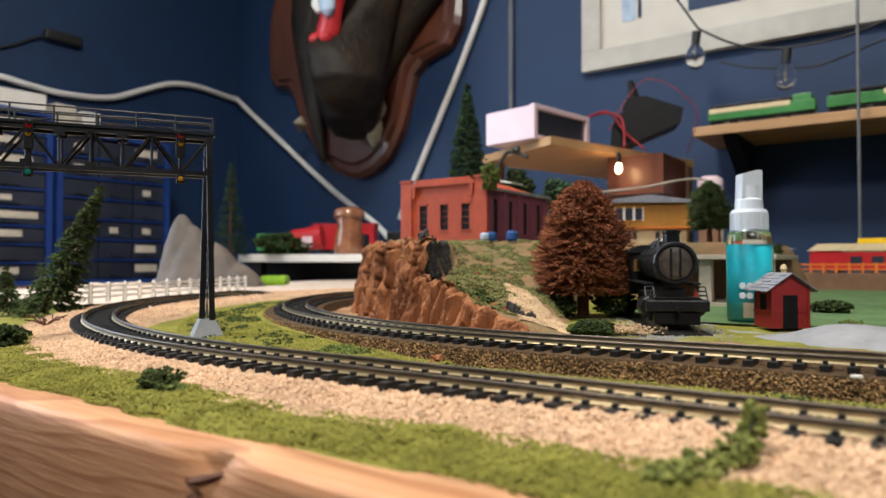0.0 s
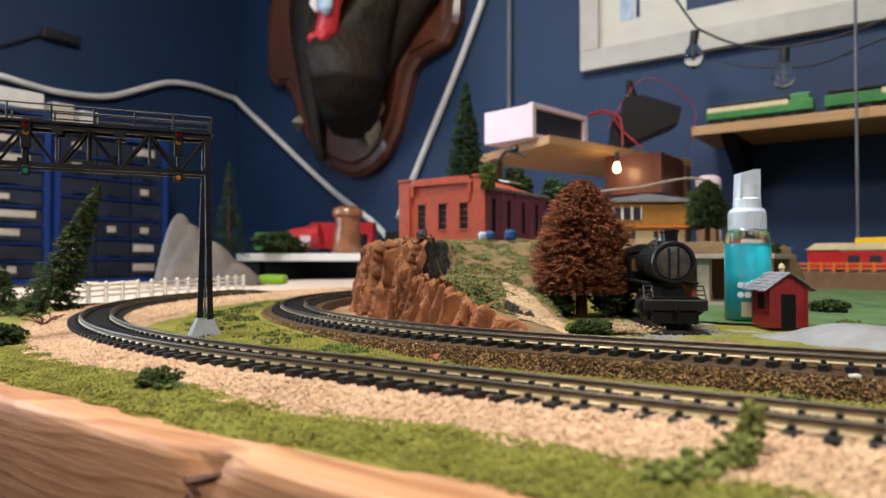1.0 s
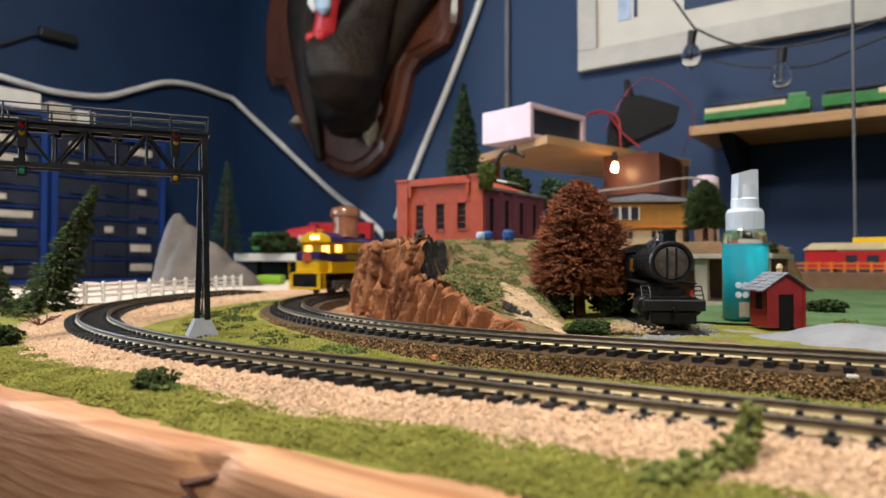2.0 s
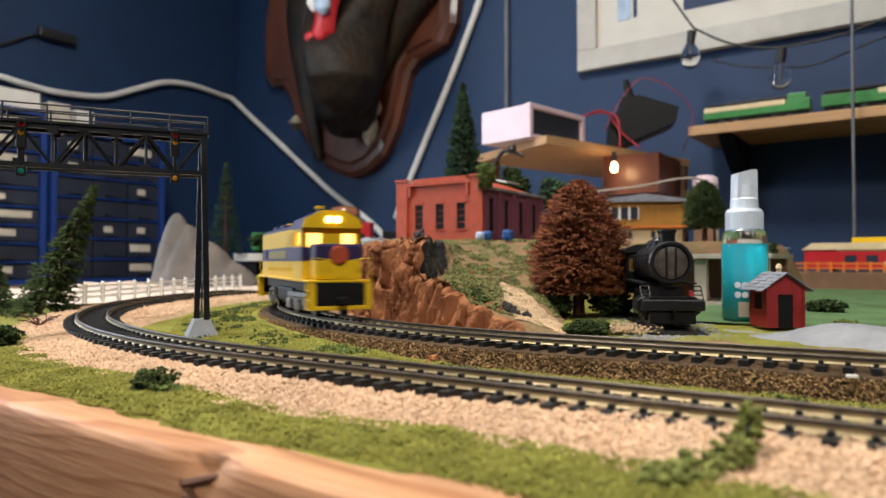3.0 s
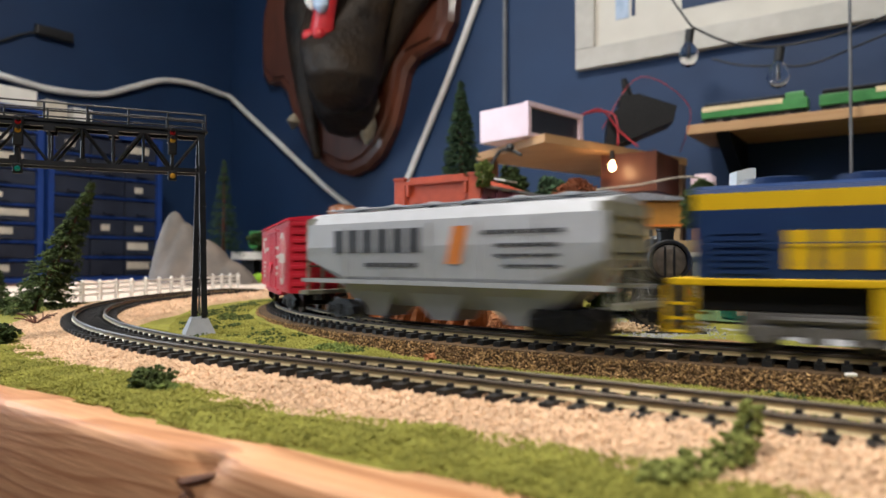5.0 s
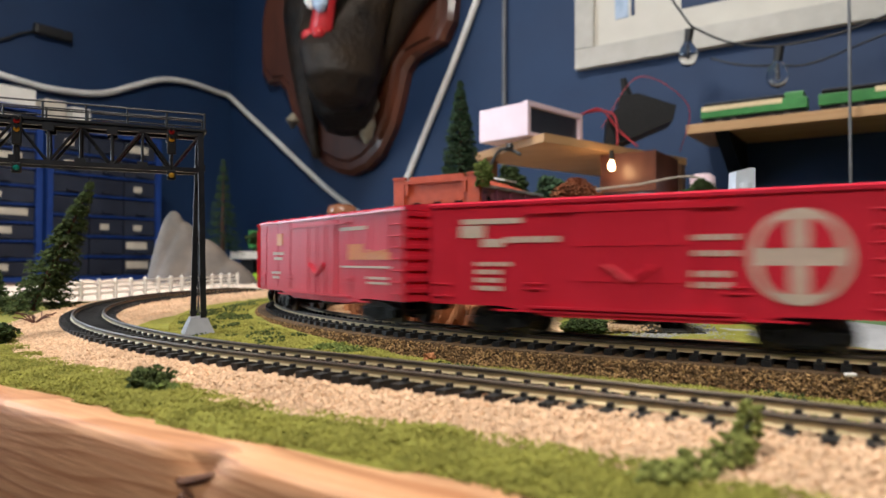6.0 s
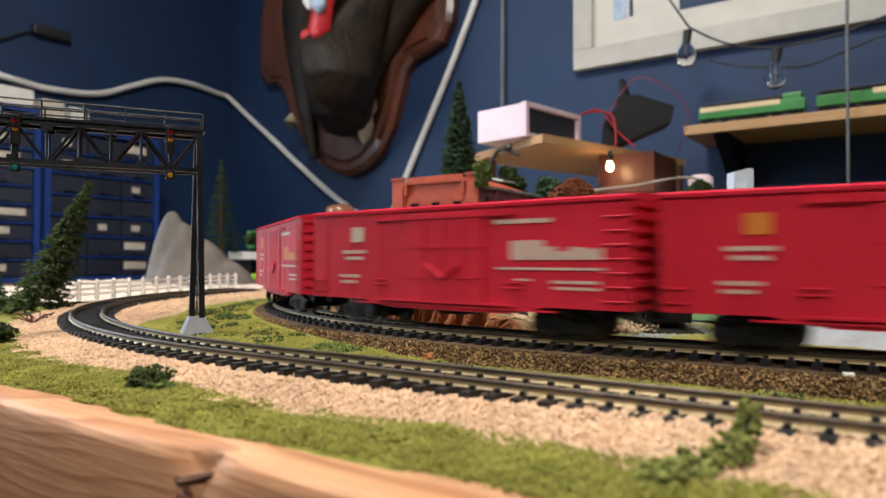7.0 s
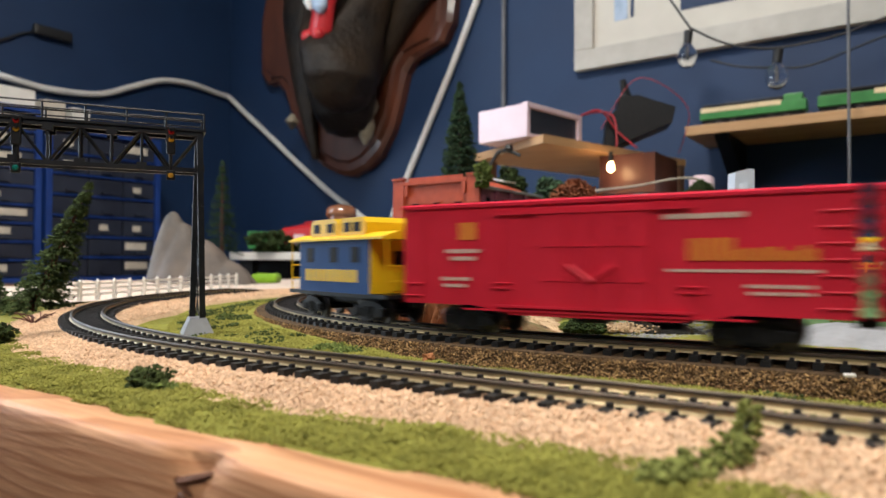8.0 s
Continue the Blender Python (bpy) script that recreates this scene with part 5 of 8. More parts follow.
part("collar", lathe(bmesh.new(), [(0.0108, 0.0560), (0.0110, 0.0565), (0.0110, 0.0680), (0.0100, 0.0700)], 32), "frost", bottle, "white ribbed collar", smooth=False)
bm = bmesh.new()
for i in range(36):
    a = 2 * math.pi * i / 36
    box(bm, 0.0108, 0.0113, -0.0004, 0.0004, 0.0570, 0.0675, m=Matrix.Rotation(a, 4, "Z"))
part("collar_ribs", bm, "frost", bottle)
part("nozzle", lathe(bmesh.new(), [(0.0085, 0.0695), (0.0082, 0.0760), (0.0070, 0.0770), (0.0066, 0.0850)], 24), "frost", bottle, smooth=False)
part("spray_cap", extrude(bmesh.new(), [(-0.0064, 0.0770), (0.0062, 0.0765), (0.0062, 0.0945), (0.0030, 0.0948), (-0.0058, 0.0925)], -0.0054, 0.0054), "frost", bottle, "frosted tapered spray cap")
bm = bmesh.new()
for i, a in enumerate((-2.28, -1.98)):
    for z in (0.0225, 0.0165):
        lathe(bm, [(0.0019, -0.0003), (0.0019, 0.0003)], 14, Matrix.Rotation(a, 4, "Z") @ Matrix.Translation((0.0138, 0, z)) @ Matrix.Rotation(radians(90), 4, "Y"))
part("printed_dots", bm, "frost", bottle)
bm = bmesh.new()
for k in range(7):
    a = -2.22 + k * 0.06
    box(bm, 0.0136, 0.0140, -0.0004, 0.0004, 0.0030, 0.0120, m=Matrix.Rotation(a, 4, "Z"))
part("printed_panel", bm, "label", bottle, "pale printed panel of bars")

# ---- brick works on the hill ----
works = empty("brick_building", pose(-0.369, 0.596, 0.0625), "red brick works building with tall dark windows", "building")
BW, BD, BH = 0.112, 0.139, 0.0700


def wall_with_windows(width, height, wins, material, m, name="wall"):
    """A wall in the x-z plane, front at y=0, 2 mm thick, with openings cut through."""
    bm = bmesh.new()
    xs = sorted({0, width, *[w[0] for w in wins], *[w[1] for w in wins]})
    for a, b in zip(xs, xs[1:]):
        cut = [w for w in wins if w[0] <= a and b <= w[1]]
        if cut:
            box(bm, a, b, 0, 0.002, 0, cut[0][2], m=m)
            box(bm, a, b, 0, 0.002, cut[0][3], height, m=m)
        else:
            box(bm, a, b, 0, 0.002, 0, height, m=m)
    return bm


front = Matrix.Translation((-BW, 0, 0))
wins = [(0.024, 0.0345, 0.014, 0.0415), (0.052, 0.0625, 0.014, 0.0415), (0.0795, 0.090, 0.014, 0.0415)]
part("front_wall", wall_with_windows(BW, 0.0650, wins, "brickred", front), "brickred", works)
side = Matrix.Rotation(radians(90), 4, "Z")
wins2 = [(0.013, 0.022, 0.010, 0.046), (0.045, 0.054, 0.010, 0.046), (0.078, 0.087, 0.010, 0.046), (0.110, 0.119, 0.010, 0.046)]
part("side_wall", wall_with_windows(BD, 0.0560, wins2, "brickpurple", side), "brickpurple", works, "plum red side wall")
part("back_wall", B(-BW, 0, BD - 0.002, BD, 0, 0.056), "brickred", works)
part("far_wall", B(-BW, -BW + 0.002, 0.002, BD - 0.002, 0, 0.056), "brickred", works)
for a, b, c, d in wins:
    w = part("window", B(a - BW, b - BW, 0.0012, 0.0016, c, d), "dark", works, "dark tall window")
    part("sill", B(a - BW - 0.001, b - BW + 0.001, -0.0012, 0.0008, c - 0.0018, c), "brickred", w)
    part("lintel", B(a - BW - 0.001, b - BW + 0.001, -0.0010, 0.0006, d, d + 0.0022), "brickred", w)
    for k in range(1, 4):
        part("glazing_bar", B(a - BW, b - BW, 0.0006, 0.0012, c + (d - c) * k / 4 - 0.0002, c + (d - c) * k / 4 + 0.0002), "brickred", w)
for a, b, c, d in wins2:
    w = part("window", B(-0.0016, -0.0012, a, b, c, d), "dark", works, "dark tall window")
    part("sill", B(-0.0006, 0.0012, a - 0.001, b + 0.001, c - 0.0018, c), "brickpurple", w)
for x0, x1 in ((-BW - 0.001, -BW + 0.014), (-0.014, 0.001)):
    part("pilaster", B(x0, x1, -0.0024, 0.0004, 0, 0.0680, bevel=0.0004), "brickred", works)
    part("pilaster_cap", B(x0 - 0.001, x1 + 0.001, -0.0036, 0.0022, 0.0680, 0.0705, bevel=0.0004), "brickred", works)
part("cornice", B(-BW + 0.014, -0.014, -0.0030, 0.0022, 0.0620, 0.0665, bevel=0.0004), "brickred", works)
part("parapet", B(-BW + 0.020, -0.020, -0.0015, 0.0020, 0.0665, 0.0700, bevel=0.0004), "brickred", works)
for x in (-BW + 0.016, -0.020):
    part("corbel", B(x, x + 0.004, -0.0034, 0.0, 0.0500, 0.0620, bevel=0.0004), "brickred", works)
for y in (0.001, 0.031, 0.062, 0.095, 0.127):
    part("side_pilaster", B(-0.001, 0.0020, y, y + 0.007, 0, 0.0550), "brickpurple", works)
part("side_cornice", B(-0.001, 0.0035, 0.0024, BD, 0.0545, 0.0575, bevel=0.0005), "plaster", works, "grey eaves course")
bm = bmesh.new()
rv = [(-BW + 0.002, 0.0555), (-0.0015, 0.0560), (-BW / 2, 0.0750)]
extrude(bm, rv, 0.030, BD - 0.002)
part("roof", bm, "brickred", works, "red pitched roof behind the parapet")
part("roof_flat", B(-BW + 0.002, -0.002, 0.0022, 0.030, 0.0545, 0.0560), "shingle", works)
part("awning_board", B(-0.050, -0.004, 0.034, 0.060, 0.0640, 0.0655, m=Matrix.Rotation(radians(12), 4, "Y")), "white", works)
for i, (x, y, z, s) in enumerate(((-0.349, 0.572, 0.0660, 0.0050), (-0.336, 0.590, 0.066, 0.0060), (-0.353, 0.565, 0.066, 0.0045))):
    tagged(part("blue_barrel", lathe(bmesh.new(), [(s * 0.8, 0), (s, s * 0.4), (s, s * 1.3), (s * 0.7, s * 1.7)], 16, Matrix.Translation((x, y, z - 0.003))), "ice" if i == 2 else "cabooseblue"), "pale blue oil drum on the hill", "drum", "drums")

# ---- terrace, house and deck ----


def terrace_z(x, y):
    d = max(abs(x + 0.255) / 0.140, abs(y - 0.845) / 0.125)
    return 0.0625 * (1 - step(0.80, 1.0, d + 0.08 * nz(x, y, 0, 18))) + 0.0012 * nz(x, y, 1, 40)


tagged(sheet("terrace", lambda x, y: (x, y, terrace_z(x, y)), lin(-0.41, -0.06, 60), lin(0.715, 0.975, 46), "hill", keep=lambda x, y: terrace_z(x, y) > 0.001), "earth terrace behind the hill", "terrace", kind="structure")
house = empty("ochre_house", Matrix.Translation((-0.3250, 0.8100, 0.0600)) @ Matrix.Rotation(radians(30), 4, "Z"), "ochre clapboard house with cream lower storey", "house")
part("lower_storey", B(0.004, 0.098, 0.004, 0.080, 0, 0.0250), "cream", house, "cream lower storey")
part("upper_storey", B(0, 0.102, 0, 0.080, 0.0255, 0.0560), "ochre", house, "ochre clapboard upper storey")
for k in range(9):
    part("clapboard", B(0, 0.102, -0.0007, 0.0, 0.0256 + k * 0.0034, 0.0282 + k * 0.0034), "ochre", house)
part("belt", B(-0.0012, 0.1032, -0.0014, 0.0812, 0.0240, 0.0262), "orange", house)
bm = bmesh.new()
extrude(bm, [(-0.006, 0.0560), (0.108, 0.0560), (0.108, 0.0585), (0.051, 0.0660), (-0.006, 0.0585)], -0.006, 0.086)
part("roof", bm, "shingle", house)
for x in (0.010, 0.022, 0.034):
    w = part("window", B(x, x + 0.0090, -0.0020, 0.0004, 0.0350, 0.0490), "drawer", house, "dark window with cream frame")
    part("frame", B(x - 0.0012, x, -0.0028, 0.0004, 0.0335, 0.0505), "white", w)
    part("frame", B(x + 0.0090, x + 0.0102, -0.0028, 0.0004, 0.0335, 0.0505), "white", w)
for x in (0.016, 0.024, 0.032, 0.060):
    w = part("window", B(x, x + 0.0050, 0.0030, 0.0044, 0.0110, 0.0200), "drawer", house, "small dark window")
    part("sill", B(x - 0.0006, x + 0.0056, 0.0020, 0.0046, 0.0100, 0.0110), "white", w)
part("porch_roof", B(-0.016, 0.002, -0.004, 0.030, 0.0230, 0.0250, bevel=0.0006), "cabooseblue", house, "blue porch roof")
part("porch_wall", B(-0.012, 0.0, 0.0, 0.026, 0, 0.0230), "cream", house)

deck = empty("raised_deck", pose(0, 0, 0), "pale raised deck on square piers", "deck")
part("deck_top", B(-0.215, -0.098, 0.600, 0.716, 0.0440, 0.0480, bevel=0.0004), "platform", deck)
for x in (-0.205, -0.155, -0.106):
    part("pier", B(x - 0.005, x + 0.005, 0.606, 0.614, 0.0040, 0.0440), "platform", deck)
part("base_slab", B(-0.213, -0.100, 0.602, 0.700, 0.0040, 0.0070), "platform", deck)
part("back_panel", B(-0.213, -0.100, 0.690, 0.696, 0.0070, 0.0440), "plydark", deck)
tagged(part("red_crate", B(-0.166, -0.152, 0.612, 0.626, 0.0070, 0.0160, bevel=0.0006), "toyred"), "small red crate under the deck", "crate")

# ---- back ledge with coaches ----
tagged(part("back_ledge", B(-0.36, 1.2, 1.06, 1.195, -0.0005, 0.0270, bevel=0.001), "plydark"), "dark brown raised ledge along the back", "ledge", kind="structure")
coach = empty("toy_coach", pose(-0.135, 1.090, 0.0272), "red and cream toy coach with yellow roof box", "coach")
part("body", B(0, 0.200, 0, 0.034, 0.0040, 0.0310, bevel=0.001), "toyred", coach)
part("cream_band", B(0.040, 0.158, -0.0006, 0.0346, 0.0290, 0.0370, bevel=0.0006), "cream", coach)
part("roof", extrude(bmesh.new(), [(-0.003, 0.0310), (0.203, 0.0310), (0.194, 0.0405), (0.010, 0.0405)], -0.002, 0.036), "cream", coach)
part("roof_box", B(0.058, 0.146, 0.008, 0.028, 0.0405, 0.0480, bevel=0.001), "yellow", coach, "yellow roof box")
for x in (0.050, 0.075, 0.100, 0.125, 0.150, 0.175):
    part("window", B(x, x + 0.014, -0.0009, 0.0002, 0.0130, 0.0230), "drawer", coach)
for x in (0.035, 0.165):
    part("wheel", rod(bmesh.new(), (x, 0.004, 0.0050), (x, 0.030, 0.0050), 0.0050, n=14), "wheel", coach)
ofence = empty("orange_fence", pose(-0.195, 1.072, 0.0272), "orange plastic toy fence along the ledge", "fence")
for k in range(16):
    part("picket", B(k * 0.0155, k * 0.0155 + 0.003, 0, 0.002, 0, 0.0140), "orange", ofence)
for z in (0.004, 0.0105):
    part("rail", B(0, 0.2355, 0.0020, 0.0032, z, z + 0.0024), "orange", ofence)
flat = empty("toy_wagon", pose(-0.270, 1.100, 0.0272), "red toy wagon with a yellow container", "wagon")
part("bed", B(0, 0.115, 0, 0.034, 0.0040, 0.0200, bevel=0.001), "toyred", flat)
part("container", B(0.030, 0.100, 0.004, 0.030, 0.0200, 0.0340, bevel=0.001), "yellow", flat, "yellow container with a red mark")
part("mark", B(0.060, 0.074, 0.0034, 0.0041, 0.0220, 0.0310), "toyred", flat)
part("lid", B(0.084, 0.112, 0.002, 0.032, 0.0340, 0.0355), "ice", flat)
for x in (0.02, 0.09):
    part("wheel", rod(bmesh.new(), (x, 0.004, 0.0045), (x, 0.030, 0.0045), 0.0045, n=14), "wheel", flat)
cott = empty("cream_cottage", Matrix.Translation((-0.0185, 0.6200, 0.0042)) @ Matrix.Rotation(radians(-2), 4, "Z"), "cream plastic cottage on the lawn", "house")
part("wall", extrude(bmesh.new(), [(0, 0), (0.050, 0), (0.050, 0.036), (0.025, 0.056), (0, 0.036)], 0, 0.024), "cream", cott)
for sg, x0 in ((-1, 0.0), (1, 0.05)):
    bm = bmesh.new()
    extrude(bm, [(x0 + sg * 0.003, 0.0345), (0.025, 0.0565), (0.025, 0.0585), (x0 + sg * 0.004, 0.0365)], -0.003, 0.027)
    part("roof", bm, "cream", cott)
part("chimney", B(0.006, 0.012, 0.010, 0.016, 0.036, 0.060), "white", cott)
for x in (0.010, 0.031):
    part("window", B(x, x + 0.009, -0.0006, 0.0004, 0.014, 0.026), "drawer", cott)
tagged(part("pond_mirror", B(-0.082, -0.056, 0.600, 0.616, 0.0049, 0.0053), "ice"), "small pale blue pool on the lawn", "pool")

# ---- plywood stand with electrical gear ----
ZS = 0.2130
PC, PA, PB = Vector((-0.4400, 0.8860, 0)), Vector((-0.6240, 0.9900, 0)), Vector((-0.3380, 1.2530, 0))
PD = PA + PB - PC
stand = empty("plywood_stand", pose(0, 0, 0), "plywood equipment stand at the back of the table", "stand")
bm = bmesh.new()
a = [bm.verts.new((p.x, p.y, ZS)) for p in (PC, PB, PD, PA)]
b = [bm.verts.new((p.x, p.y, ZS + 0.0125)) for p in (PC, PB, PD, PA)]
bm.faces.new(a[::-1])
bm.faces.new(b)
for i in range(4):
    bm.faces.new((a[i], a[(i + 1) % 4], b[(i + 1) % 4], b[i]))
part("top_board", bm, "ply", stand, "pale plywood board with rough edge")
for p, q in ((PB, 0.10), (PD, 0.10), (PA, 0.12)):
    c = (PC + PD) / 2
    w = p.lerp(c, q)
    part("leg", B(w.x - 0.012, w.x + 0.012, w.y - 0.012, w.y + 0.012, -0.0055, ZS), "plydark", stand)
m = PC.lerp(PB, 0.50)
part("under_box", B(-0.420, -0.330, 1.05, 1.17, 0.150, ZS - 0.0005), "brown", stand, "brown box under the board")
bulb = empty("bulb_lamp", pose(-0.3880, 1.0150, 0.0), "small glowing warm bulb under the stand", "lamp")
part("globe", lathe(bmesh.new(), [(0.0015, -0.0065), (0.0045, -0.004), (0.0055, 0.0), (0.0045, 0.0045), (0.003, 0.009), (0.002, 0.0095)], 18, Matrix.Translation((0, 0, 0.1870))), "warm", bulb, "glowing warm globe", smooth=True)
part("socket", rod(bmesh.new(), (0, 0, 0.1965), (0, 0, ZS - 0.0004), 0.0035, n=12), "wire", bulb)
ld = bpy.data.lights.new("bulb_glow", "POINT")
ld.energy, ld.color, ld.shadow_soft_size = 0.07, (1.0, 0.60, 0.28), 0.009
lo = new("bulb_glow", ld)
lo.location = (-0.3880, 1.0030, 0.1840)

psu = empty("power_supply", Matrix.Translation((-0.4740, 0.8900, ZS + 0.0127)) @ Matrix.Rotation(radians(80), 4, "Z"), "pinkish white power supply case with dark front", "power supply")
PW, PDp, PH = 0.145, 0.092, 0.0520
part("case", B(0.002, PW - 0.002, 0.004, PDp, 0, PH - 0.001, bevel=0.002), "pink", psu)
for x0, x1, z0, z1 in ((0, PW, PH - 0.008, PH), (0, PW, 0, 0.006), (0, 0.008, 0.006, PH - 0.008), (PW - 0.010, PW, 0.006, PH - 0.008)):
    part("bezel", B(x0, x1, -0.006, 0.0036, z0, z1, bevel=0.0008), "pink", psu)
part("front_panel", B(0.008, PW - 0.010, -0.001, 0.0036, 0.006, PH - 0.008), "drawer", psu, "dark glossy front panel")
dev = empty("black_speaker", Matrix.Translation((-0.405, 1.120, ZS + 0.0127)) @ Matrix.Rotation(radians(25), 4, "Z"), "black wedge-shaped speaker box with a stub", "speaker")
part("case", extrude(bmesh.new(), [(-0.035, 0.0), (0.075, 0.045), (0.080, 0.070), (0.020, 0.092), (-0.010, 0.090), (-0.012, 0.070), (-0.030, 0.055)], -0.03, 0.04), "black", dev)
part("stub", rod(bmesh.new(), (0.006, 0.0, 0.088), (-0.002, 0.0, 0.125), 0.010, 0.005, 10), "black", dev)
for i, pts in enumerate((((-0.470, 1.02, 0.262), (-0.440, 1.05, 0.285), (-0.405, 1.07, 0.280), (-0.395, 1.06, 0.2265)), ((-0.455, 1.02, 0.270), (-0.425, 1.06, 0.290), (-0.40, 1.08, 0.255), (-0.372, 1.09, 0.227)), ((-0.43, 1.08, 0.262), (-0.38, 1.12, 0.35), (-0.31, 1.16, 0.30), (-0.33, 1.18, 0.2265)))):
    tagged(part("red_wire", tube(bmesh.new(), smooth_path(pts), 0.0016 if i < 2 else 0.0007, 7), "redwire", smooth=True), "loose red wire behind the power supply", "wire", "loose wires")
tagged(part("microphone_stalk", tube(bmesh.new(), smooth_path([(-0.535, 0.880, 0.130), (-0.530, 0.882, 0.175), (-0.515, 0.885, 0.205), (-0.497, 0.887, 0.206), (-0.480, 0.890, 0.198)]), 0.0028, 7), "wire", smooth=True), "thin black bent lamp stalk", "lamp stalk")
tagged(part("lamp_hook", lathe(bmesh.new(), [(0.002, 0), (0.007, 0.003), (0.005, 0.009), (0.001, 0.010)], 14, Matrix.Translation((-0.497, 0.886, 0.206))), "wire"), "small black lamp head on a stalk", "lamp")
roll = tagged(part("paper_roll", lathe(bmesh.new(), [(0.018, 0), (0.0195, 0.002), (0.0195, 0.040), (0.012, 0.045)], 20, Matrix.Translation((-0.2850, 1.150, 0.1370))), "pink", smooth=True), "pinkish paper roll on a post", "roll")
tagged(part("roll_post", B(-0.300, -0.270, 1.135, 1.165, 0.0272, 0.1370), "plydark"), "brown square post under a roll", "post")
tagged(part("overhead_cord", tube(bmesh.new(), smooth_path([(-0.395, 0.785, 0.133), (-0.345, 0.815, 0.131), (-0.300, 0.85, 0.137), (-0.225, 0.91, 0.145), (-0.215, 0.93, 0.062)]), 0.0016, 6), "platform", smooth=True), "pale cord strung over the house", "cord")

# ---- wall shelf with green locomotives ----
wshelf = empty("wall_shelf", pose(0, 0, 0), "pine wall shelf on black brackets", "shelf")
part("board", B(-0.3470, 0.95, 1.280, 1.450, 0.2735, 0.2910, bevel=0.0015), "ply", wshelf)
for x in (-0.285, 0.25, 0.75):
    bm = extrude(bmesh.new(), [(1.285, 0.2735), (1.450, 0.2735), (1.450, 0.105), (1.430, 0.105), (1.415, 0.200), (1.300, 0.262)], -0.012, 0.012, Matrix.Translation((x, 0, 0)) @ Matrix.Rotation(radians(90), 4, "Z"))
    part("bracket", bm, "black", wshelf)


def shelf_loco(name, label, x0, x1, band):
    t = empty(name, pose(x0, 1.300, 0.2912), label, "locomotive", "shelf locomotives")
    L = x1 - x0
    part("body", B(0, L, 0, 0.030, 0.0120, 0.0310, bevel=0.001), "locogreen", t)
    part("band", B(L * band[0], L * band[1], -0.0006, 0.0306, 0.0240, 0.0330, bevel=0.001), "cream" if band[2] else "paper", t, "cream upper band")
    part("roof", B(0.004, L - 0.004, 0.003, 0.027, 0.0330, 0.0400, bevel=0.003), "black", t)
    part("cab", B(L * 0.80, L * 0.97, 0.0005, 0.0295, 0.0300, 0.0420, bevel=0.002), "locogreen", t)
    part("underframe", B(0.003, L - 0.003, 0.004, 0.026, 0.0070, 0.0120), "black", t)
    for k in (0.18, 0.32, 0.68, 0.82):
        part("wheel", rod(bmesh.new(), (L * k, 0.003, 0.0055), (L * k, 0.027, 0.0055), 0.0055, n=14), "wheel", t)
    return t


shelf_loco("shelf_locomotive", "green model diesel with a cream band", -0.325, -0.150, (0.01, 0.78, True))
shelf_loco("shelf_locomotive", "green and cream model diesel", -0.133, 0.060, (0.42, 0.99, True))
shelf_loco("shelf_locomotive", "green model diesel with a cream band", 0.075, 0.250, (0.1, 0.9, True))

M["frame_white"] = mat("aged_white_frame_paint", (0.52, 0.495, 0.45), (0.45, 0.425, 0.38), 0.6, scale=30, stains=0.15)
# ---- picture in a white frame ----
pic = empty("picture", pose(-0.632, 1.450, 0.4740), "large picture in a broad white frame", "picture")
PL, PT = 0.95, 0.62
for x0, x1, z0, z1 in ((0, PL, 0, 0.045), (0, PL, PT - 0.045, PT), (0, 0.045, 0.045, PT - 0.045), (PL - 0.045, PL, 0.045, PT - 0.045)):
    part("frame_bar", B(x0, x1, -0.022, -0.001, z0, z1, bevel=0.002), "frame_white", pic)
part("mount", B(0.045, PL - 0.045, -0.012, -0.006, 0.045, PT - 0.045), "paper", pic, "cream mount board")
for x0, x1, z0, z1, m in ((0.092, 0.122, 0.098, 0.150, "ice"), (0.128, 0.136, 0.100, 0.150, "wall"), (0.235, 0.60, 0.092, 0.50, "wall"), (0.66, 0.85, 0.10, 0.5, "drawer")):
    part("print", B(x0, x1, -0.0135, -0.012, z0, z1), m, pic)

# ---- festoon lights and cords on the wall ----
fest = empty("festoon_lights", pose(0, 0, 0), "unlit clear festoon bulbs on a black cord", "string lights")
part("cord", tube(bmesh.new(), smooth_path([(-0.430, 1.33, 0.62), (-0.3874, 1.33, 0.5526), (-0.352, 1.33, 0.494), (-0.3455, 1.33, 0.487), (-0.310, 1.33, 0.462), (-0.275, 1.33, 0.443), (-0.237, 1.33, 0.431), (-0.196, 1.33, 0.424), (-0.12, 1.33, 0.427), (-0.05, 1.33, 0.442), (0.1, 1.33, 0.49)]), 0.0022, 7), "wire", fest, smooth=True)
part("second_cord", tube(bmesh.new(), smooth_path([(-0.32, 1.36, 0.43), (-0.27, 1.36, 0.409), (-0.21, 1.36, 0.398), (-0.148, 1.36, 0.392), (-0.05, 1.36, 0.42), (0.1, 1.36, 0.46)]), 0.0018, 7), "wire", fest, smooth=True)
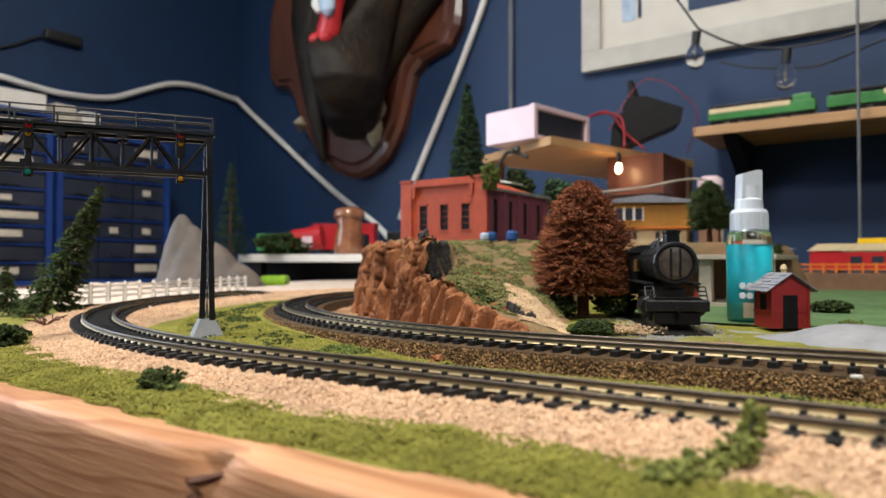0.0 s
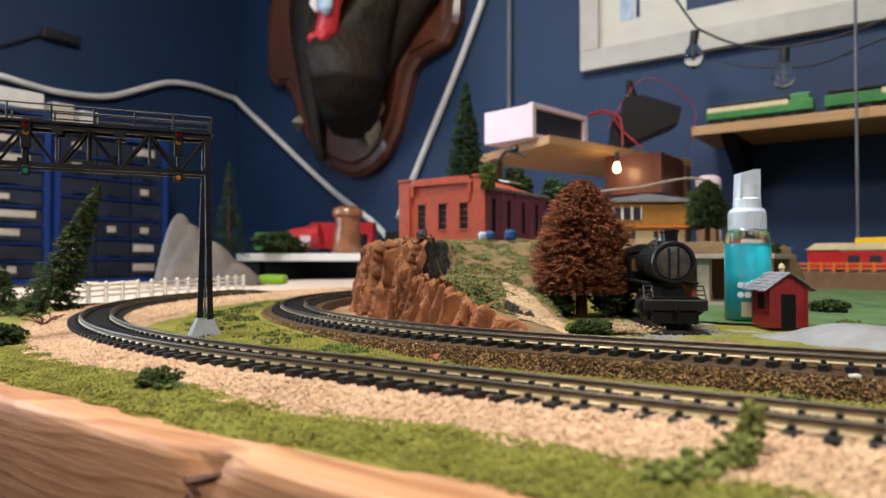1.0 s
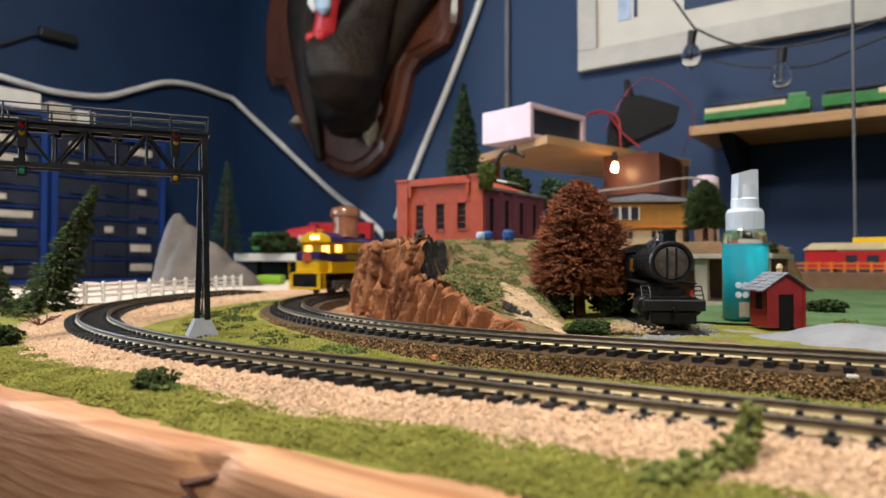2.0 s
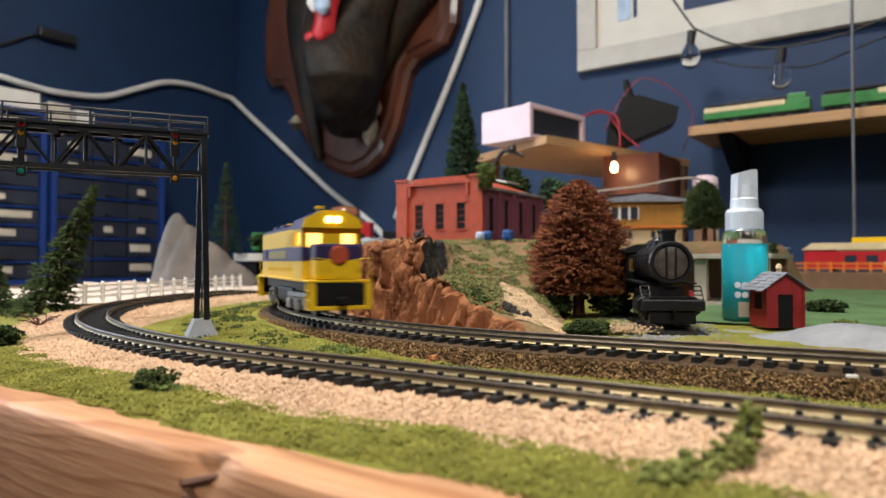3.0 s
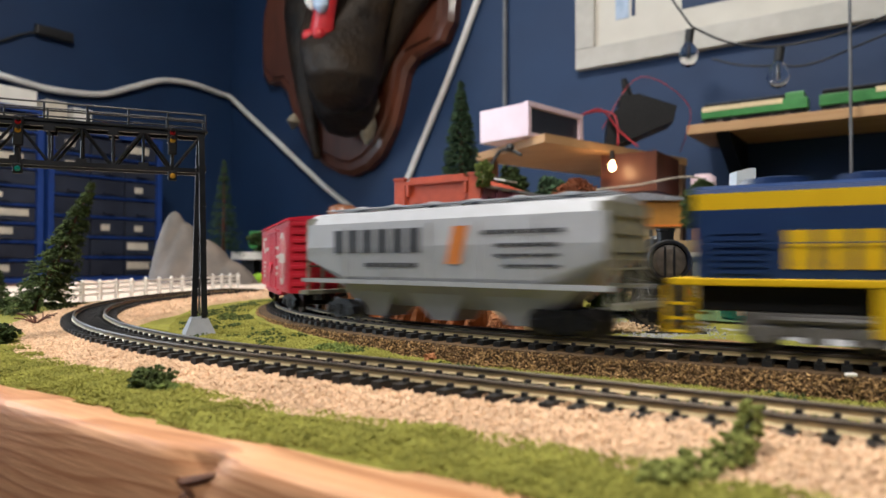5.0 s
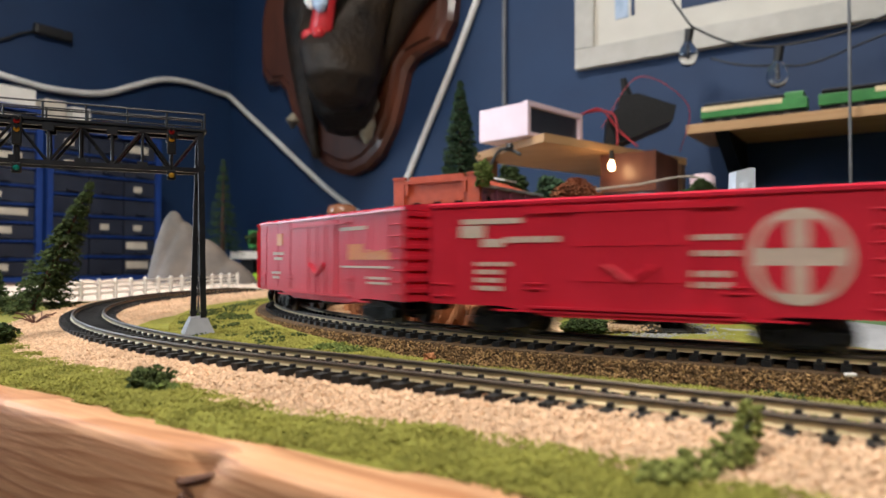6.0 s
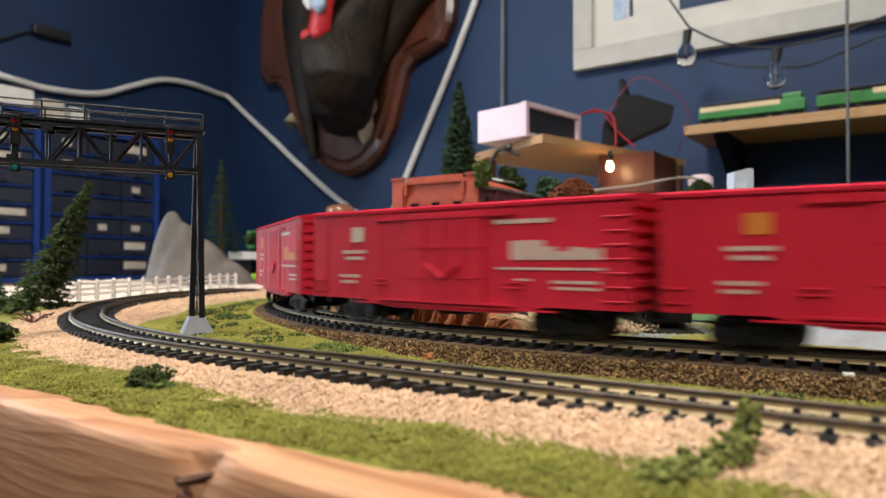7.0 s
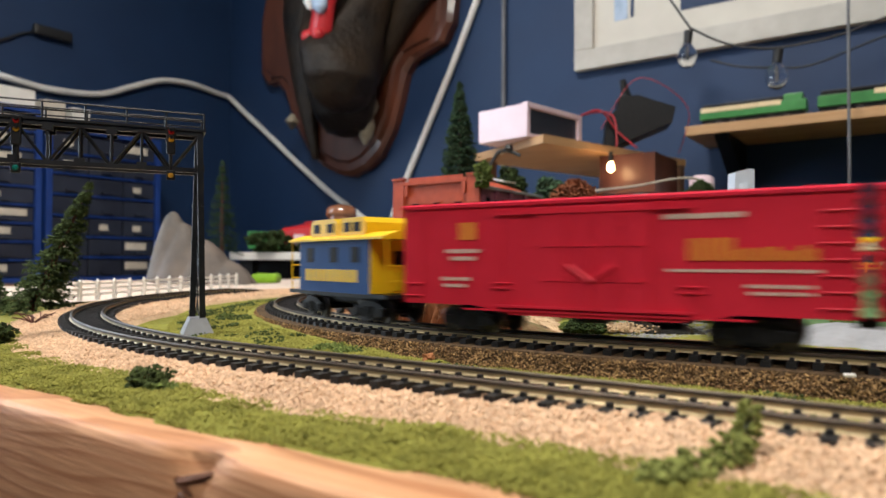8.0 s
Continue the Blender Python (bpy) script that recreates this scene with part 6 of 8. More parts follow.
for x, z, r in ((-0.352, 0.484, 0.019), (-0.1965, 0.4210, 0.019), (0.03, 0.462, 0.019)):
    b = part("socket", rod(bmesh.new(), (x, 1.33, z), (x - 0.003, 1.33, z - 0.026), 0.0085, 0.0075, 14), "wire", fest)
    part("glass_bulb", lathe(bmesh.new(), [(0.002, -0.072), (0.012, -0.068), (r, -0.052), (0.016, -0.038), (0.0085, -0.026), (0.0075, -0.024)], 20, Matrix.Translation((x - 0.003, 1.33, z))), "bulbglass", b, "clear glass bulb", smooth=True)
    part("filament", rod(bmesh.new(), (x - 0.003, 1.33, z - 0.030), (x - 0.003, 1.33, z - 0.055), 0.0012, 0.0022, 6), "steel", b)


def cord(name, pts, r, material, label, cat="cable"):
    return tagged(part(name, tube(bmesh.new(), smooth_path(pts, 6), r, 8), material, smooth=True), label, cat)


cord("white_cable", [(-1.868, 0.60, 0.512), (-1.868, 0.7272, 0.5041), (-1.868, 0.7925, 0.4968), (-1.868, 0.8766, 0.4921), (-1.868, 0.9992, 0.5058), (-1.868, 1.1001, 0.5493), (-1.868, 1.1912, 0.5874), (-1.868, 1.2897, 0.5979), (-1.868, 1.3962, 0.5886), (-1.862, 1.432, 0.5824), (-1.792, 1.440, 0.525), (-1.654, 1.440, 0.4231), (-1.526, 1.440, 0.3268), (-1.407, 1.440, 0.2421), (-1.264, 1.440, 0.1539), (-1.20, 1.438, 0.10)], 0.0088, "cable_white", "thick white cable sagging along two walls")
cord("white_cable", [(-0.860, 1.440, 0.80), (-0.8976, 1.440, 0.7051), (-0.9663, 1.440, 0.5592), (-1.038, 1.440, 0.4219), (-1.1188, 1.440, 0.2696), (-1.17, 1.438, 0.16)], 0.0088, "cable_white", "thick white cable slanting down the wall")
cord("grey_cord", [(-0.824, 1.444, 0.90), (-0.8241, 1.444, 0.6884), (-0.8247, 1.444, 0.4232), (-0.825, 1.444, 0.20)], 0.0058, "greywire", "thin grey cord hanging on the wall")
cord("grey_cord", [(-0.0830, 1.25, 0.75), (-0.0837, 1.25, 0.4835), (-0.084, 1.25, 0.0936), (-0.084, 1.25, 0.05)], 0.0024, "greywire", "thin grey cord hanging before the shelf")
cord("wall_wire", [(-1.872, 0.60, 0.545), (-1.872, 0.7262, 0.5804), (-1.872, 0.80, 0.622), (-1.872, 0.8321, 0.636)], 0.0030, "wire", "thin black cord on the wall")
tagged(part("cord_switch", B(-1.879, -1.860, 0.825, 0.922, 0.628, 0.656, bevel=0.006, m=None), "wire"), "black in-line switch fixed to the wall", "switch")

# ---- mounted head on a wooden plaque ----
PQ = [(-1.645, 0.98), (-1.692, 0.80), (-1.694, 0.70), (-1.690, 0.63), (-1.660, 0.592), (-1.612, 0.588), (-1.580, 0.555), (-1.540, 0.460), (-1.470, 0.360), (-1.415, 0.318), (-1.350, 0.289), (-1.304, 0.2815), (-1.250, 0.296), (-1.200, 0.330), (-1.155, 0.400), (-1.128, 0.480), (-1.111, 0.545), (-1.080, 0.578), (-1.040, 0.590), (-0.990, 0.605), (-0.962, 0.650), (-0.955, 0.714), (-0.965, 0.82), (-1.01, 0.96), (-1.13, 1.08), (-1.32, 1.14), (-1.53, 1.08)]
bm = bmesh.new()
pts = [p for p in PQ]
for grow, y in ((0, 1.448), (0, 1.424), (0.014, 1.414), (0.034, 1.412), (0.042, 1.404)):
    cx, cz = -1.325, 0.72
    ring = []
    for x, z in pts:
        d = Vector((x - cx, z - cz))
        d = d * (1 - grow / d.length)
        ring.append(bm.verts.new((cx + d.x, y, cz + d.y)))
    if grow or y < 1.44:
        for i in range(len(pts)):
            bm.faces.new((prev[i], prev[(i + 1) % len(pts)], ring[(i + 1) % len(pts)], ring[i]))
    else:
        bm.faces.new(ring)
    prev = ring
bm.faces.new(prev)
tagged(part("wall_plaque", bm, "brown"), "varnished brown shield-shaped wooden plaque", "plaque")


def loft(bm, secs, n=28, seed=0.0, amp=0.10):
    """Rounded rings (x, y, z, half width, half depth), from the bottom up."""
    rings = []
    for x, y, z, w, d in secs:
        ring = []
        for i in range(n):
            a = 2 * math.pi * i / n
            k = 1 + amp * noise.noise(Vector((math.cos(a) * 1.7 + seed, math.sin(a) * 1.7, z * 9)))
            ring.append(bm.verts.new((x + w * k * math.cos(a), y + d * k * math.sin(a), z)))
        rings.append(ring)
    for a, b in zip(rings, rings[1:]):
        for i in range(n):
            bm.faces.new((a[i], a[(i + 1) % n], b[(i + 1) % n], b[i]))
    bm.faces.new(rings[0][::-1])
    bm.faces.new(rings[-1])
    return bm


def smooth_secs(secs, k=6):
    return [tuple(v) for v in (lambda S: [[sum(c) for c in zip(*[[x * w for x in s] for s, w in ((S[i], 1 - t / k), (S[i + 1], t / k))])] for i in range(len(S) - 1) for t in range(k)] + [list(S[-1])])(secs)]




def hung(rows):
    """Sections of a carved head that stands off the wall: sideways place, height, half width, depth."""
    out = []
    for u, v, w, y, d in rows:
        k = y / (0.814 + 0.581 * u)
        out.append(((-0.581 + 0.814 * u) * k, y, 0.0408 + v * k, w * k * 1.33, d))
    return smooth_secs(out)


bm = bmesh.new()
# muzzle, brow, the hanging ear on either side
loft(bm, hung([(-0.131, 0.184, 0.009, 1.36, 0.016), (-0.132, 0.191, 0.025, 1.34, 0.045), (-0.134, 0.210, 0.034, 1.32, 0.07), (-0.137, 0.240, 0.039, 1.31, 0.085), (-0.139, 0.275, 0.041, 1.32, 0.09)]), seed=2)
loft(bm, hung([(-0.137, 0.218, 0.010, 1.27, 0.03), (-0.138, 0.236, 0.026, 1.24, 0.07), (-0.140, 0.265, 0.036, 1.23, 0.10), (-0.140, 0.300, 0.040, 1.25, 0.12), (-0.136, 0.340, 0.047, 1.29, 0.11), (-0.128, 0.390, 0.060, 1.32, 0.09), (-0.124, 0.46, 0.072, 1.35, 0.06), (-0.122, 0.54, 0.04, 1.38, 0.03)]), seed=5)
loft(bm, hung([(-0.088, 0.262, 0.006, 1.392, 0.014), (-0.080, 0.300, 0.014, 1.385, 0.026), (-0.066, 0.340, 0.024, 1.38, 0.032), (-0.048, 0.385, 0.038, 1.378, 0.034), (-0.034, 0.44, 0.045, 1.38, 0.03), (-0.05, 0.50, 0.03, 1.39, 0.02)]), seed=8)
loft(bm, hung([(-0.176, 0.150, 0.004, 1.395, 0.010), (-0.184, 0.195, 0.008, 1.39, 0.018), (-0.194, 0.250, 0.012, 1.385, 0.024), (-0.201, 0.310, 0.017, 1.38, 0.028), (-0.205, 0.370, 0.021, 1.38, 0.028), (-0.202, 0.45, 0.020, 1.39, 0.02)]), seed=11)
tagged(part("mounted_head", bm, "hide", smooth=True), "dark brown sculpted beast head on the plaque", "mounted head")
for x, z, h in ((-1.205, 0.352, 0.085), (-1.190, 0.42, 0.06), (-1.490, 0.425, 0.035)):
    tagged(part("tusk", lathe(bmesh.new(), [(0.004, 0), (0.018, 0.02), (0.022, h * 0.6), (0.012, h), (0.004, h + 0.01)], 12, Matrix.Translation((x, 1.365, z)) @ Matrix.Rotation(radians(8), 4, "Y")), "ivory", smooth=True), "dull ivory tusk beside the beast head", "tusk", "tusks")
orn = empty("red_ornament", pose(-1.205, 1.17, 0.584), "red cloth ornament hung on the head", "ornament")
part("cloth", loft(bmesh.new(), smooth_secs([(0.018, 0, -0.012, 0.008, 0.010), (0.019, 0, -0.004, 0.030, 0.020), (0.023, 0, 0.012, 0.038, 0.024), (0.028, 0, 0.035, 0.036, 0.024), (0.036, 0, 0.070, 0.036, 0.022), (0.050, 0, 0.12, 0.048, 0.022), (0.058, 0, 0.17, 0.048, 0.02), (0.060, 0, 0.20, 0.02, 0.01)]), 20, 3, 0.25), "toyred", orn, smooth=True)
for px_, pz_ in ((0.000, 0.002), (0.036, 0.000)):
    part("tassel", lathe(bmesh.new(), [(0.003, -0.016), (0.013, -0.010), (0.017, 0.0), (0.013, 0.010), (0.003, 0.016)], 14, Matrix.Translation((px_, -0.016, pz_))), "toyred", orn, "round red tassel", smooth=True)
part("pom", loft(bmesh.new(), smooth_secs([(0.052, -0.024, 0.046, 0.006, 0.008), (0.052, -0.026, 0.058, 0.022, 0.014), (0.050, -0.026, 0.088, 0.026, 0.014), (0.052, -0.02, 0.115, 0.006, 0.006)]), 16, 6, 0.2), "ice", orn, "pale teal patch", smooth=True)
part("collar", loft(bmesh.new(), smooth_secs([(0.016, -0.020, 0.062, 0.006, 0.008), (0.010, -0.022, 0.080, 0.014, 0.012), (0.016, -0.02, 0.115, 0.016, 0.012), (0.022, -0.02, 0.14, 0.006, 0.006)]), 16, 9, 0.2), "white", orn, "white trim", smooth=True)

# ---- side bench with drawer cabinets ----
bench = empty("side_bench", pose(0, 0, 0), "low bench under the drawer cabinets", "bench")
part("bench_top", B(-1.875, -1.35, 0.20, 1.30, -0.030, -0.012, bevel=0.002), "plydark", bench)
for x, y in ((-1.84, 0.24), (-1.39, 0.24), (-1.84, 1.26), (-1.39, 1.26)):
    part("leg", B(x - 0.03, x + 0.03, y - 0.03, y + 0.03, FZ, -0.030), "plydark", bench)


def drawer_cabinet(y0, y1, z1, rows, cols, label, marks, seed):
    c = empty("drawer_cabinet", pose(-1.70, y0, -0.0118), label, "cabinet", "drawer cabinets")
    w, h = y1 - y0, z1 + 0.0118
    part("back", B(-0.150, -0.145, 0.0, w, 0, h), "cabinet", c)
    for y in (0, w - 0.014):
        part("side_panel", B(-0.145, 0, y, y + 0.014, 0, h, bevel=0.001), "cabinet", c)
    for z in (0, h - 0.012):
        part("shelf_panel", B(-0.145, 0, 0.014, w - 0.014, z, z + 0.012), "cabinet", c)
    g = random.Random(seed)
    rh = (h - 0.024) / rows
    cw = (w - 0.028) / cols
    for r in range(rows):
        z = 0.012 + r * rh
        part("divider", B(-0.140, -0.002, 0.014, w - 0.014, z + rh - 0.004, z + rh), "cabinet", c) if r < rows - 1 else None
        for k in range(cols):
            y = 0.014 + k * cw
            d = part("drawer", B(-0.130, -0.006, y + 0.002, y + cw - 0.002, z + 0.002, z + rh - 0.008, bevel=0.0015), "drawer", c)
            part("pull", B(-0.006, 0.004, y + cw * 0.35, y + cw * 0.65, z + rh * 0.12, z + rh * 0.22), "drawer", d)
            if g.random() < marks:
                part("label_card", B(-0.006, -0.0045, y + cw * 0.08, y + cw * g.uniform(0.6, 0.92), z + rh * 0.35, z + rh * 0.72), "label", d, "cream paper label")
            elif g.random() < 0.25:
                part("label_card", B(-0.006, -0.0045, y + cw * 0.3, y + cw * 0.55, z + rh * 0.3, z + rh * 0.6), "label", d)
    return c


drawer_cabinet(0.42, 0.775, 0.400, 9, 2, "tall blue drawer cabinet with cream labels", 0.72, 4)
drawer_cabinet(0.785, 1.083, 0.370, 7, 3, "blue cabinet of smoky drawers", 0.10, 9)
for y, z, wy, hz, m, lab in ((0.66, 0.400, 0.10, 0.042, "white", "white cardboard box on the cabinet"), (0.78, 0.370, 0.050, 0.058, "label", "cream carton on the cabinet"), (0.845, 0.370, 0.045, 0.050, "white", "small white carton on the cabinet"), (0.92, 0.370, 0.14, 0.026, "brown", "flat brown box on the cabinet"), (0.55, 0.400, 0.09, 0.050, "toyred", "red cardboard box on the cabinet")):
    bx = tagged(part("carton", B(-1.82, -1.705, y, y + wy, z + 0.0003, z + hz, bevel=0.002), m), lab, "box", "cartons")

# ---- far bench with odds and ends ----
FB = Matrix.Translation((-1.222, 0.965, 0)) @ Matrix.Rotation(radians(25), 4, "Z")
fbench = empty("white_bench", FB, "white-edged bench beyond the table", "bench")
part("bench_top", B(-0.02, 0.52, 0, 0.25, 0.0430, 0.0600, bevel=0.002), "white", fbench)
for x, y in ((0.0, 0.02), (0.48, 0.02), (0.0, 0.22), (0.48, 0.22)):
    part("leg", B(x, x + 0.03, y - 0.01, y + 0.02, FZ, 0.0430), "black", fbench)
# Black sheet added in place of the deep shadow below the top.
part("under_shadow", B(0.0, 0.50, 0.10, 0.11, -0.40, 0.0430), "black", fbench, "black sheet standing for the shadow under the bench")


def on_bench(x, y, z=0.0602):
    p = FB @ Vector((x, y, 0))
    return p.x, p.y, z


jar = empty("amber_jar", pose(*on_bench(0.222, 0.045)), "glossy brown amber jar on the bench", "jar")
part("jar_body", lathe(bmesh.new(), [(0.030, 0), (0.034, 0.006), (0.031, 0.04), (0.026, 0.06), (0.030, 0.078), (0.028, 0.082)], 28), "copper", jar, smooth=True)
part("lid", lathe(bmesh.new(), [(0.033, 0.080), (0.034, 0.086), (0.032, 0.098), (0.020, 0.104), (0.004, 0.105)], 28), "copper", jar, "rounded pale brown lid", smooth=True)
red = empty("red_tin", pose(*on_bench(0.120, 0.060), 0, 0, 30), "tilted red tin with a pale round mark", "tin")
part("tin_body", rod(bmesh.new(), (-0.032, 0, 0.030), (0.034, 0, 0.040), 0.026, 0.0265, 24), "toyred", red)
part("mark", B(-0.006, 0.018, -0.0275, -0.0262, 0.016, 0.040, bevel=0.0005), "pink", red, "pale printed mark")
part("cap", rod(bmesh.new(), (-0.045, 0, 0.028), (-0.032, 0, 0.030), 0.014, 0.016, 16), "orange", red, "orange cap")
rc = empty("red_wagon", pose(*on_bench(0.105, 0.130), 0, 0, 25), "long red wagon model on the bench", "wagon")
part("wagon_body", B(0, 0.150, 0, 0.034, 0.012, 0.070, bevel=0.002), "toyred", rc)
part("wagon_roof", B(-0.002, 0.152, -0.001, 0.035, 0.070, 0.074, bevel=0.001), "toyred", rc)
for x in (0.03, 0.12):
    part("wheel", rod(bmesh.new(), (x, 0.004, 0.007), (x, 0.030, 0.007), 0.007, n=14), "wheel", rc)
bk = empty("black_locomotive", pose(*on_bench(0.185, 0.075), 0, 0, 25), "small black locomotive model on the bench", "locomotive")
part("boiler", rod(bmesh.new(), (0, 0, 0.028), (0.05, 0, 0.028), 0.013, n=18), "gloss_black", bk)
part("cab", B(0.045, 0.07, -0.015, 0.015, 0.0, 0.045, bevel=0.002), "gloss_black", bk)
part("frame", B(-0.004, 0.05, -0.012, 0.012, 0.0, 0.016, bevel=0.001), "black", bk)
bk2 = empty("black_tender", pose(*on_bench(0.300, 0.090), 0, 0, 25), "black tender model with pale load", "tender")
part("tank", B(0, 0.085, -0.017, 0.017, 0.0, 0.050, bevel=0.002), "gloss_black", bk2)
part("load", B(0.055, 0.085, -0.014, 0.014, 0.050, 0.066, bevel=0.004), "plaster", bk2, "grey load")
gc = empty("green_wagon", pose(*on_bench(-0.045, 0.140), 0, 0, 25), "dark green wagon model on the bench", "wagon")
part("wagon_body", B(0, 0.155, 0, 0.034, 0.010, 0.052, bevel=0.002), "locogreen", gc)
part("wheel", rod(bmesh.new(), (0.03, 0.004, 0.006), (0.03, 0.03, 0.006), 0.006, n=12), "wheel", gc)
part("wheel", rod(bmesh.new(), (0.12, 0.004, 0.006), (0.12, 0.03, 0.006), 0.006, n=12), "wheel", gc)
bush(-1.1700, 1.0300, 0.0602, 0.0600, 0.0500, 700, "bush", "dark green foliage mat on the bench", 31, 0.005)
tagged(part("lime_box", B(-0.022, 0.022, -0.02, 0.02, 0, 0.016, bevel=0.006, m=Matrix.Translation((-0.905, 0.775, 0.0034)) @ Matrix.Rotation(radians(35), 4, "Z")), "lime"), "lime green rounded plastic box", "box")

# plaster hills at the far end


def mound(name, label, x, y, w, h, seed, material, lobes, power=2.2):
    def z(px, py):
        v = 0
        for lx, ly, lr, lh in lobes:
            d = math.hypot(px - x - lx, py - y - ly) / lr
            v = max(v, lh * max(0, 1 - d ** power))
        return v + 0.004 * nz(px, py, seed, 40) * (v > 0.002) - 0.0005
    return tagged(sheet(name, lambda a, b: (a, b, 0.003 + z(a, b)), lin(x - w, x + w, 60), lin(y - w, y + w, 60), material, keep=lambda a, b: z(a, b) > 0), label, "plaster hill")


M["pinkplaster"] = mat("pinkish_plaster", (0.165, 0.130, 0.108), (0.090, 0.080, 0.072), 0.7, scale=24, bump=0.002, bump_scale=60, stains=0.3)
mound("plaster_hill", "unpainted grey-pink plaster hill with a rounded peak", -0.960, 0.665, 0.115, 0.12, 1, "pinkplaster", ((-0.024, -0.016, 0.040, 0.118), (-0.008, -0.004, 0.052, 0.098), (0.018, 0.014, 0.056, 0.072), (0.046, 0.034, 0.050, 0.040)), 1.9)
mound("plaster_mound", "low white plaster mound behind the fence", -0.940, 0.520, 0.09, 0.012, 2, "palegravel", ((0, 0, 0.075, 0.010),))

# ---- the train ----
# distances of each vehicle's front and rear behind a mark that rides with the train
TRAIN = []


def at_mark(t):
    """Where the mark is along the inner oval at t seconds."""
    ts = [0.0, 1.7, 2.8, 3.4, 3.6, 3.8, 4.0, 4.2, 4.4, 4.7, 5.2, 5.8, 6.0, 6.2, 6.4, 6.6, 6.8, 7.0, 7.2, 7.4, 7.6, 7.8, 8.0]
    ss = [-1.609, -1.1444, -0.844, -0.6798, -0.6241, -0.5711, -0.5172, -0.4623, -0.4074, -0.324, -0.1879, -0.026, 0.0277, 0.0823, 0.1369, 0.1906, 0.2433, 0.294, 0.3418, 0.3886, 0.4364, 0.4842, 0.531]
    return float(np.interp(t, ts, ss))


def truck(parent, x, wheelbase, material, bulky=False):
    """A bogie under a vehicle, its frame, axles and wheels."""
    b = new("truck")
    b.parent = parent
    b.matrix_basis = pose(x, 0, 0)
    bm = bmesh.new()
    h = wheelbase / 2
    for sgn in (-1, 1):
        y = sgn * 0.0115
        if bulky:
            box(bm, -h - 0.007, h + 0.007, y - 0.0012, y + 0.0012, 0.0050, 0.0125, bevel=0.0006)
            for k in (-h, 0, h):
                box(bm, k - 0.0035, k + 0.0035, y + sgn * 0.0006, y + sgn * 0.0030, 0.0030, 0.0085, bevel=0.0006)
            rod(bm, (-h, y + sgn * 0.002, 0.0105), (h, y + sgn * 0.002, 0.0105), 0.0011, n=6)
        else:
            extrude(bm, [(-h - 0.003, 0.0035), (-h + 0.003, 0.0030), (-0.0035, 0.0015), (0.0035, 0.0015), (h - 0.003, 0.0030), (h + 0.003, 0.0035), (h + 0.003, 0.0075), (0.004, 0.0105), (-0.004, 0.0105), (-h - 0.003, 0.0075)], y - 0.001, y + 0.001)
            for k in (-0.002, 0, 0.002):
                rod(bm, (k, y + sgn * 0.0012, 0.0025), (k, y + sgn * 0.0012, 0.0080), 0.0008, n=6)
            for k in (-h, h):
                box(bm, k - 0.0018, k + 0.0018, y + sgn * 0.0005, y + sgn * 0.0020, 0.0035, 0.0070, bevel=0.0004)
    box(bm, -0.004, 0.004, -0.0115, 0.0115, 0.006, 0.010)
    part("side_frame", bm, material, b)
    for k in (-h, h):
        w = bmesh.new()
        for y in (-0.0082, 0.0082):
            lathe(w, [(0.0052, -0.0012), (0.0058, -0.0010 if y > 0 else 0.0010), (0.0052, 0.0012)], 18, Matrix.Translation((k, y, 0.0052)) @ Matrix.Rotation(radians(90), 4, "X"))
        rod(w, (k, -0.009, 0.0052), (k, 0.009, 0.0052), 0.0012, n=8)
        part("wheelset", w, "wheel", b, smooth=False)
    return b


def coupler(parent, x, sgn):
    bm = bmesh.new()
    box(bm, min(x, x + sgn * 0.006), max(x, x + sgn * 0.006), -0.0012, 0.0012, 0.0085, 0.0110)
    box(bm, min(x + sgn * 0.0035, x + sgn * 0.0065), max(x + sgn * 0.0035, x + sgn * 0.0065), -0.0026, 0.0022, 0.0080, 0.0115, bevel=0.0004)
    part("coupler", bm, "black", parent)


def bars(bm, x0, x1, z0, z1, y, n, gap=0.25, rnd=None):
    """A row of plain blocks on a side, in place of lettering."""
    w = (x1 - x0) / n
    for i in range(n):
        k = rnd.uniform(0.6, 1.0) if rnd else 1
        box(bm, x0 + i * w, x0 + (i + 1 - gap) * w, y - 0.00012, y + 0.00012, z0, z0 + (z1 - z0) * k)


def line(bm, x0, x1, z0, z1, y):
    box(bm, x0, x1, y - 0.00012, y + 0.00012, z0, z1)


def vehicle(name, label, category, front, rear, bogie, group="train"):
    v = empty(name, pose(0, 0, 0), label, category, group)
    v["front"], v["rear"] = front, rear
    TRAIN.append((v, front, rear, bogie))
    return v


HW = 0.0165   # half the width of a box car


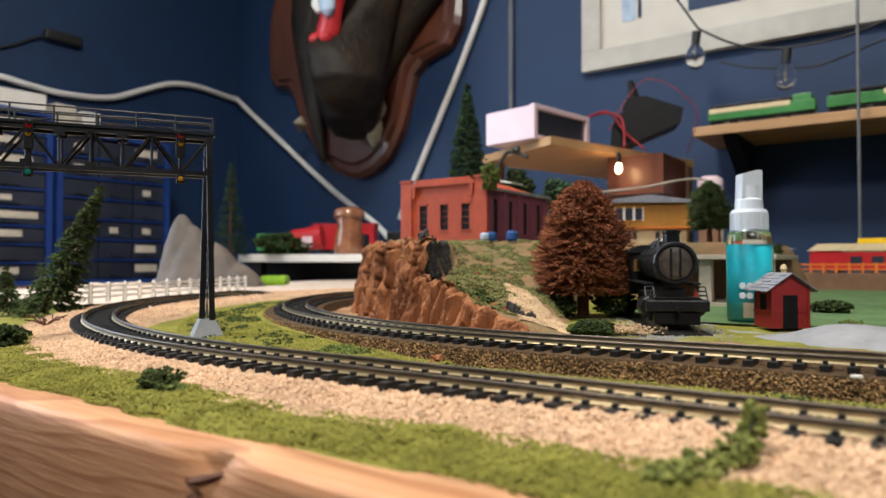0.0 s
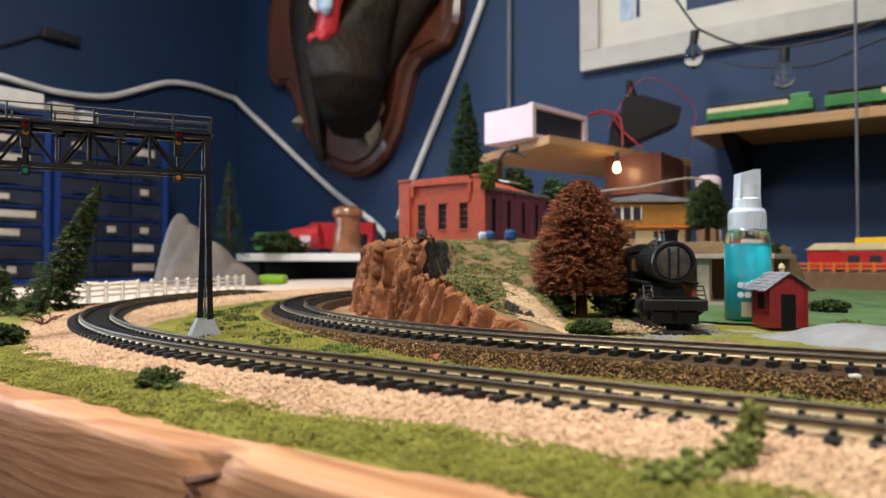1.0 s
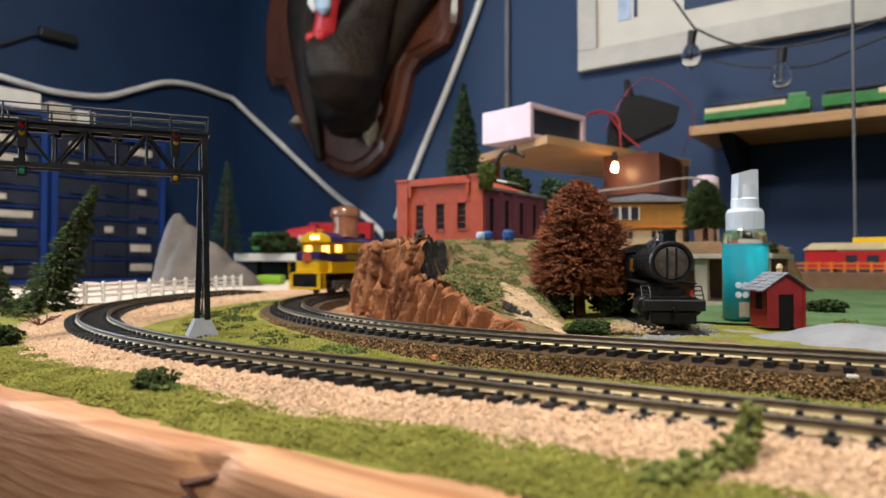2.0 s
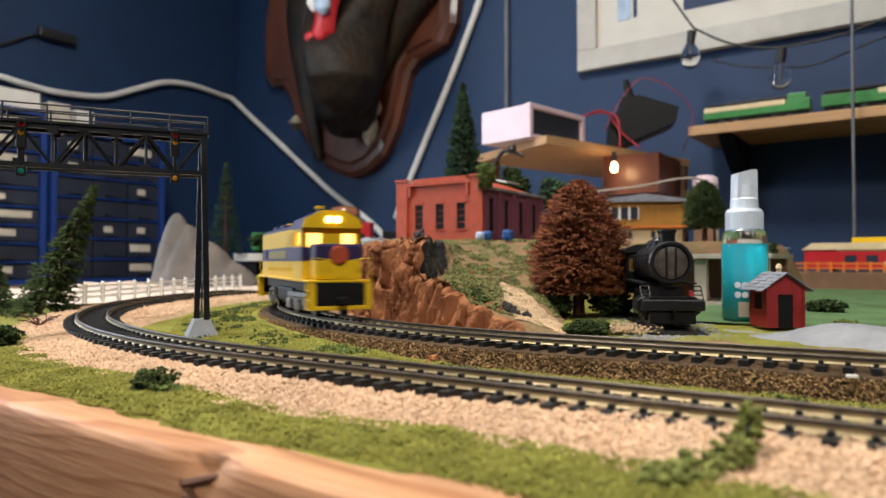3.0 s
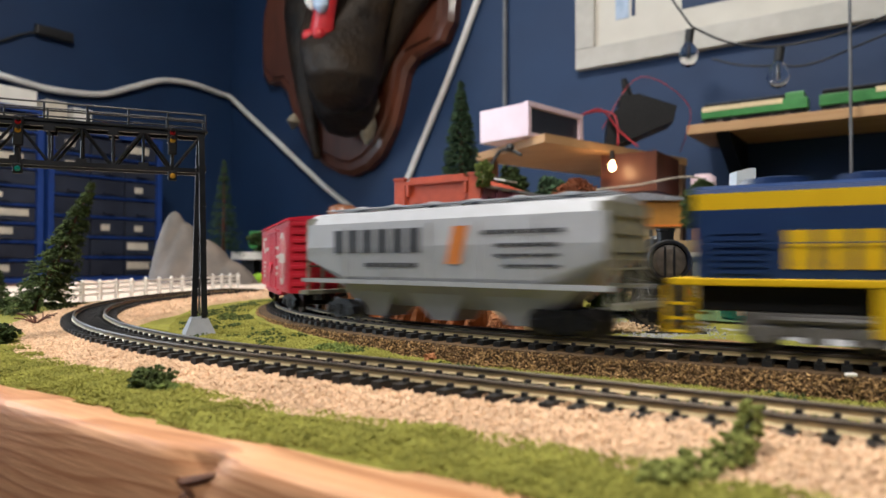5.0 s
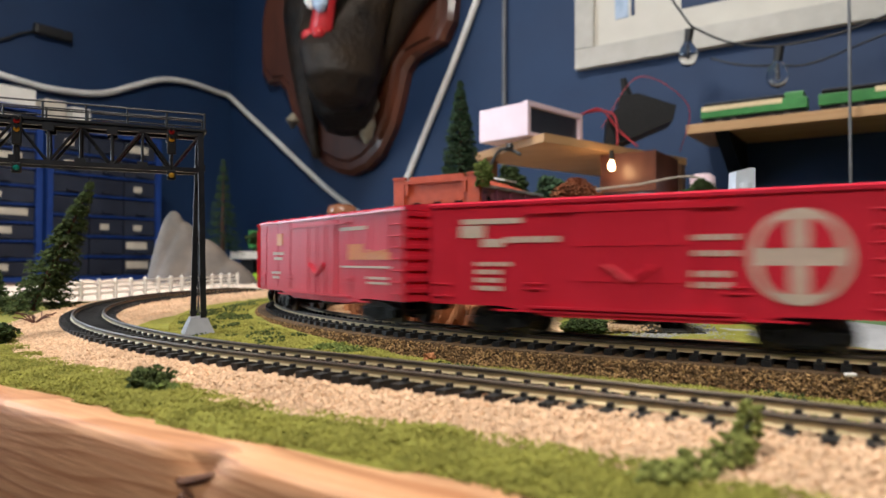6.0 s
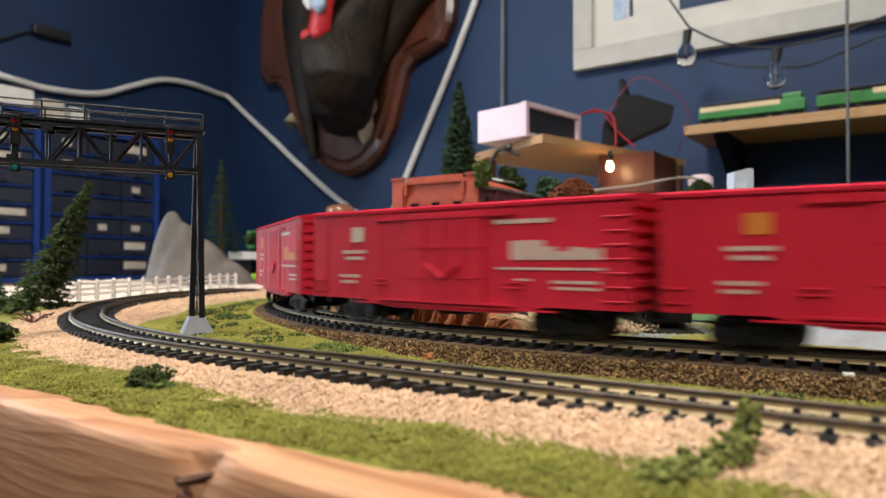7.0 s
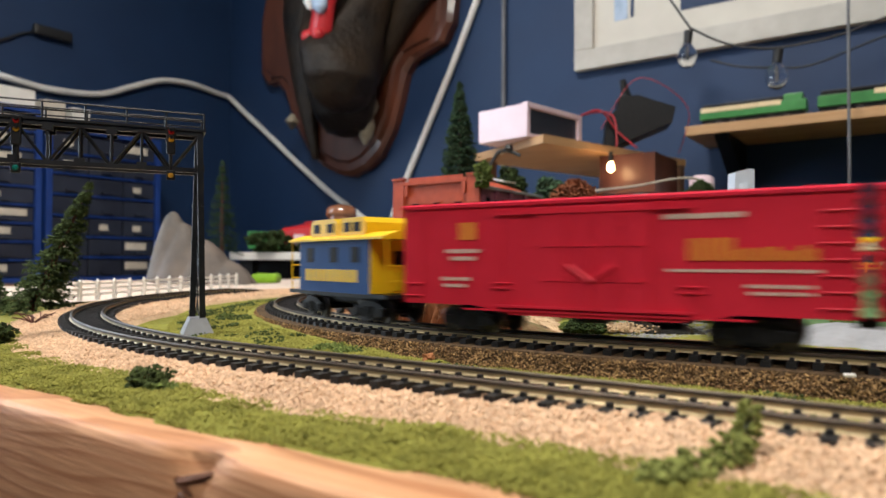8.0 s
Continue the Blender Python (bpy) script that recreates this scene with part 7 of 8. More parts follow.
def boxcar(label, front, rear, style):
    L = front - rear
    h = L / 2
    v = vehicle("box_car", label, "box car", front, rear, h - 0.030)
    # shell: tapered sill, side walls, shallow peaked roof
    bm = bmesh.new()
    prof = [(-h, 0.0130), (-h + 0.034, 0.0130), (-h + 0.052, 0.0100), (h - 0.052, 0.0100), (h - 0.034, 0.0130), (h, 0.0130), (h, 0.0500), (-h, 0.0500)]
    extrude(bm, prof, -HW, HW)
    part("body", bm, "red", v)
    bm = bmesh.new()
    rp = [(-HW - 0.0008, 0.0497), (HW + 0.0008, 0.0497), (HW + 0.0008, 0.0508), (HW - 0.001, 0.0516), (0, 0.0530), (-HW + 0.001, 0.0516), (-HW - 0.0008, 0.0508)]
    a = [bm.verts.new((-h - 0.0006, y, z)) for y, z in rp]
    b = [bm.verts.new((h + 0.0006, y, z)) for y, z in rp]
    bm.faces.new(a)
    bm.faces.new(b[::-1])
    for i in range(len(rp)):
        bm.faces.new((a[i], b[i], b[(i + 1) % len(rp)], a[(i + 1) % len(rp)]))
    for i in range(1, 14):
        x = -h + L * i / 14
        box(bm, x - 0.0005, x + 0.0005, -HW, HW, 0.0505, 0.0519)
    part("roof", bm, "redroof", v, "glossy red roof")
    # end ribs wrap round the corners
    for sgn in (-1, 1):
        bm = bmesh.new()
        for i in range(8):
            z = 0.0165 + i * 0.0044
            box(bm, min(sgn * h, sgn * (h + 0.0012)), max(sgn * h, sgn * (h + 0.0012)), -HW + 0.0015, HW - 0.0015, z, z + 0.0020, bevel=0.0004)
        part("end_ribs", bm, "red", v)
        bm = bmesh.new()
        for i in range(7 if sgn > 0 else 2):
            z = 0.0160 + i * 0.0047
            for y in (-HW - 0.0005, HW + 0.0005):
                rod(bm, (sgn * (h - 0.0005), y, z), (sgn * (h - 0.0095), y, z), 0.00035, n=5)
        for y in (-HW - 0.0005, HW + 0.0005):
            for x in (h - 0.0008, h - 0.0095):
                rod(bm, (sgn * x, y, 0.0135), (sgn * x, y, 0.0470 if sgn > 0 else 0.0215), 0.00022, n=5)
        part("ladder", bm, "red", v)
        coupler(v, sgn * h, sgn)
    for y, o in ((-HW, -1), (HW, 1)):
        bm = bmesh.new()
        x0, x1 = (-0.021, 0.021)
        box(bm, x0, x1, min(y, y + o * 0.0008), max(y, y + o * 0.0008), 0.0125, 0.0485, bevel=0.0003)
        for k in range(1, 4):
            x = x0 + (x1 - x0) * k / 4
            box(bm, x - 0.0003, x + 0.0003, min(y + o * 0.0008, y + o * 0.0012), max(y + o * 0.0008, y + o * 0.0012), 0.0135, 0.0475)
        for z in (0.0225, 0.0345):
            box(bm, x0 + 0.001, x1 - 0.001, min(y + o * 0.0008, y + o * 0.0011), max(y + o * 0.0008, y + o * 0.0011), z, z + 0.0005)
        for z in (0.0135, 0.0470):
            box(bm, x0 - 0.018, x1 + 0.014, min(y, y + o * 0.0013), max(y, y + o * 0.0013), z - 0.0008, z)
        door = part("door", bm, "red", v)
        for sg in (-1, 1):
            part("door_lever", rod(bmesh.new(), (0, y + o * 0.0012, 0.0225), (sg * 0.0085, y + o * 0.0012, 0.0280), 0.0009, n=5), "red", v)
        bm = bmesh.new()
        box(bm, -h + 0.030, h - 0.030, min(y, y + o * 0.0006), max(y, y + o * 0.0006), 0.0112, 0.0119)
        for k in range(9):
            x = -h + 0.01 + (L - 0.02) * k / 8
            if abs(x) > 0.025:
                box(bm, x - 0.00018, x + 0.00018, min(y, y + o * 0.00025), max(y, y + o * 0.00025), 0.0150, 0.0495)
        for x in (-h + 0.043, 0.031):
            for z in (0.0195, 0.0215):
                rod(bm, (x, y + o * 0.0006, z), (x + 0.008, y + o * 0.0006, z), 0.0003, n=5)
        part("side_sill", bm, "red", v)
        yy = y + o * 0.00032
        f = 1 if o < 0 else -1
        rnd = random.Random(style)

        def span(x0, x1):
            return (x0, x1) if f > 0 else (-x1, -x0)

        w, c = bmesh.new(), bmesh.new()
        if style == 0:
            line(w, *span(-0.068, -0.042), 0.0430, 0.0450, yy)
            line(w, *span(-0.069, -0.058), 0.0380, 0.0425, yy)
            line(w, *span(-0.0590, -0.050), 0.0345, 0.0375, yy)
            bars(w, *span(-0.049, -0.026), 0.0360, 0.0382, yy, 5, 0.15)
            bars(w, *span(-0.062, -0.046), 0.0275, 0.0290, yy, 5, 0.2)
            for z in (0.0185, 0.0215, 0.0245):
                bars(w, *span(-0.062, -0.050), z, z + 0.0017, yy, 3, 0.2)
            for z, n in ((0.0360, 6), (0.0310, 5)):
                bars(w, *span(0.016 + 0.002 * (6 - n), 0.036), z, z + 0.0018, yy, n, 0.2)
            for z in (0.0210, 0.0245):
                bars(w, *span(0.014, 0.034), z, z + 0.0020, yy, 4, 0.25)
            cx = f * 0.053
            lathe(w, [(0.0143, -0.00012), (0.0143, 0.00012)], 40, Matrix.Translation((cx, yy, 0.0308)) @ Matrix.Rotation(radians(90), 4, "X"))
            r1 = bmesh.new()
            for qx in (-1, 1):
                for qz in (-1, 1):
                    arc = [(cx + qx * (0.0026 + 0.0085 * math.cos(a)), 0.0308 + qz * (0.0026 + 0.0085 * math.sin(a))) for a in lin(0, math.pi / 2, 8)]
                    extrude(r1, [(cx + qx * 0.0026, 0.0308 + qz * 0.0026)] + arc, yy + o * 0.00014, yy + o * 0.0003)
            part("emblem_gap", r1, "red", v)
        else:
            gold = c if style in (1, 3) else w
            line(gold, *span(-0.056, -0.048), 0.0375, 0.0440, yy)
            bars(w, *span(-0.062, -0.046), 0.0325, 0.0340, yy, 9, 0.25)
            bars(w, *span(-0.060, -0.048), 0.0297, 0.0312, yy, 6, 0.25)
            bars(w, *span(-0.064, -0.050), 0.0220, 0.0234, yy, 6, 0.3)
            bars(w, *span(-0.063, -0.052), 0.0195, 0.0208, yy, 4, 0.3)
            bars(w, *span(0.026, 0.052), 0.0430, 0.0446, yy, 11, 0.2)
            bars(gold, *span(0.034, 0.049), 0.0298, 0.0368, yy, 5, 0.22)
            bars(gold, *span(0.049, 0.073), 0.0298, 0.0346, yy, 9, 0.2, rnd)
            bars(w, *span(0.027, 0.074), 0.0262, 0.0271, yy, 16, 0.12)
            bars(w, *span(0.052, 0.072), 0.0215, 0.0226, yy, 8, 0.25)
            bars(w, *span(0.053, 0.072), 0.0194, 0.0204, yy, 7, 0.25)
            if style == 2:
                bars(w, *span(0.036, 0.043), 0.0222, 0.0230, yy, 4, 0.25)
        part("white_markings", w, "letter_white", v, "cream lettering blocks")
        if style in (1, 3):
            part("orange_markings", c, "letter_yellow", v, "orange lettering blocks")
        else:
            c.free()
    for o in v.children:
        if not o.name.startswith("coupler"):
            o.data.transform(Matrix(((1, 0, 0, 0), (0, 1, 0, 0), (0, 0, 1.075, -0.0024), (0, 0, 0, 1))))
    bm = bmesh.new()
    box(bm, -h + 0.02, h - 0.02, -0.004, 0.004, 0.0090, 0.0110)
    box(bm, -0.010, 0.004, -0.009, 0.009, 0.0060, 0.0095, bevel=0.001)
    part("underframe", bm, "black", v)
    truck(v, h - 0.030, 0.0195, "black")
    truck(v, -h + 0.030, 0.0195, "black")
    return v


def hopper(front, rear):
    L = front - rear
    h = L / 2
    v = vehicle("hopper_car", "light grey covered hopper car with dark lettering", "hopper car", front, rear, h - 0.030)
    W = 0.0170
    # rounded body section drawn lengthwise
    prof = [(-0.0075, 0.0085), (-W + 0.002, 0.0185), (-W, 0.022), (-W - 0.0004, 0.036), (-W + 0.001, 0.0475), (-W + 0.005, 0.0525), (0, 0.0545), (W - 0.005, 0.0525), (W - 0.001, 0.0475), (W + 0.0004, 0.036), (W, 0.022), (W - 0.002, 0.0185), (0.0075, 0.0085)]
    bm = bmesh.new()
    rings = []
    for x, k in ((-h + 0.007, 0), (-h + 0.034, 1), (h - 0.034, 1), (h - 0.007, 0)):
        rings.append([bm.verts.new((x, y, z if k else max(z, 0.030))) for y, z in prof])
    for a, b in zip(rings, rings[1:]):
        for i in range(len(prof)):
            bm.faces.new((a[i], a[(i + 1) % len(prof)], b[(i + 1) % len(prof)], b[i]))
    bm.faces.new(rings[0])
    bm.faces.new(rings[-1][::-1])
    part("body", bm, "grey", v)
    for sgn in (-1, 1):
        bm = bmesh.new()
        x = sgn * (h - 0.0065)
        for y in (-0.0155, -0.006, 0.006, 0.0155):
            box(bm, min(x, x + sgn * 0.0012), max(x, x + sgn * 0.0012), y - 0.0006, y + 0.0006, 0.0135, 0.050)
        for z in (0.020, 0.0265, 0.033, 0.0395, 0.046):
            box(bm, min(x, x + sgn * 0.0012), max(x, x + sgn * 0.0012), -0.0165, 0.0165, z - 0.0004, z + 0.0004)
        box(bm, min(x, sgn * h), max(x, sgn * h), -0.0165, 0.0165, 0.0120, 0.0140)
        box(bm, min(x, x - sgn * 0.004), max(x, x - sgn * 0.004), -0.0160, 0.0160, 0.0300, 0.0510)
        part("end_frame", bm, "greyend", v, "olive grey end frame with ladder rungs")
        coupler(v, sgn * h, sgn)
    bm = bmesh.new()
    for y in (-W - 0.0003, W + 0.0003):
        box(bm, -h + 0.004, h - 0.004, y - 0.0006, y + 0.0006, 0.0185, 0.0205)
        for k in range(5):
            x = -h + 0.036 + (L - 0.072) * k / 4
            box(bm, x - 0.0005, x + 0.0005, y - 0.0004, y + 0.0004, 0.0205, 0.046)
    part("side_sill", bm, "grey", v)
    bm = bmesh.new()
    box(bm, -h + 0.010, h - 0.010, -0.0060, -0.0015, 0.0550, 0.0556)
    box(bm, -h + 0.010, h - 0.010, 0.0015, 0.0060, 0.0550, 0.0556)
    for k in range(6):
        x = -h + 0.03 + (L - 0.06) * k / 5
        lathe(bm, [(0.004, 0.0540), (0.004, 0.0562), (0.001, 0.0570)], 14, Matrix.Translation((x, 0, 0)))
    part("roof_walk", bm, "grey", v)
    for k in (-0.042, 0.0, 0.042):
        bm = bmesh.new()
        a = [bm.verts.new(p) for p in ((k - 0.018, -0.013, 0.0170), (k + 0.018, -0.013, 0.0170), (k + 0.018, 0.013, 0.0170), (k - 0.018, 0.013, 0.0170))]
        b = [bm.verts.new(p) for p in ((k - 0.006, -0.008, 0.0030), (k + 0.006, -0.008, 0.0030), (k + 0.006, 0.008, 0.0030), (k - 0.006, 0.008, 0.0030))]
        bm.faces.new(a)
        bm.faces.new(b[::-1])
        for i in range(4):
            bm.faces.new((a[i], b[i], b[(i + 1) % 4], a[(i + 1) % 4]))
        part("chute", bm, "grey", v)
    for o in (-1, 1):
        y = o * (W + 0.0006)
        f = 1 if o < 0 else -1

        def span(x0, x1):
            return (x0, x1) if f > 0 else (-x1, -x0)

        bm = bmesh.new()
        bars(bm, *span(-0.062, -0.002), 0.0330, 0.0440, y, 6, 0.28)
        bars(bm, *span(-0.040, -0.006), 0.0265, 0.0285, y, 7, 0.2)
        bars(bm, *span(0.030, 0.068), 0.0400, 0.0418, y, 8, 0.2)
        bars(bm, *span(0.036, 0.066), 0.0350, 0.0364, y, 7, 0.2)
        bars(bm, *span(0.036, 0.066), 0.0310, 0.0322, y, 6, 0.2)
        bars(bm, *span(0.040, 0.066), 0.0270, 0.0280, y, 6, 0.2)
        part("dark_markings", bm, "letter_black", v, "black lettering blocks")
        bm = bmesh.new()
        extrude(bm, [(f * 0.010, 0.028), (f * 0.018, 0.028), (f * 0.022, 0.044), (f * 0.014, 0.044)], y - 0.0001, y + 0.0001)
        part("orange_emblem", bm, "letter_yellow", v)
    truck(v, h - 0.030, 0.0195, "black")
    truck(v, -h + 0.030, 0.0195, "black")
    return v


def wrap_box(parent, name, x0, x1, w, z0, z1, material, label="", bevel=0.0008):
    return part(name, B(x0, x1, -w, w, z0, z1, bevel=bevel), material, parent, label)


def diesel(label, front, rear, main):
    """A hood diesel with a lit cab near its front; main: colour of the lower hood."""
    L = front - rear
    h = L / 2
    v = vehicle("diesel_locomotive", label, "locomotive", front, rear, h - 0.046)
    dark = "purple" if main == "yellow" else "blue"
    lower, stripe = ("yellow", dark) if main == "yellow" else ("blue", "yellow")
    # frame and walkway
    FZ0, FZ1 = (0.0190, 0.0203) if main == "yellow" else (0.0212, 0.0236)
    wrap_box(v, "frame", -h + 0.002, h - 0.002, 0.0165, FZ0, FZ1, "yellow", "yellow walkway edge", 0.0004)
    wrap_box(v, "underframe", -h + 0.010, h - 0.010, 0.0110, 0.0125, FZ0, "black")
    wrap_box(v, "fuel_tank", -0.028, 0.026, 0.0130, 0.0050, 0.0145, "black", "black rounded fuel tank", 0.002)
    for x0 in (-h, h - 0.010):
        # end steps and footplates
        for y in (-0.0165, 0.0130):
            bm = bmesh.new()
            for x in (x0 + 0.0005, x0 + 0.0090):
                box(bm, x, x + 0.0010, y, y + 0.0035, 0.0050, FZ0 - 0.0002)
            for z in (0.0050, 0.0095, 0.0145):
                box(bm, x0 + 0.0005, x0 + 0.0098, y, y + 0.0035, z, z + 0.0008)
            part("end_step", bm, "yellow", v)
        xe = x0 + 0.0002 if x0 < 0 else x0 + 0.0085
        part("end_sheet", B(xe, xe + 0.0010, -0.0128, 0.0128, 0.0072, FZ0 - 0.0002), "black" if main == "yellow" else dark, v, "dark end sheet")
        part("end_beam", B(xe - 0.0002, xe + 0.0014, -0.0130, 0.0130, 0.0050, 0.0070, bevel=0.0003), "yellow", v)
    # engine hood in three horizontal bands
    c0, c1 = h - 0.046, h - 0.020     # cab
    hb = -h + 0.010
    WH = 0.0142
    if main == "yellow":
        bands = ((0.0203, 0.0302, "yellow"), (0.0302, 0.0385, "purple"), (0.0385, 0.0490, "yellow"))
    else:
        bands = ((0.0236, 0.0465, "blue"), (0.0465, 0.0520, "yellow"))
    for z0, z1, m in bands:
        part("hood", B(hb, c0, -WH, WH, z0, z1), m, v)
    zt = bands[-1][1]
    bm = bmesh.new()
    rp = [(-WH, zt), (WH, zt), (WH - 0.0008, zt + 0.0016), (WH - 0.0045, zt + 0.0030), (-WH + 0.0045, zt + 0.0030), (-WH + 0.0008, zt + 0.0016)]
    a = [bm.verts.new((hb, y, z)) for y, z in rp]
    b = [bm.verts.new((c0, y, z)) for y, z in rp]
    bm.faces.new(a)
    bm.faces.new(b[::-1])
    for i in range(6):
        bm.faces.new((a[i], b[i], b[(i + 1) % 6], a[(i + 1) % 6]))
    for x, r in ((-0.062, 0.009), (-0.034, 0.009), (0.004, 0.006)):
        lathe(bm, [(r, zt + 0.003), (r, zt + 0.0052), (r * 0.8, zt + 0.0056)], 20, Matrix.Translation((x, 0, 0)))
    box(bm, 0.012, 0.030, -0.006, 0.006, zt + 0.003, zt + 0.0060, bevel=0.0006)
    part("hood_top", bm, dark, v, "dark blue hood roof with fans")
    # louvres and door seams
    for o in (-1, 1):
        y = o * WH
        bm = bmesh.new()
        for k in range(7):
            z = bands[-2][0] + 0.0015 + k * (0.0022 if main == "blue" else 0.0009)
            box(bm, hb + 0.006, hb + 0.022, min(y, y + o * 0.0006), max(y, y + o * 0.0006), z, z + 0.0011)
        part("louvre_panel", bm, lower if main == "blue" else dark, v)
        bm = bmesh.new()
        for k in range(7):
            z = (0.0405 if main == "blue" else 0.0400) + k * 0.0010
            box(bm, c0 - 0.028, c0 - 0.012, min(y, y + o * 0.0006), max(y, y + o * 0.0006), z, z + 0.0006)
        part("louvre_panel", bm, lower if main == "blue" else "yellow", v)
        bm = bmesh.new()
        for k in range(14):
            x = hb + 0.026 + k * 0.0078
            if x < c0 - 0.004:
                box(bm, x - 0.0002, x + 0.0002, min(y, y + o * 0.0002), max(y, y + o * 0.0002), FZ1 + 0.0004, bands[0][1] - 0.0005)
                box(bm, x + 0.0056, x + 0.0062, min(y, y + o * 0.0006), max(y, y + o * 0.0006), FZ1 + 0.0040, FZ1 + 0.0060)
        part("door_seams", bm, bands[0][2], v)
        bm = bmesh.new()
        f = 1 if o < 0 else -1
        yy = y + o * 0.0004
        x0, x1 = (-0.058, 0.030)
        span = (x0, x1) if f > 0 else (-x1, -x0)
        if main == "yellow":
            bars(bm, -0.046 if f > 0 else -0.016, 0.016 if f > 0 else 0.046, 0.0318, 0.0368, yy, 9, 0.24)
        else:
            bars(bm, *span, 0.0268, 0.0392, yy, 9, 0.20)
        part("markings", bm, "letter_dull" if main == "yellow" else "yellow", v, "yellow lettering blocks")
        if main == "blue":
            bm = bmesh.new()
            yr = o * 0.0160
            tube(bm, [(-h + 0.014, yr, FZ1), (-h + 0.014, yr, FZ1 + 0.0115), (c0 - 0.002, yr, FZ1 + 0.0115)], 0.00022, 5)
            for k in range(8):
                x = -h + 0.014 + (c0 + h - 0.018) * k / 7
                rod(bm, (x, yr, FZ1), (x, yr, FZ1 + 0.0115), 0.00022, n=5)
            part("handrail", bm, "blue", v)
    # cab
    WC = 0.0160
    part("cab_lower", B(c0, c1, -WC, WC, FZ1, 0.0378, bevel=0.0004), lower if main == "blue" else "yellow", v)
    if main == "yellow":
        part("cab_stripe", B(c0 - 0.0001, c1 + 0.0001, -WC - 0.0002, WC + 0.0002, 0.0302, 0.0376), "purple", v)
    else:
        part("number_bar", B(c0 + 0.008, c1 - 0.006, -WC - 0.0002, WC + 0.0002, 0.0318, 0.0342), "yellow", v)
    for y in (-WC, WC - 0.0012):
        bm = bmesh.new()
        box(bm, c0, c0 + 0.006, y, y + 0.0012, 0.0378, 0.0480)
        box(bm, c1 - 0.007, c1, y, y + 0.0012, 0.0378, 0.0480)
        box(bm, c0 + 0.006, c1 - 0.007, y, y + 0.0012, 0.0378, 0.0388)
        box(bm, c0 + 0.006, c1 - 0.007, y, y + 0.0012, 0.0460, 0.0480)
        part("cab_side", bm, "yellow" if main == "yellow" else "blue", v)
    for x in (c0, c1 - 0.0012):
        bm = bmesh.new()
        for y0, y1 in ((-WC, -0.0135), (-0.0052, 0.0052), (0.0135, WC)):
            box(bm, x, x + 0.0012, y0, y1, 0.0378, 0.0480)
        box(bm, x, x + 0.0012, -WC, WC, 0.0452, 0.0480)
        part("cab_end", bm, "yellow" if main == "yellow" else "blue", v)
    part("cab_light", B(c0 + 0.0030, c1 - 0.0030, -WC + 0.0024, WC - 0.0024, 0.0380, 0.0460), "cablight", v, "brightly lit warm cab inside")
    bm = bmesh.new()
    rp = [(-WC - 0.0006, 0.0480), (WC + 0.0006, 0.0480), (WC - 0.001, 0.0530), (0.006, 0.0575), (-0.006, 0.0575), (-WC + 0.001, 0.0530)]
    a = [bm.verts.new((c0 - 0.001, y, z)) for y, z in rp]
    b = [bm.verts.new((c1 + 0.0015, y, z)) for y, z in rp]
    bm.faces.new(a)
    bm.faces.new(b[::-1])
    for i in range(6):
        bm.faces.new((a[i], b[i], b[(i + 1) % 6], a[(i + 1) % 6]))
    part("cab_roof", bm, "purple" if main == "yellow" else "yellow", v, "rounded cab roof")
    part("roof_front", extrude(bmesh.new(), [(y, z) for y, z in rp], c1 + 0.0014, c1 + 0.0030, Matrix(((0, 1, 0, 0), (1, 0, 0, 0), (0, 0, 1, 0), (0, 0, 0, 1)))), "yellow", v, "yellow cab brow")
    # low nose with its stripe and headlight
    n1 = h - 0.0045
    part("nose", B(c1, n1, -0.0125, 0.0125, FZ1, 0.0390 if main == "yellow" else 0.0385, bevel=0.0018), lower if main == "blue" else "yellow", v)
    part("nose_stripe", B(c1 + 0.0002, n1 + 0.0003, -0.0127, 0.0127, 0.0302 if main == "yellow" else 0.0305, 0.0392 if main == "yellow" else 0.0368, bevel=0.0014), stripe if main == "yellow" else "yellow", v)
    bm = bmesh.new()
    lathe(bm, [(0.0050, 0), (0.0050, 0.0006), (0.0040, 0.0009)], 20, Matrix.Translation((n1 + 0.0006, 0, 0.0335)) @ Matrix.Rotation(radians(90), 4, "Y"))
    part("emblem", bm, "brickred", v, "round dull red emblem on the nose")
    bm = bmesh.new()
    for y in (-0.0023, 0.0023):
        lathe(bm, [(0.0020, 0), (0.0020, 0.0012), (0.0014, 0.0014)], 14, Matrix.Translation((c1 + 0.0028, y, 0.0525)) @ Matrix.Rotation(radians(90), 4, "Y"))
    part("headlight", bm, "headlight", v, "glowing warm twin headlight")
    bm = bmesh.new()
    tube(bm, [(n1 + 0.006, -0.0155, FZ1), (n1 + 0.006, -0.0155, FZ1 + 0.0115), (n1 + 0.006, -0.006, FZ1 + 0.0105)], 0.0003, 5)
    tube(bm, [(n1 + 0.006, 0.0155, FZ1), (n1 + 0.006, 0.0155, FZ1 + 0.0115), (n1 + 0.006, 0.006, FZ1 + 0.0105)], 0.0003, 5)
    part("front_rail", bm, "yellow", v)
    bm = bmesh.new()
    rod(bm, (c0 + 0.010, -0.004, 0.0572), (c0 + 0.010, -0.004, 0.0600), 0.0006, n=6)
    for y in (-0.0055, -0.004, -0.0025):
        rod(bm, (c0 + 0.010, y, 0.0600), (c0 + 0.016, y, 0.0600), 0.0005, 0.0010, n=6)
    part("horn", bm, "yellow", v)
    if main == "blue":
        for y in (-0.0162, 0.0142):
            for x in (-0.034, 0.022):
                part("side_box", B(x, x + 0.011, y, y + 0.0020, 0.0060, FZ0 - 0.0002), "yellow", v, "yellow tank step panel")
    coupler(v, h - 0.002, 1)
    coupler(v, -h + 0.002, -1)
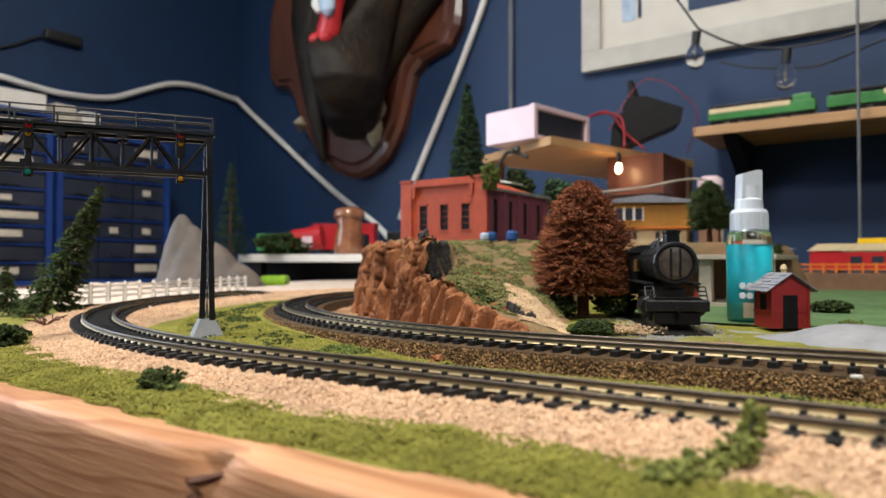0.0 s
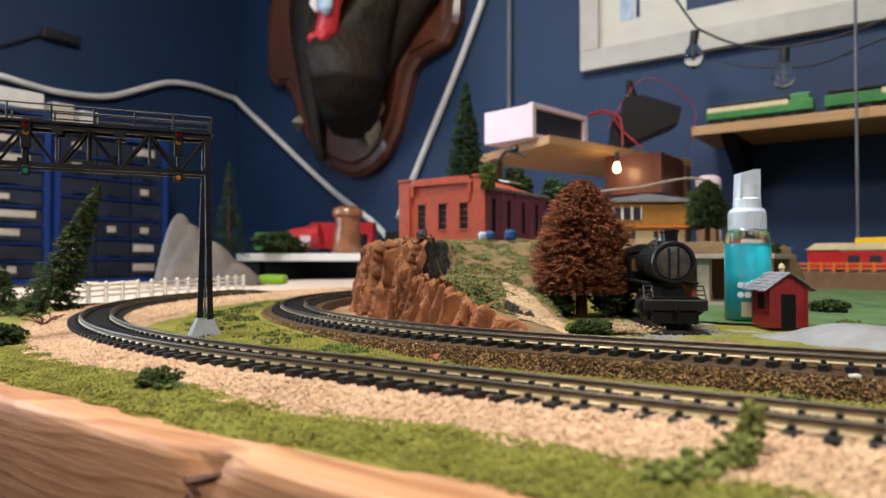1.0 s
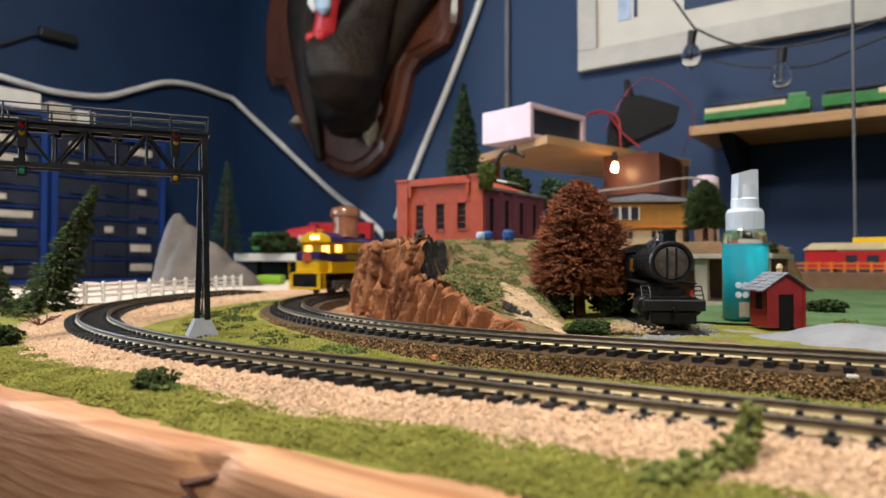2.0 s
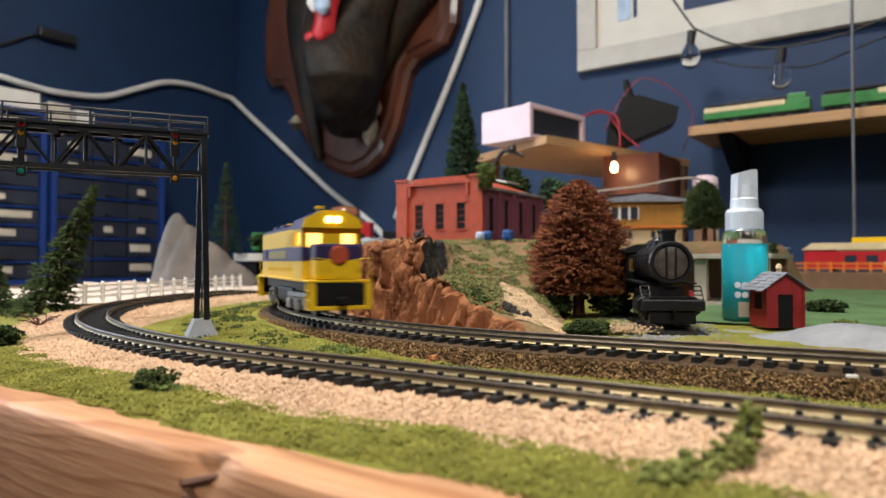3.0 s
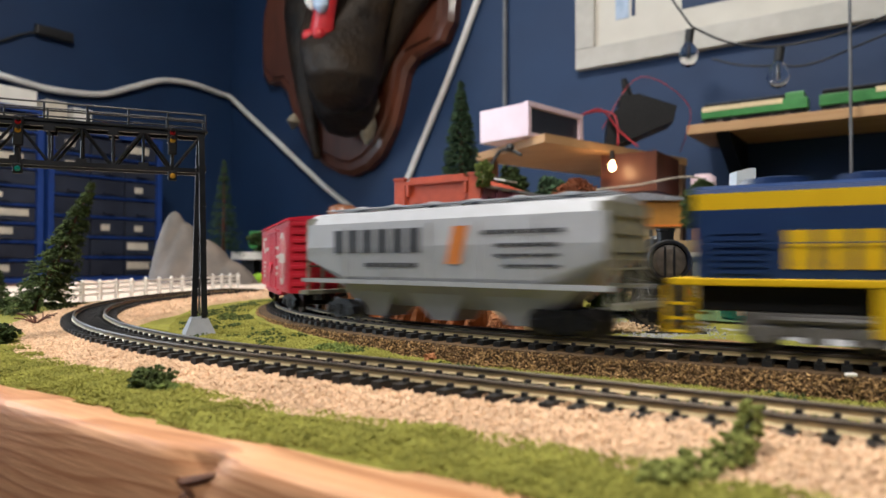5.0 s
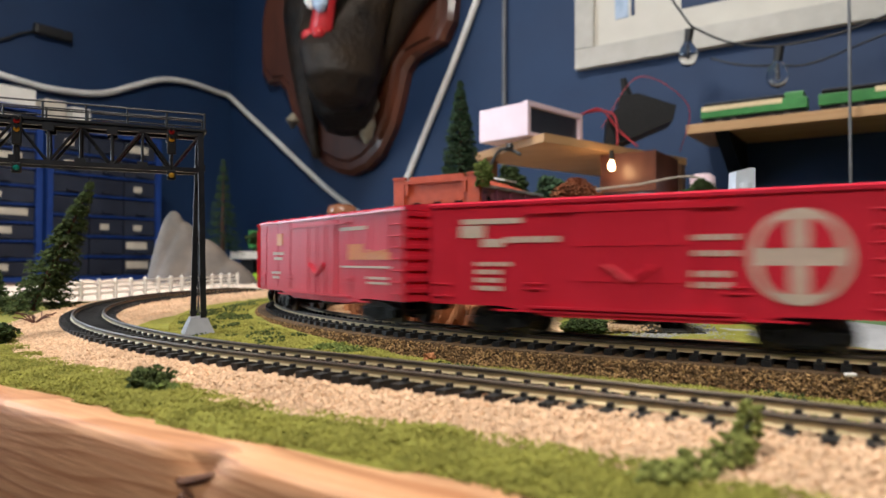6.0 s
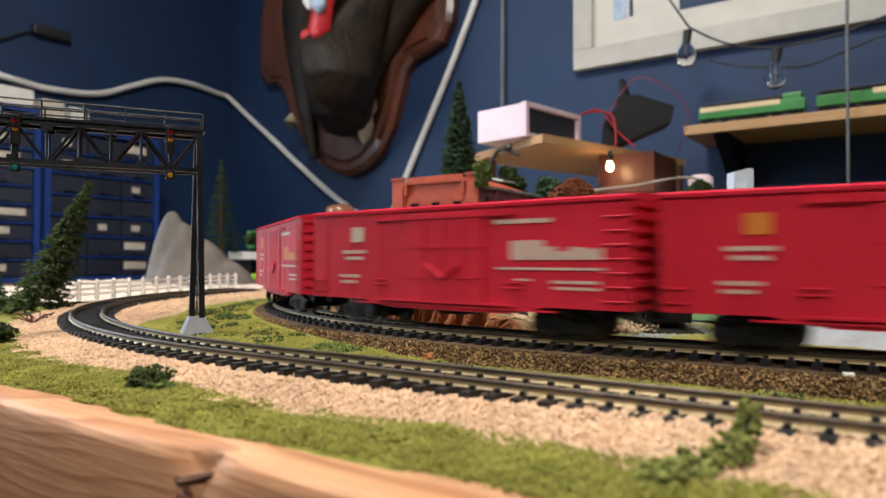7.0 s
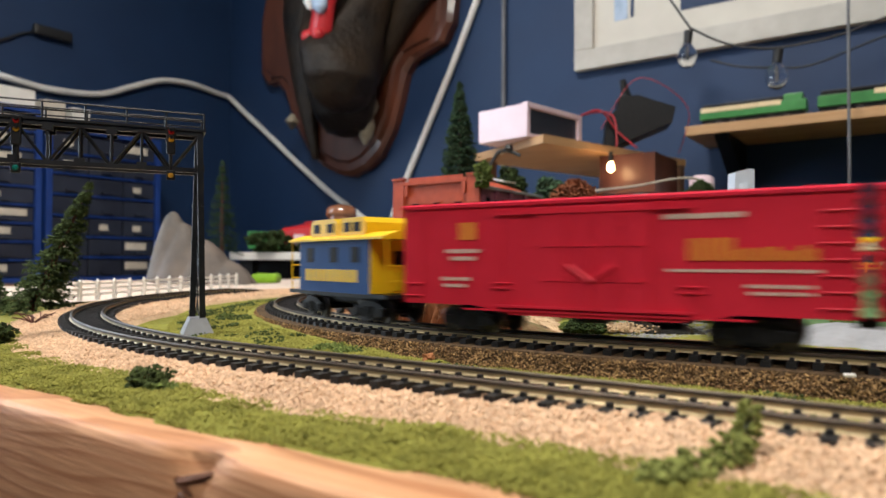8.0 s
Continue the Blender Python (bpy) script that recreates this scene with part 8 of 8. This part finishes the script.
    truck(v, h - 0.046, 0.030, "steel", True)
    truck(v, -h + 0.046, 0.030, "steel", True)
    return v


def caboose(front, rear):
    L = front - rear
    h = L / 2
    v = vehicle("caboose", "blue caboose with yellow roof and cupola", "caboose", front, rear, h - 0.020)
    b0, b1 = -h + 0.012, h - 0.014
    W = 0.0160
    bm = bmesh.new()
    box(bm, b0, b1, -W, W, 0.0135, 0.0400)
    part("body", bm, "cabooseblue", v)
    for o in (-1, 1):
        y = o * W
        for x in (b0 + 0.012, b0 + 0.036, b0 + 0.056):
            part("window", B(x - 0.0035, x + 0.0035, min(y, y + o * 0.0004), max(y, y + o * 0.0004), 0.0285, 0.0360), "dark", v)
        bm = bmesh.new()
        f = 1 if o < 0 else -1
        bars(bm, -0.028 if f > 0 else -0.024, 0.024 if f > 0 else 0.028, 0.0190, 0.0250, y + o * 0.0003, 9, 0.22)
        part("markings", bm, "yellow", v, "yellow lettering blocks")
        bm = bmesh.new()
        for k in range(16):
            x = b0 + 0.003 + k * (b1 - b0 - 0.006) / 15
            box(bm, x - 0.0001, x + 0.0001, min(y, y + o * 0.00018), max(y, y + o * 0.00018), 0.0140, 0.0395)
        part("boards", bm, "cabooseblue", v)
    for x, sg in ((b1, 1), (b0, -1)):
        part("end_wall", B(min(x, x + sg * 0.0006), max(x, x + sg * 0.0006), -W + 0.0005, W - 0.0005, 0.0140, 0.0395), "yellow", v, "yellow end wall")
        part("end_door", B(min(x, x + sg * 0.001), max(x, x + sg * 0.001), -0.0045, 0.0045, 0.0150, 0.0360), "yellow", v)
        part("end_window", B(min(x, x + sg * 0.0014), max(x, x + sg * 0.0014), -0.0028, 0.0028, 0.0270, 0.0340), "dark", v)
        xe = sg * h
        bm = bmesh.new()
        box(bm, min(x, xe), max(x, xe), -W, W, 0.0120, 0.0138)
        part("platform", bm, "black", v)
        bm = bmesh.new()
        for y in (-W + 0.001, W - 0.001, -0.006, 0.006):
            rod(bm, (xe - sg * 0.001, y, 0.0138), (xe - sg * 0.001, y, 0.0270 if abs(y) < 0.01 else 0.0395), 0.0004, n=5)
        for z in (0.020, 0.0270):
            rod(bm, (xe - sg * 0.001, -W + 0.001, z), (xe - sg * 0.001, W - 0.001, z), 0.0004, n=5)
        part("end_rail", bm, "yellow", v)
        coupler(v, xe, sg)
    bm = bmesh.new()
    rp = [(-W - 0.0014, 0.0393), (W + 0.0014, 0.0393), (W + 0.0014, 0.0403), (0.008, 0.0432), (-0.008, 0.0432), (-W - 0.0014, 0.0403)]
    a = [bm.verts.new((-h + 0.001, y, z)) for y, z in rp]
    b = [bm.verts.new((h - 0.001, y, z)) for y, z in rp]
    bm.faces.new(a)
    bm.faces.new(b[::-1])
    for i in range(6):
        bm.faces.new((a[i], b[i], b[(i + 1) % 6], a[(i + 1) % 6]))
    part("roof", bm, "yellow", v, "yellow overhanging roof")
    for x0, x1 in ((-0.029, -0.0015), (0.0015, 0.024)):
        bm = bmesh.new()
        extrude(bm, [(x0, 0.0415), (x1, 0.0415), (x1, 0.0480), (x1 - 0.0022, 0.0506), (x0 + 0.0022, 0.0506), (x0, 0.0480)], -0.0128, 0.0128)
        cup = part("cupola", bm, "yellow", v, "yellow cupola half")
        for o in (-1, 1):
            for x in (x0 + 0.0068, x1 - 0.0068):
                y = o * 0.0128
                part("cupola_window", B(x - 0.0032, x + 0.0032, min(y, y + o * 0.0003), max(y, y + o * 0.0003), 0.0436, 0.0482), "dark", cup)
    part("underframe", B(-h + 0.018, h - 0.018, -0.008, 0.008, 0.0080, 0.0135, bevel=0.001), "black", v)
    part("side_sill", B(b0, b1, -W - 0.0002, W + 0.0002, 0.0118, 0.0136), "black", v)
    truck(v, h - 0.020, 0.017, "black")
    truck(v, -h + 0.020, 0.017, "black")
    return v


diesel("yellow diesel locomotive with a purple-blue stripe and lit cab", 0.661, 0.481, "yellow")
diesel("dark blue diesel locomotive with yellow stripes and lit cab", 0.474, 0.282, "blue")
hopper(0.273, 0.0915)
boxcar("red box car with a large round cream emblem", 0.0845, -0.0825, 0)
boxcar("red box car with orange lettering blocks", -0.0885, -0.2550, 1)
boxcar("red box car with cream lettering blocks", -0.2610, -0.4275, 2)
boxcar("red box car with orange and cream lettering blocks", -0.4330, -0.5995, 3)
caboose(-0.6075, -0.7015)


def ride(s):
    x, y, z, hd = centre(INNER, s)
    return Vector((x, y, z)), hd


def motions():
    times = [i / 10 for i in range(81)]
    for v, front, rear, bogie in TRAIN:
        mid = (front + rear) / 2
        rows, rows_f, rows_b = [], [], []
        for t in times:
            s = at_mark(t) + mid
            pf, hf = ride(s + bogie)
            pb, hb = ride(s - bogie)
            d = pf - pb
            hd = math.atan2(d.y, d.x)
            tilt = math.atan2(d.z, math.hypot(d.x, d.y))
            c = (pf + pb) / 2
            m = Matrix.Translation((c.x, c.y, c.z + 0.0097)) @ Matrix.Rotation(hd, 4, "Z") @ Matrix.Rotation(-tilt, 4, "Y")
            rows.append((t, m))
            rows_f.append((t, pose(bogie, 0, 0, 0, 0, math.degrees(math.remainder(hf - hd, 2 * math.pi)))))
            rows_b.append((t, pose(-bogie, 0, 0, 0, 0, math.degrees(math.remainder(hb - hd, 2 * math.pi)))))
        walk(v, rows)
        trucks = [o for o in v.children if o.name.startswith("truck")]
        walk(trucks[0], rows_f)
        walk(trucks[1], rows_b)


motions()
